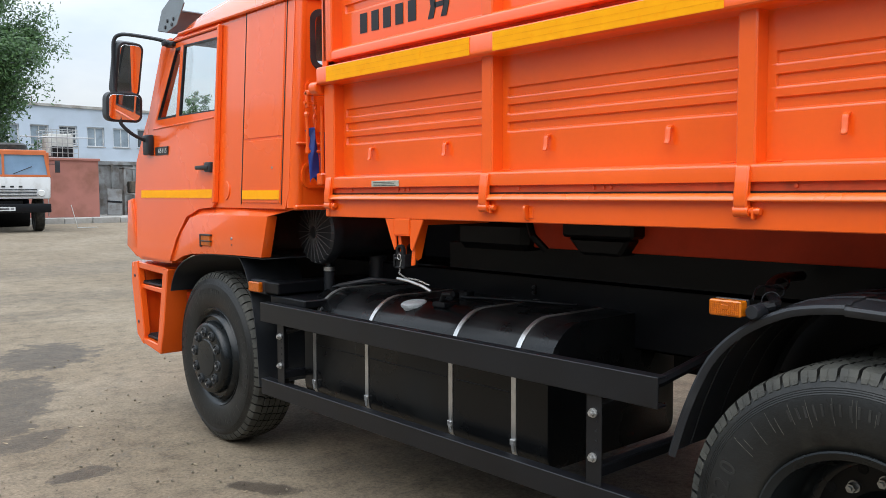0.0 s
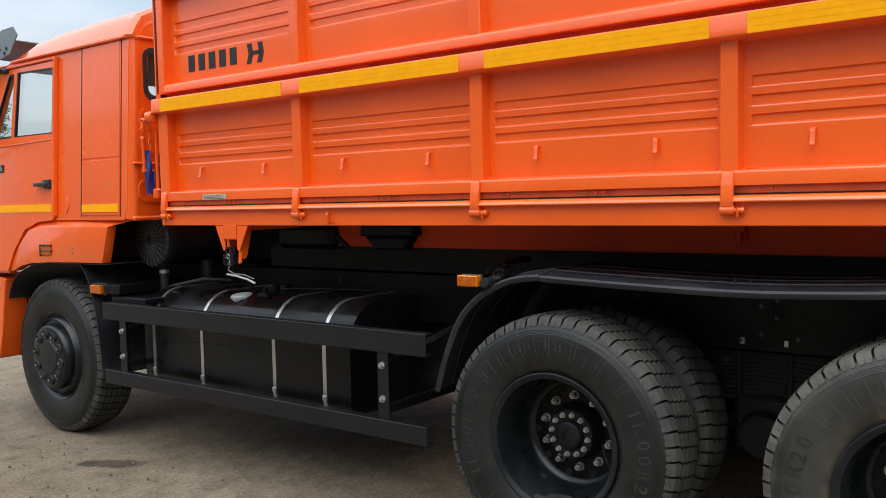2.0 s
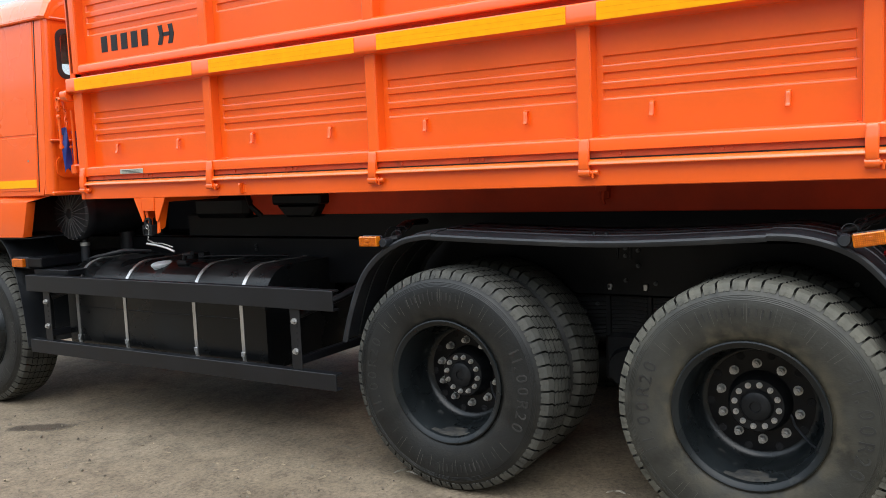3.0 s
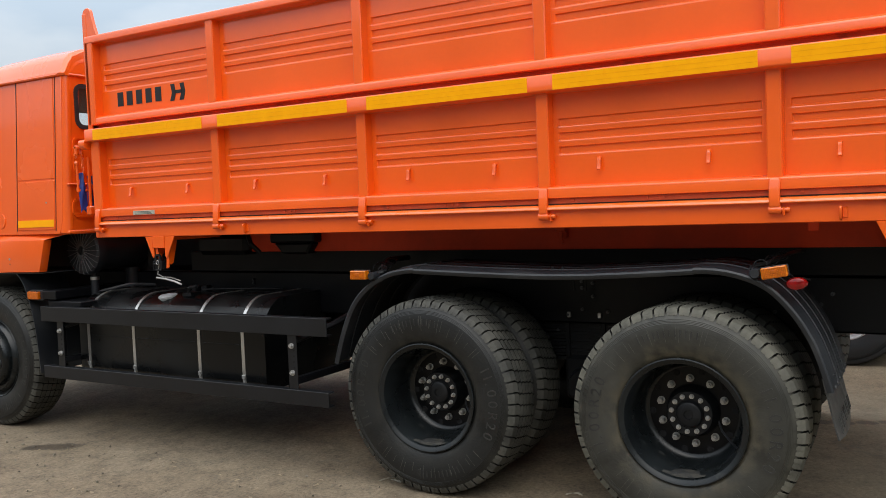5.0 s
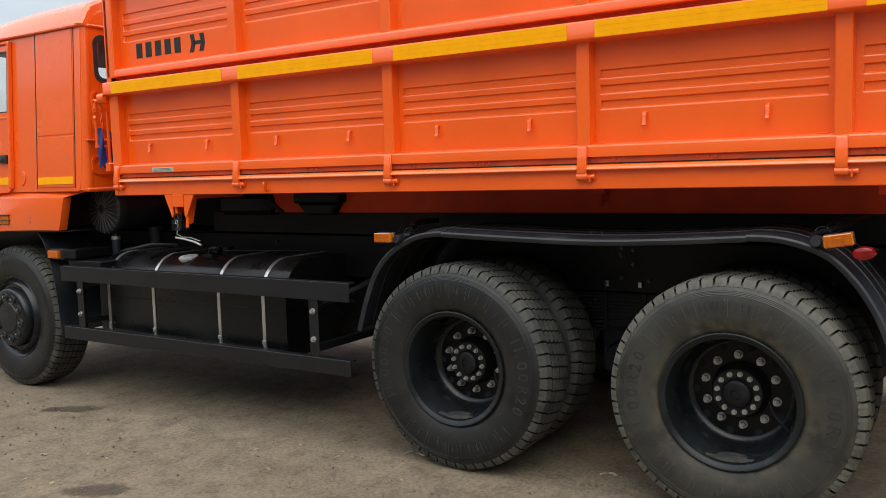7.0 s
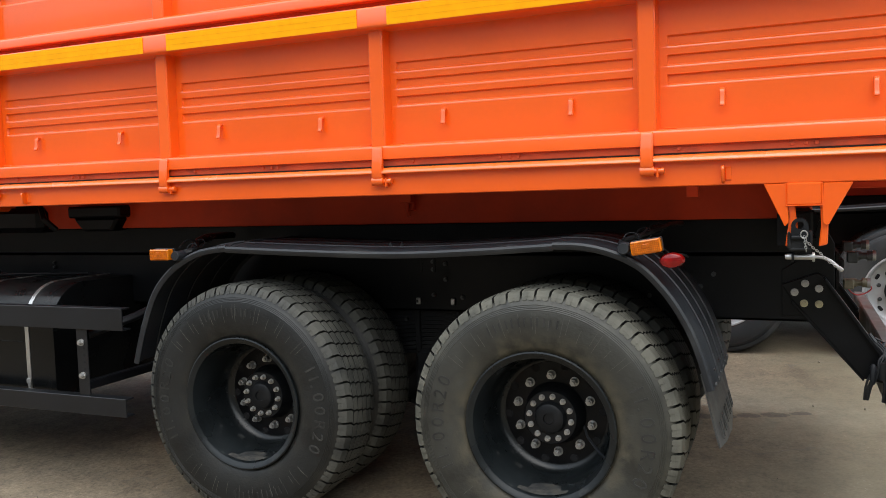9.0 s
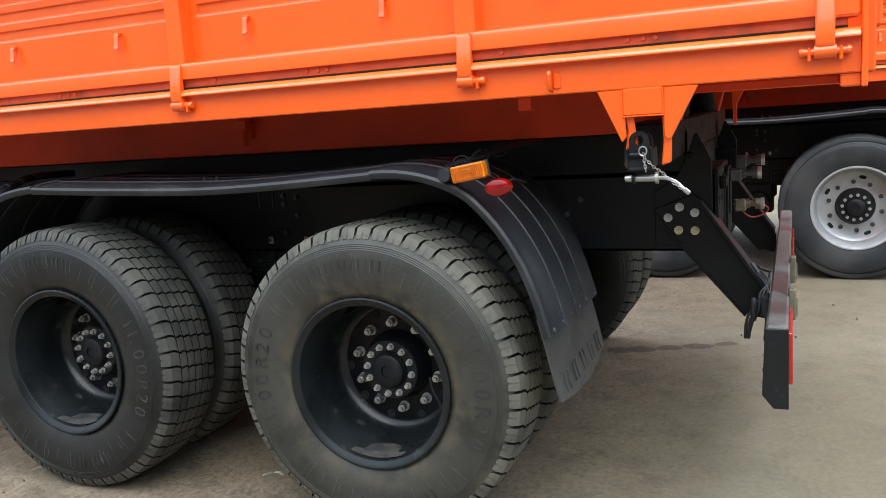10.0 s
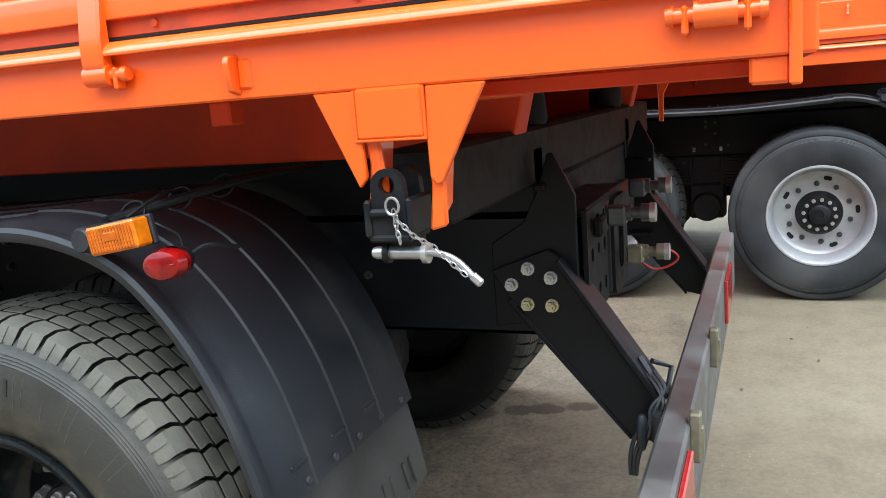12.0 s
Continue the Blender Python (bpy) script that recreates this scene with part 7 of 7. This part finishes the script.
    part("under_frame", Shape().box(-0.5, 0.5, 0.2, 5.5, 0.55, 0.95, 0.03).box(-1.2, 1.2, 1.95, 5.8, 1.0, 1.25, 0.02).lathe([(-1.15, 0.50), (-0.7, 0.50), (0.7, 0.50), (1.15, 0.50)], (0, 4.4, 0.50), "x", 24), BLACK_PAINT, t)


def far_side():
    # kerb in separate stones, the paved strip behind it
    strip = part("pavement", Shape().box(-14, 34, 32.25, 57.0, 0.20, 0.60, 0.0), CONCRETE)
    tagged(strip, "worn concrete strip behind the kerb", "pavement", kind="structure")
    stone = Shape().box(-0.49, 0.49, -0.14, 0.14, 0.0, 0.30, 0.02).mesh("kerb_stone", CONCRETE)
    for k in range(36):
        tilt = math.sin(k * 2.3) * 1.2
        part("kerb_stone", stone, None, strip, loc=(-8.0 + k, 32.10 + 0.02 * math.sin(k * 1.7), 0.36 + 0.015 * math.sin(k * 3.1)), rot=(tilt, 0, tilt * 0.5))
    # red-brown metal store
    store = base("metal_store", (7.6, 36.6, 0.60), "faded red-brown steel storage container", "container")
    part("wall", Shape().box(-2.6, 2.24, -1.5, 1.5, 0.0, 2.28, 0.01), RUST_PINK, store)
    part("roof_edge", Shape().box(-2.66, 2.30, -1.56, 1.56, 2.26, 2.36, 0.015), RUST_PINK, store)
    for x in (-1.0, 0.28):
        part("door_joint", Shape().box(x - 0.02, x + 0.02, -1.515, -1.495, 0.06, 2.2, 0.004), GREY_METAL, store)
    part("latch", Shape().box(0.14, 0.20, -1.56, -1.50, 1.25, 1.85, 0.01), GREY_METAL, store)
    # caged liquid tank on the store's roof
    cage = base("caged_tank", (8.75, 36.6, 2.96), "white plastic tank in a metal cage", "tank")
    part("tank", Shape().box(-0.50, 0.50, -0.45, 0.45, 0.10, 1.02, 0.08, seg=2), TANK_WHITE, cage, "milky plastic tank")
    part("dark_load", Shape().box(-0.42, 0.44, -0.56, -0.47, 0.08, 0.50, 0.03), DARK_VOID, cage)
    for z in (0.04, 0.24, 0.44, 0.64, 0.84, 1.04, 1.18):
        part("cage_hoop", Shape().tube([(-0.62, -0.60, z), (0.62, -0.60, z), (0.62, 0.60, z), (-0.62, 0.60, z)], 0.014, 5, True), STEEL, cage)
    rod = Shape().tube([(0, 0, 0.0), (0, 0, 1.2)], 0.014, 5).mesh("cage_rod", STEEL)
    for k in range(7):
        for y in (-0.60, 0.60):
            part("cage_rod", rod, None, cage, loc=(-0.62 + 1.24 * k / 6, y, 0))
    part("long_rod", Shape().tube([(-1.6, -0.6, 0.86), (1.25, -0.6, 0.88)], 0.018, 5), STEEL, cage)
    # grey yard wall with scrap against it
    wall = part("wall_yard", Shape().box(9.7, 19.0, 39.2, 39.4, 0.55, 3.0, 0.01).box(9.7, 19.0, 39.12, 39.2, 2.86, 3.04, 0.01), GREY_METAL)
    tagged(wall, "weathered grey sheet-metal yard wall", "wall", kind="structure")
    for k in range(9):
        part("wall_post", Shape().box(9.8 + k, 9.88 + k, 39.10, 39.2, 0.58, 2.86, 0.005), GREY_METAL, wall)
    board = base("leaning_panel", (11.05, 36.8, 0.60), "grey metal door panel leaning in the scrap", "panel")
    part("sheet", Shape().box(-0.30, 0.34, -0.03, 0.03, 0.0, 1.15, 0.01, pose(0, 0, 0.02, -10, 4, 0)), GREY_METAL, board)
    part("brace", Shape().box(-0.30, 0.34, -0.05, -0.03, 0.54, 0.62, 0.004, pose(0, 0, 0.02, -10, 4, 0)), BLACK_PAINT, board)
    hoses = base("hose_coils", (9.95, 36.9, 0.60), "black hoses and a small wheel hung on a post", "hose")
    s = Shape().box(-0.04, 0.04, 0.06, 0.14, 0.0, 2.35, 0.01)
    for cz, r in ((2.05, 0.24), (1.85, 0.30), (0.45, 0.28)):
        s.tube([(r * math.cos(w), 0.0, cz + r * 1.25 * math.sin(w)) for w in [2 * math.pi * k / 20 for k in range(20)]], 0.045, 6, True)
    s.tube([(0.1, 0, 2.3), (0.42, 0, 1.9), (0.50, 0, 1.1), (0.40, 0, 0.3), (0.2, 0, 0.05)], 0.035, 6)
    part("hose", s, BLACK_PLASTIC, hoses)
    scrap = base("scrap_rack", (12.6, 37.6, 0.60), "rusty frame rack with scrap parts", "rack")
    part("frame", Shape().box(-0.9, -0.82, -0.3, 0.3, 0.0, 2.1, 0.01).box(0.82, 0.9, -0.3, 0.3, 0.0, 2.1, 0.01).box(-0.9, 0.9, -0.3, 0.3, 0.9, 0.97, 0.01).box(-0.9, 0.9, -0.3, 0.3, 2.04, 2.1, 0.01), GREY_METAL, scrap)
    part("scrap_load", Shape().box(-0.6, 0.1, -0.2, 0.2, 0.97, 1.5, 0.05).box(0.2, 0.7, -0.2, 0.2, 0.97, 1.3, 0.04).box(-0.7, 0.5, -0.25, 0.2, 0.0, 0.6, 0.05), BARK, scrap)
    # pale two-storey building
    b = base("works_building", (0, 57.2, 0.50), "long pale blue-grey plastered works building", "building")
    holes = [[(x, 4.20), (x + 1.12, 4.20), (x + 1.12, 5.48), (x, 5.48)] for x in (-2.0, 1.3, 4.6, 8.0, 11.6, 13.35, 15.1, 16.85, 18.55, 20.2)]
    holes += [[(x, 1.0), (x + 1.12, 1.0), (x + 1.12, 2.3), (x, 2.3)] for x in (8.0, 11.6, 13.35, 15.1, 16.85, 18.55, 20.2)]
    part("wall", Shape().plate([(-6.0, 0.0), (22.0, 0.0), (22.0, 6.62), (-6.0, 6.86)], holes, "y", 0.0, 0.35), PLASTER, b)
    part("side_wall", Shape().box(21.7, 22.0, 0.36, 12.0, 0.0, 6.6, 0.0), PLASTER, b)
    part("roof", Shape().prism([(-6.1, 6.84), (22.1, 6.60), (22.1, 6.78), (-6.1, 7.02)], "y", -0.12, 12.0, 0.01), CONCRETE, b)
    for k, h in enumerate(holes):
        x, z = h[0]
        w = part("window", Shape().plate(h, [[(x + 0.07, z + 0.07), (x + 0.53, z + 0.07), (x + 0.53, z + 1.21), (x + 0.07, z + 1.21)], [(x + 0.59, z + 0.07), (x + 1.05, z + 0.07), (x + 1.05, z + 1.21), (x + 0.59, z + 1.21)]], "y", 0.16, 0.06), WHITE_OLD, b, "white-framed window")
        part("pane", Shape().plate(h, [], "y", 0.20, 0.01), PALE_GLASS if k % 3 else DARK_GLASS, w)
        part("sill", Shape().box(x - 0.05, x + 1.17, -0.06, 0.16, z - 0.05, z - 0.002, 0.005), CONCRETE, w)
    pole = base("lamp_pole", (8.15, 43.5, 0.58), "thin grey steel pole", "pole")
    part("shaft", Shape().lathe([(0.0, 0.08), (6.0, 0.07), (10.5, 0.05)], axis="z", n=12), GREY_METAL, pole)
    part("arm", Shape().tube([(0, 0, 9.4), (0.9, -0.3, 9.5)], 0.03), GREY_METAL, pole)
    rod = base("bent_rod", (6.9, 28.2, ground_height(6.9, 28.2)), "bent pale wire stand on the asphalt", "rod")
    part("wire", Shape().tube([(-0.35, 0, 0.75), (-0.16, 0, 0.02), (0.45, 0.0, 0.015)], 0.012, 6), BADGE_PALE, rod)


def blue_bag(x, y, z0, z1):
    """Two folded strips of blue cloth that hang from a hook."""
    t = base("hanging_blue_cloth", (x, y, z0), "folded blue cloth hung between cab and cargo body", "cloth")
    for dx, dy, w, top, bot in ((0.0, 0.0, 0.050, z1 - z0, 0.0), (0.052, -0.006, 0.034, z1 - z0 - 0.02, 0.010)):
        rows = []
        for k in range(10):
            f = k / 9
            half = w * (0.30 + 0.70 * min(1.0, f * 1.9)) / 2
            rows.append([(dx + half * math.cos(a) + 0.003 * math.sin(a * 3 + f * 5), dy + half * math.sin(a) * 0.55 + 0.005 * math.sin(f * 6 + a * 2), top + (bot - top) * f - (0.012 * math.cos(2 * a) if k == 9 else 0)) for a in [2 * math.pi * j / 16 for j in range(17)]])
        part("fold", Shape().sheet(rows, 0.002), BLUE_CLOTH, t)
    hook = Shape()
    for k in range(5):
        p = Vector((0.010, 0.0, z1 - z0 + 0.010 + 0.030 * k))
        side = Vector((0.9, 0.4, 0)) if k % 2 else Vector((0.35, 0.9, 0))
        hook.tube([p + Vector((0, 0, 0.021 * math.sin(w))) + side * 0.012 * math.cos(w) for w in [2 * math.pi * j / 12 for j in range(12)]], 0.0042, 6, True)
    part("hook_chain", hook, ORANGE, t, "short orange-painted chain")


ground()
tipper_truck((0, 0, 0), "new orange tipper truck with black chassis and dusty tyres")
tipper_truck((4.10, -1.615, 0), "orange tipper truck with silver wheels parked alongside", True)
blue_bag(0.020, 3.862, 1.548, 1.80)
old_truck(4.22, 26.6)
far_side()
tree(4.7, 41.0, 13.0, 3.7, 3, "tall leafy green tree beside the yard", 0.098, 1400, 150)
tree(16.0, 66.0, 9.6, 2.2, 11, "green tree behind the works building", 0.2, 60, 40)
tree(17.8, 43.0, 7.4, 1.35, 23, "young green tree with a loose crown", 0.11, 80, 36)
pebbles()
litter("dry_crust", 0.25, 0.66, 0.13, 2, CRUST, "pale crust of dried mud on the ground")
litter("dry_crust", 0.06, 1.66, 0.15, 7, CRUST, "pale crust of dried mud on the ground")
ground_bits("dry_leaf_bits", 170, 21, LEAF_BIT, 0.006, 0.020, False, "dry leaf bits and straw scattered on the ground")
ground_bits("mud_crumbs", 170, 22, MUD, 0.003, 0.011, True, "dark crumbs of mud scattered on the ground")
off = base("wood_offcut", (1.722, -1.712, 0.0), "short sawn wood offcut lying on the asphalt", "wood")
part("block", Shape().box(-0.13, 0.13, -0.018, 0.018, 0.0, 0.024, 0.004), WOOD, off, rot=(0, 0, -17))
rear_cloth()


def sky_blocker_wall(name, x0, x1, y0, y1, height):
    """A plain rendered wall with coping, added unseen behind the camera to block skylight."""
    w = new(name, Shape().box(x0, x1, y0, y1, -0.2, height, 0.02).mesh(name, WALL_GREY))
    part("coping", Shape().box(x0 - 0.08, x1 + 0.08, y0 - 0.08, y1 + 0.08, height, height + 0.12, 0.02), WALL_GREY, w)
    tagged(w, "added unseen grey rendered wall that blocks low sky light", "wall", kind="structure")


WALL_GREY = material("grey_wall_render", (0.24, 0.23, 0.21), 0.85, vary=0.2, scale=0.6, dirt=(0.16, 0.15, 0.13), dirt_at=0.6, dirt_scale=0.8, bump=0.1, bump_scale=30)
# both are added out of view, to darken the ground beneath the truck
sky_blocker_wall("wall_west", -12.4, -12.0, -20.0, 30.0, 5.6)
sky_blocker_wall("wall_south", -12.0, 26.0, -20.4, -20.0, 5.6)
